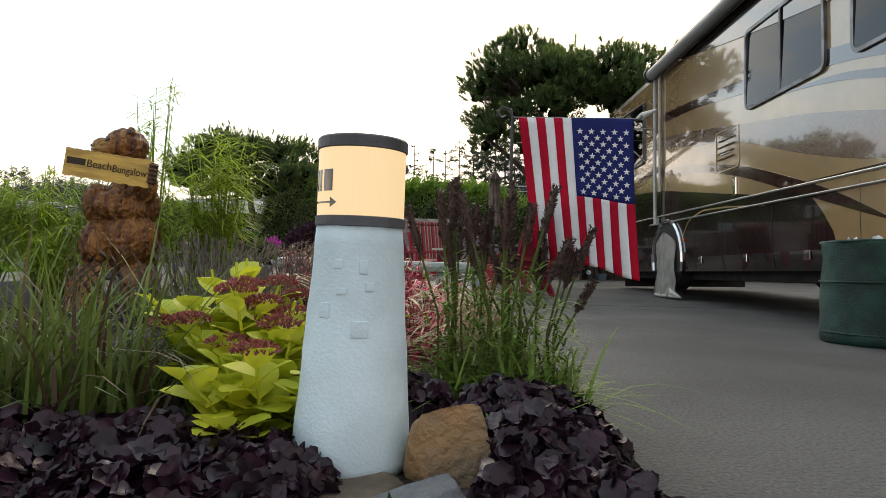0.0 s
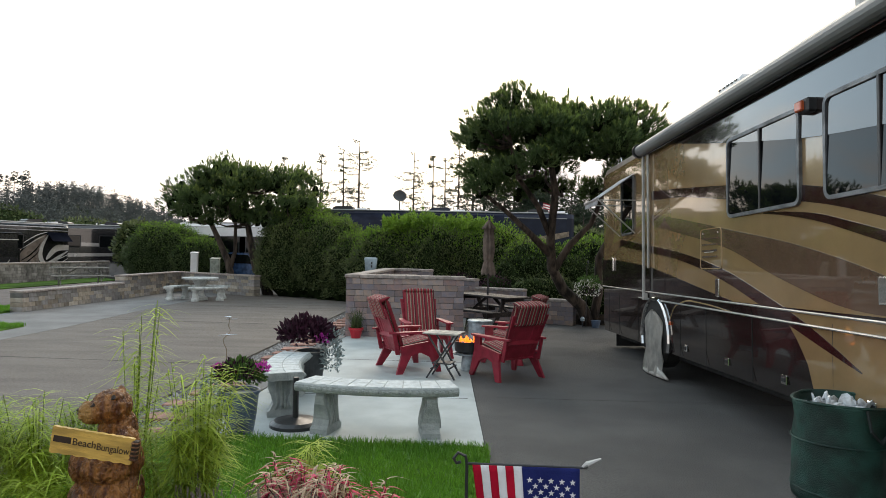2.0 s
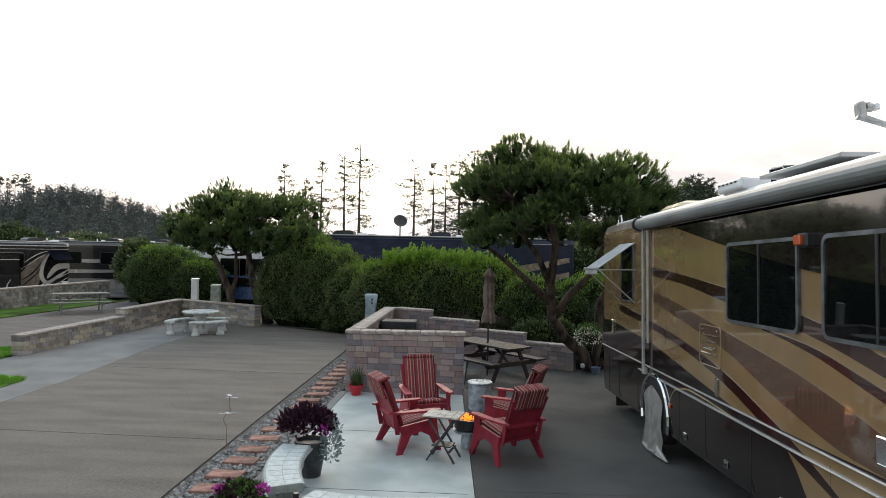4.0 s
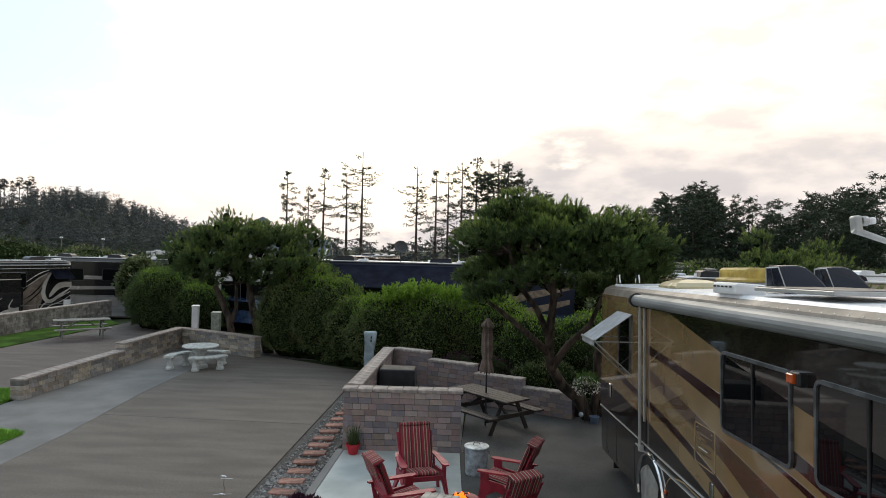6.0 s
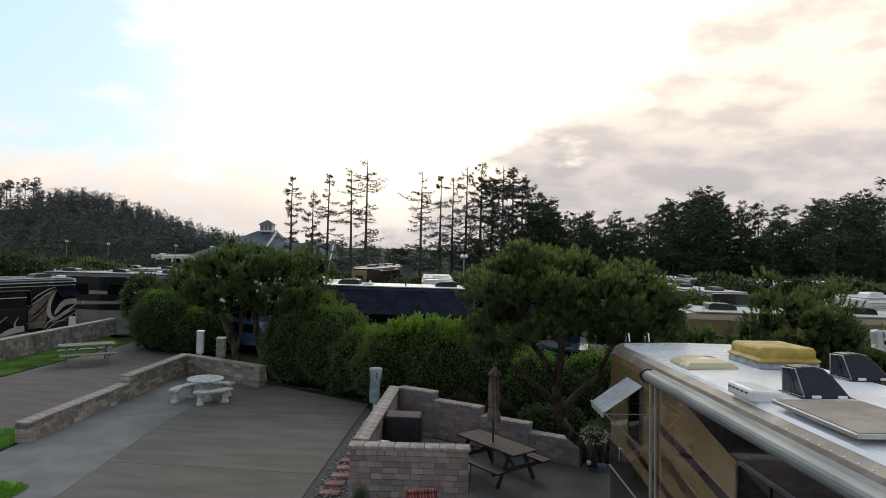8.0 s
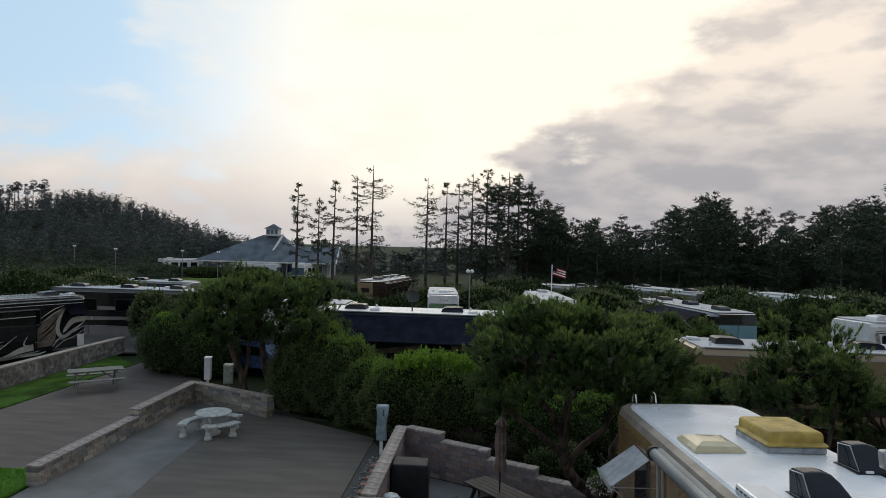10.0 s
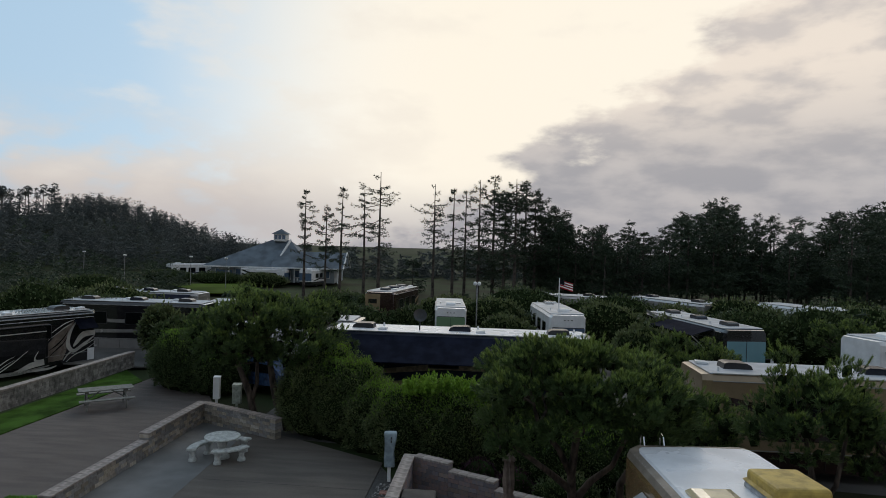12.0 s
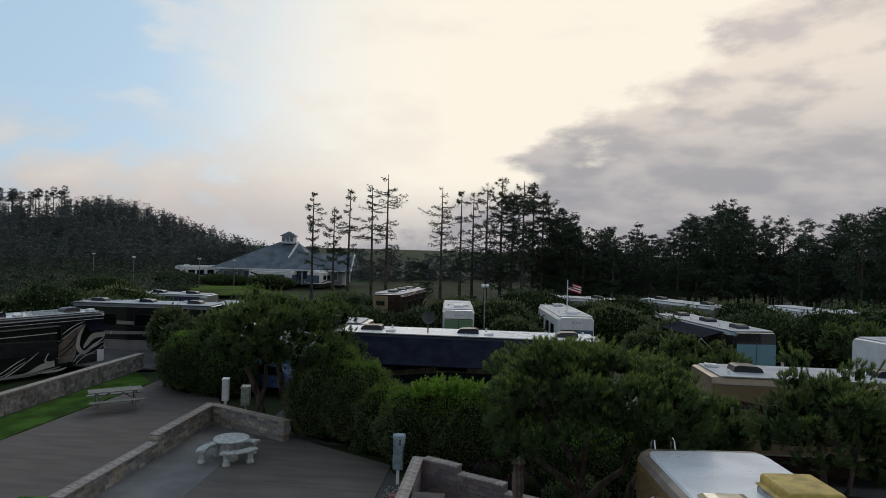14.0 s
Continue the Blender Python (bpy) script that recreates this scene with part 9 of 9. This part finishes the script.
# ---- plants of the bed ----
HEUCHERA = leaf_mat("dark_purple_coral_bells", (0.034, 0.013, 0.024), (0.014, 0.007, 0.012), rough=0.36, thin=0.08, rnd=0.55, scale=14)
LIME = leaf_mat("lime_leaves", (0.62, 0.62, 0.055), (0.44, 0.52, 0.045), thin=0.35, rnd=0.15, scale=6)
DUSKYROSE = leaf_mat("dusky_red_heads", (0.33, 0.085, 0.085), (0.22, 0.06, 0.06), thin=0.1, rnd=0.4)
BLADE = leaf_mat("dark_grass", (0.15, 0.195, 0.045), (0.075, 0.115, 0.03), thin=0.3)
BLADEB = leaf_mat("brown_grass", (0.12, 0.075, 0.045), (0.08, 0.05, 0.03), thin=0.2)
SPIKE = leaf_mat("dark_seed_spikes", (0.085, 0.050, 0.042), (0.055, 0.033, 0.03), thin=0.0, rnd=0.4)
FEATHER = leaf_mat("feathery_yellow_green", (0.46, 0.56, 0.075), (0.32, 0.46, 0.06), thin=0.45, rnd=0.3)
FEATHERB = leaf_mat("feathery_green", (0.32, 0.42, 0.06), (0.20, 0.31, 0.05), thin=0.4, rnd=0.3)
CRIMSON = leaf_mat("crimson_leaves", (0.62, 0.035, 0.11), (0.46, 0.028, 0.085), thin=0.3, rnd=0.35)
VARIEG = leaf_mat("cream_edged_leaves", (0.62, 0.48, 0.32), (0.40, 0.27, 0.19), thin=0.25, rnd=0.35)
LAVENDER = leaf_mat("grey_lavender", (0.21, 0.17, 0.155), (0.15, 0.14, 0.11), thin=0.15, rnd=0.4)


def rooted(x, y):
    return (x, y, float(bed_z(x, y)))


def round_leaves(p, d, size):
    """Cupped, lobed, rounded leaves: eight rim points about each centre."""
    n = len(p)
    d, a, b = frames_of(d)
    size = np.broadcast_to(np.asarray(size, float).reshape(-1, 1), (n, 1)) * RNG.uniform(0.6, 1.25, (n, 1))
    k = 14
    ang = np.arange(k) * 2 * np.pi / k
    ph = RNG.uniform(0, 6.28, (n, 1))
    lob = 1 + 0.10 * np.sin(np.arange(k) * 2.7) + 0.02 * np.where(np.arange(k) % 2 == 0, 1, -1)
    rim = p[:, None] + size[:, None] * lob[None, :, None] * (a[:, None] * np.cos(ang + ph)[..., None] + b[:, None] * np.sin(ang + ph)[..., None]) + d[:, None] * size[:, None] * (0.22 + 0.20 * np.sin(2 * ang + 2 * ph) + 0.10 * np.sin(5 * ang + ph))[..., None]
    v = np.concatenate([p[:, None], rim], 1).reshape(-1, 3)
    i = np.arange(n)[:, None] * (k + 1)
    f = np.stack([i + np.zeros(k, int), i + 1 + np.arange(k), i + 1 + (np.arange(k) + 1) % k], -1).reshape(-1, 3)
    return v, f


def coral_bells(x, y, rx, ry, n, h=0.13):
    base = rooted(x, y)
    ob = thing("coral_bells", pose(*base), "mound of dark purple coral bells leaves at bed edge", "plant", "coral bells")
    u = RNG.uniform(-1, 1, (n * 2, 2))
    u = u[(u ** 2).sum(1) < 1][:n]
    n = len(u)
    r2 = (u ** 2).sum(1)
    z = h * (1 - r2) ** 0.6 * RNG.uniform(0.55, 1.12, n) + 0.012
    px, py = u[:, 0] * rx, u[:, 1] * ry
    z = z + bed_z(px + x, py + y) - base[2]
    p = np.stack([px, py, np.maximum(z, 0.012)], 1)
    d = unit(np.stack([u[:, 0] * 0.9, u[:, 1] * 0.9 - 0.25, np.full(n, 1.0)], 1) + RNG.normal(0, 0.55, (n, 3)))
    part_np("leaf_mound", *round_leaves(p, d, 0.021), HEUCHERA, ob, smooth=True)
    q = p * [1, 1, 0]
    part_np("stem_growth", *needles(q[: n // 3], unit(p[: n // 3] - q[: n // 3] + [0, 0, 0.02]), 1, p[: n // 3, 2], 0.004, 0.15), COLEUS, ob)


for x, y, rx, ry, n in [(-0.18, 1.22, 0.20, 0.18, 330), (-0.42, 1.30, 0.22, 0.20, 380), (-0.66, 1.28, 0.20, 0.20, 330), (-0.88, 1.45, 0.2, 0.2, 260), (-0.30, 1.05, 0.2, 0.12, 220), (-0.62, 1.06, 0.2, 0.12, 220),
        (0.45, 1.36, 0.18, 0.20, 360), (0.38, 1.58, 0.20, 0.16, 300), (0.56, 1.16, 0.13, 0.15, 230), (0.52, 1.66, 0.16, 0.14, 220), (0.40, 1.14, 0.12, 0.10, 150), (0.12, 1.62, 0.14, 0.12, 160)]:
    coral_bells(x, y, rx, ry, int(n * 1.75), 0.13 if x > 0 else 0.085)


def blade_strip(p, d, length, width, droop, n=5):
    """Arching grass blades in n pieces."""
    d, a, b = frames_of(d)
    m = len(p)
    L = np.broadcast_to(np.asarray(length, float).reshape(-1, 1), (m, 1))
    dr = np.broadcast_to(np.asarray(droop, float).reshape(-1, 1), (m, 1))
    out = d * [1, 1, 0]
    side = unit(np.cross(d, [0, 0, 1.0]) + 1e-6)
    V = []
    for k in range(n + 1):
        t = k / n
        c = p + d * L * t + out * L * dr * t * t * 1.2 - np.array([0, 0, 1.0]) * L * dr * t ** 2.2
        w = width * (1 - t ** 1.6) * 0.5 + 0.0004
        V += [c - side * w, c + side * w]
    v = np.stack(V, 1)
    f0 = np.array([(2 * k, 2 * k + 1, 2 * k + 3, 2 * k + 2) for k in range(n)])
    f = (np.arange(m)[:, None, None] * (2 * n + 2) + f0).reshape(-1, 4)
    return v.reshape(-1, 3), f


def grass_clump(x, y, n, h, spread, label, mat=BLADE, mat2=BLADEB, width=0.008, droop=0.45, r=0.06):
    ob = thing("grass_clump", pose(*rooted(x, y)), label, "grass", "grass clumps")
    p = np.stack([RNG.normal(0, r, n), RNG.normal(0, r, n), np.full(n, -0.005)], 1)
    d = unit(np.stack([RNG.normal(0, spread, n), RNG.normal(0, spread, n), np.ones(n)], 1))
    L = h * RNG.uniform(0.45, 1.1, n)
    k = int(n * 0.8)
    part_np("blade_growth", *blade_strip(p[:k], d[:k], L[:k], width, droop * RNG.uniform(0.2, 1.3, k)), mat, ob)
    part_np("dry_growth", *blade_strip(p[k:], d[k:], L[k:], width, droop * RNG.uniform(0.4, 1.6, n - k)), mat2, ob)
    return ob


grass_clump(-0.70, 1.55, 200, 0.70, 0.30, "tall arching dark green ornamental grass", width=0.011, r=0.10)
grass_clump(-0.84, 1.45, 120, 0.66, 0.22, "tall upright dark green ornamental grass", width=0.012, r=0.08)
grass_clump(-0.95, 1.75, 170, 0.42, 0.45, "arching green and brown ornamental grass", width=0.011, r=0.10)
grass_clump(-0.60, 1.85, 110, 0.30, 0.5, "low green and brown ornamental grass", r=0.08)
grass_clump(-1.35, 1.62, 160, 0.45, 0.45, "tall ornamental grass at the bed side", r=0.10)


def sedum(x, y, k, h, seed):
    rnd = random.Random(seed)
    ob = thing("stonecrop", pose(*rooted(x, y)), "lime green stonecrop with dusky red flower heads", "plant", "stonecrops")
    P, D, S, HP, HD = [], [], [], [], []
    for i in range(k):
        a, r = rnd.uniform(0, 6.28), 0.05 + 0.12 * rnd.random()
        hh = h * rnd.uniform(0.55, 1.05) * (1 - 0.25 * (r / 0.17) ** 2)
        foot, top = Vector((0.4 * r * math.cos(a), 0.4 * r * math.sin(a), 0)), Vector((1.5 * r * math.cos(a), 1.5 * r * math.sin(a), hh))
        part("stem", tube(bmesh.new(), [foot, foot.lerp(top, 0.5) + Vector((0, 0, 0.02)), top], 0.0045, 5), LIME, ob)
        m = 9
        for j in range(m):
            t = 0.22 + 0.7 * j / m
            b = 2.4 * j + a
            P.append(foot.lerp(top, t))
            D.append((math.cos(b), math.sin(b), 0.55))
            S.append(0.105 * (1.15 - 0.45 * t))
        if rnd.random() < 0.42:
            q = 150
            u = sphere_dirs(q, 0.0)
            HP.append(np.array(top) + u * [0.048, 0.048, 0.022])
            HD.append(unit(u + [0, 0, 0.6]))
    P, D, S = np.array(P), unit(np.array(D) + RNG.normal(0, 0.2, (len(D), 3))), np.array(S)
    d, a, b = frames_of(D)
    up = np.cross(a, d)
    up = np.where(up[:, 2:3] < 0, -up, up)
    side = np.cross(d, up)
    V = []
    for t, w, c in ((0.0, 0.10, 0), (0.25, 0.62, 0.02), (0.55, 0.86, 0.03), (0.84, 0.74, 0.0), (1.0, 0.26, -0.05)):
        c0 = P + d * (S * t)[:, None] + up * (S * c)[:, None]
        V += [c0 - side * (S * w / 2)[:, None] + up * (S * 0.06 * w)[:, None], c0, c0 + side * (S * w / 2)[:, None] + up * (S * 0.06 * w)[:, None]]
    v = np.stack(V, 1)
    f0 = np.array([(3 * r + c, 3 * r + c + 1, 3 * r + c + 4, 3 * r + c + 3) for r in range(4) for c in range(2)])
    f = (np.arange(len(P))[:, None, None] * 15 + f0).reshape(-1, 4)
    part_np("leaf_set", v.reshape(-1, 3), f, LIME, ob, smooth=True)
    for hp, hd in zip(HP, HD):
        part_np("flower_head", *needles(hp, hd, 3, np.full(len(hp), 0.010), 0.005, 0.9), DUSKYROSE, ob, "dusky red flower head")


sedum(-0.30, 1.72, 17, 0.34, 2)
sedum(-0.45, 1.92, 14, 0.36, 3)
sedum(-0.15, 1.95, 12, 0.36, 4)
sedum(-0.20, 1.47, 8, 0.25, 5)


def blazing_star(x, y, n, h, seed):
    rnd = random.Random(seed)
    ob = thing("blazing_star", pose(*rooted(x, y)), "clump of narrow green leaves with dark seed spikes", "plant", "blazing stars")
    for i in range(n):
        a, sp = rnd.uniform(0, 6.28), rnd.uniform(0.02, 0.36)
        hh = h * rnd.uniform(0.72, 1.05)
        foot = Vector((0.06 * math.cos(a), 0.06 * math.sin(a), 0))
        top = Vector((sp * hh * math.cos(a), sp * hh * math.sin(a) * 0.6, hh * (1 - 0.25 * sp)))
        mid = foot.lerp(top, 0.55) - Vector((0.04 * math.cos(a), 0.03 * math.sin(a), -0.02))
        st = part("stem", tube(bmesh.new(), [foot, mid, top], 0.0035, 5), BLADE, ob)
        L = rnd.uniform(0.10, 0.15)
        ax = (top - mid).normalized()
        bm = bmesh.new()
        tube(bm, [top - ax * 0.01, top + ax * L * 0.3, top + ax * L * 0.8, top + ax * L], [0.007, 0.0105, 0.009, 0.003], 8)
        sk = part("seed_spike", bm, SPIKE, st, "dark brown seed spike")
        k = 190
        t = RNG.uniform(0, 1, k)
        u = sphere_dirs(k)
        u = unit(u - (u @ np.array(ax))[:, None] * np.array(ax))
        p = np.array(top)[None] + t[:, None] * np.array(ax) * L + u * 0.008
        part_np("bristles", *needles(p, unit(u + np.array(ax) * 0.7), 2, np.full(k, 0.010), 0.0035, 0.6), SPIKE, sk)
        m = 34
        t = RNG.uniform(0.02, 0.85, m)
        p = np.array([tuple(foot.lerp(top, q)) for q in t])
        aa = RNG.uniform(0, 6.28, m)
        d = unit(np.stack([np.cos(aa), np.sin(aa), RNG.uniform(0.4, 1.2, m)], 1))
        part_np("narrow_leaves", *blade_strip(p, d, 0.16 * (1.1 - 0.8 * t), 0.007, 0.5), GRASSGREEN, st)
    return ob


GRASSGREEN = leaf_mat("narrow_green_leaves", (0.20, 0.31, 0.06), (0.13, 0.23, 0.045), thin=0.35, rnd=0.35)
blazing_star(0.36, 1.85, 11, 0.56, 1)
blazing_star(0.47, 1.98, 10, 0.50, 2)
blazing_star(0.22, 1.92, 8, 0.54, 3)
blazing_star(0.30, 2.15, 8, 0.52, 4)
grass_clump(0.34, 1.84, 240, 0.36, 0.50, "low mound of narrow green leaves at the bed edge", GRASSGREEN, BLADE, 0.013, 0.6, 0.10)
grass_clump(0.42, 1.95, 260, 0.34, 0.50, "low mound of narrow green leaves beside paving", GRASSGREEN, BLADE, 0.014, 0.6, 0.09)


def feathery(x, y, n, h, spread, mat, label):
    """Upright stems with fine drooping thread leaves, thickest at the tips."""
    ob = thing("feathery_shrub", pose(*rooted(x, y)), label, "plant", "feathery plants")
    P, D, T = [], [], []
    bm = bmesh.new()
    for i in range(n):
        a, r = RNG.uniform(0, 6.28), spread * RNG.uniform(0, 1) ** 0.6
        hh = h * RNG.uniform(0.6, 1.05)
        foot = np.array([0.25 * r * math.cos(a), 0.25 * r * math.sin(a), 0])
        top = np.array([r * math.cos(a), r * math.sin(a), hh])
        tube(bm, [foot, (foot * 0.5 + top * 0.5) + [0, 0, 0.03], top], [0.004, 0.003, 0.0015], 4)
        t = RNG.uniform(0.25, 1.0, 40) ** 0.7
        P.append(foot + (top - foot) * t[:, None] + RNG.normal(0, 0.006, (40, 3)))
        aa = RNG.uniform(0, 6.28, 40)
        D.append(np.stack([np.cos(aa), np.sin(aa), RNG.uniform(-0.1, 0.9, 40)], 1))
        T.append(t)
    part("stem_growth", bm, FEATHERB, ob)["kind"] = "stuff"
    P, D, T = np.concatenate(P), unit(np.concatenate(D)), np.concatenate(T)
    part_np("thread_leaves", *blade_strip(P, D, RNG.uniform(0.06, 0.13, len(P)), 0.0075, 0.7, 3), mat, ob)


for x, y, n, h, s, m in [(-1.75, 2.95, 34, 0.62, 0.24, FEATHER), (-1.50, 3.05, 26, 0.60, 0.20, FEATHERB), (-2.0, 2.85, 30, 0.58, 0.24, FEATHERB), (-1.62, 2.75, 20, 0.40, 0.22, FEATHER), (-1.32, 3.05, 10, 1.10, 0.11, FEATHER),
        (-0.95, 2.98, 34, 0.80, 0.20, FEATHER), (-1.05, 2.85, 12, 0.50, 0.14, FEATHERB), (-2.3, 2.6, 24, 0.7, 0.22, FEATHER), (-1.80, 2.40, 10, 1.0, 0.16, FEATHER), (-2.2, 3.1, 26, 0.55, 0.26, FEATHERB),
        (-0.50, 3.35, 9, 0.42, 0.12, FEATHER)]:
    feathery(x, y, n, h, s, m, "feathery yellow green thread-leaved plant" if m is FEATHER else "feathery mid green thread-leaved plant")


def lavender(x, y, n, h, s):
    ob = thing("lavender", pose(*rooted(x, y)), "grey brown spent lavender clump", "plant", "lavenders")
    p = np.stack([RNG.normal(0, s * 0.5, n), RNG.normal(0, s * 0.4, n), np.zeros(n)], 1)
    d = unit(np.stack([p[:, 0] * 3 + RNG.normal(0, 0.16, n), p[:, 1] * 3 + RNG.normal(0, 0.16, n), np.ones(n)], 1))
    L = h * RNG.uniform(0.5, 1.1, n)
    part_np("stem_growth", *blade_strip(p, d, L, 0.004, 0.1, 3), LAVENDER, ob)
    tip = p + d * (L * 0.9)[:, None]
    part_np("seed_growth", *needles(tip, d, 4, np.full(n, 0.035), 0.006, 0.3), LAVENDER, ob)
    q = np.stack([RNG.normal(0, s * 0.6, n), RNG.normal(0, s * 0.5, n), RNG.uniform(0.0, h * 0.4, n)], 1)
    part_np("grey_leaves", *needles(q, unit(RNG.normal(0, 0.6, q.shape) + [0, 0, 1]), 4, np.full(n, 0.06), 0.004, 0.6), FEATHERB, ob)


for x, y, n, h, s in [(-0.72, 2.50, 170, 0.30, 0.20), (-0.50, 2.62, 170, 0.28, 0.20), (-0.85, 2.72, 130, 0.30, 0.2), (-0.32, 2.72, 120, 0.26, 0.18), (-1.02, 2.42, 90, 0.16, 0.16), (-0.62, 2.30, 110, 0.2, 0.2)]:
    lavender(x, y, n, h, s)


def variegated(x, y, k, h, s):
    """Arching stems of narrow cream-edged leaves with crimson tops."""
    ob = thing("variegated_shrub", pose(*rooted(x, y)), "pink, crimson and cream variegated shrub", "plant", "variegated shrubs")
    P, D, tip = [], [], []
    bm = bmesh.new()
    for i in range(k):
        a = RNG.uniform(0, 6.28)
        r, hh = s * RNG.uniform(0.2, 1.0), h * RNG.uniform(0.55, 1.05)
        foot, top = np.array([r * 0.4 * math.cos(a), r * 0.4 * math.sin(a), 0.0]), np.array([r * math.cos(a), r * math.sin(a), hh])
        tube(bm, [foot, foot * 0.4 + top * 0.6 + [0, 0, 0.03], top], 0.0025, 4)
        red = RNG.uniform() < 0.42
        for j in range(26):
            t = RNG.uniform(0.25, 1.0)
            P.append(foot + (top - foot) * t)
            b = RNG.uniform(0, 6.28)
            D.append((math.cos(b), math.sin(b), RNG.uniform(0.0, 0.9)))
            tip.append(red and t > 0.45)
    part("stem_growth", bm, BLADEB, ob)["kind"] = "stuff"
    P, D, tip = np.array(P), unit(np.array(D)), np.array(tip)
    part_np("cream_leaves", *blade_strip(P[~tip], D[~tip], RNG.uniform(0.05, 0.085, (~tip).sum()), 0.011, 0.75, 4), VARIEG, ob)
    part_np("crimson_leaves", *blade_strip(P[tip], D[tip], RNG.uniform(0.05, 0.085, tip.sum()), 0.012, 0.75, 4), CRIMSON, ob)


for x, y, k, h, s in [(-0.42, 3.02, 30, 0.30, 0.22), (-0.15, 2.95, 34, 0.30, 0.22), (0.08, 2.85, 30, 0.26, 0.2), (0.22, 2.72, 26, 0.26, 0.18), (-0.02, 2.55, 26, 0.24, 0.2), (0.12, 2.35, 24, 0.26, 0.18), (0.30, 2.95, 22, 0.30, 0.15), (-0.25, 2.40, 20, 0.20, 0.2), (-0.60, 3.15, 20, 0.28, 0.16), (0.10, 2.12, 16, 0.22, 0.14), (-0.05, 2.2, 14, 0.18, 0.16)]:
    variegated(x, y, k, h, s)


def path_light(x, y):
    ob = thing("path_light", pose(*rooted(x, y)), "small black and clear solar path light in bed", "light", "path lights")
    part("stake", tube(bmesh.new(), [(0, 0, -0.02), (0, 0, 0.10)], 0.006, 6), DARK, ob)
    part("clear_body", lathe(bmesh.new(), [(0.018, 0.09), (0.026, 0.10), (0.028, 0.15), (0.02, 0.152)], 14), ALU, ob)
    part("cap", lathe(bmesh.new(), [(0.034, 0.15), (0.036, 0.16), (0.034, 0.175), (0.01, 0.18)], 16), DARK, ob)


path_light(-1.13, 2.42)
path_light(-1.62, 2.42)
n = 900
gx, gy = RNG.uniform(-2.6, 0.6, n), RNG.uniform(0.95, 3.3, n)
pp = np.stack([gx, gy, bed_z(gx, gy)], 1)
tagged(part_np("ground_cover", *leaves(pp, unit(RNG.normal(0, 0.6, (n, 3)) + [0, 0, 0.9]), 0.045, 0.022), GREENLEAF), "small green ground cover leaves in bed", "plants", "", "stuff")
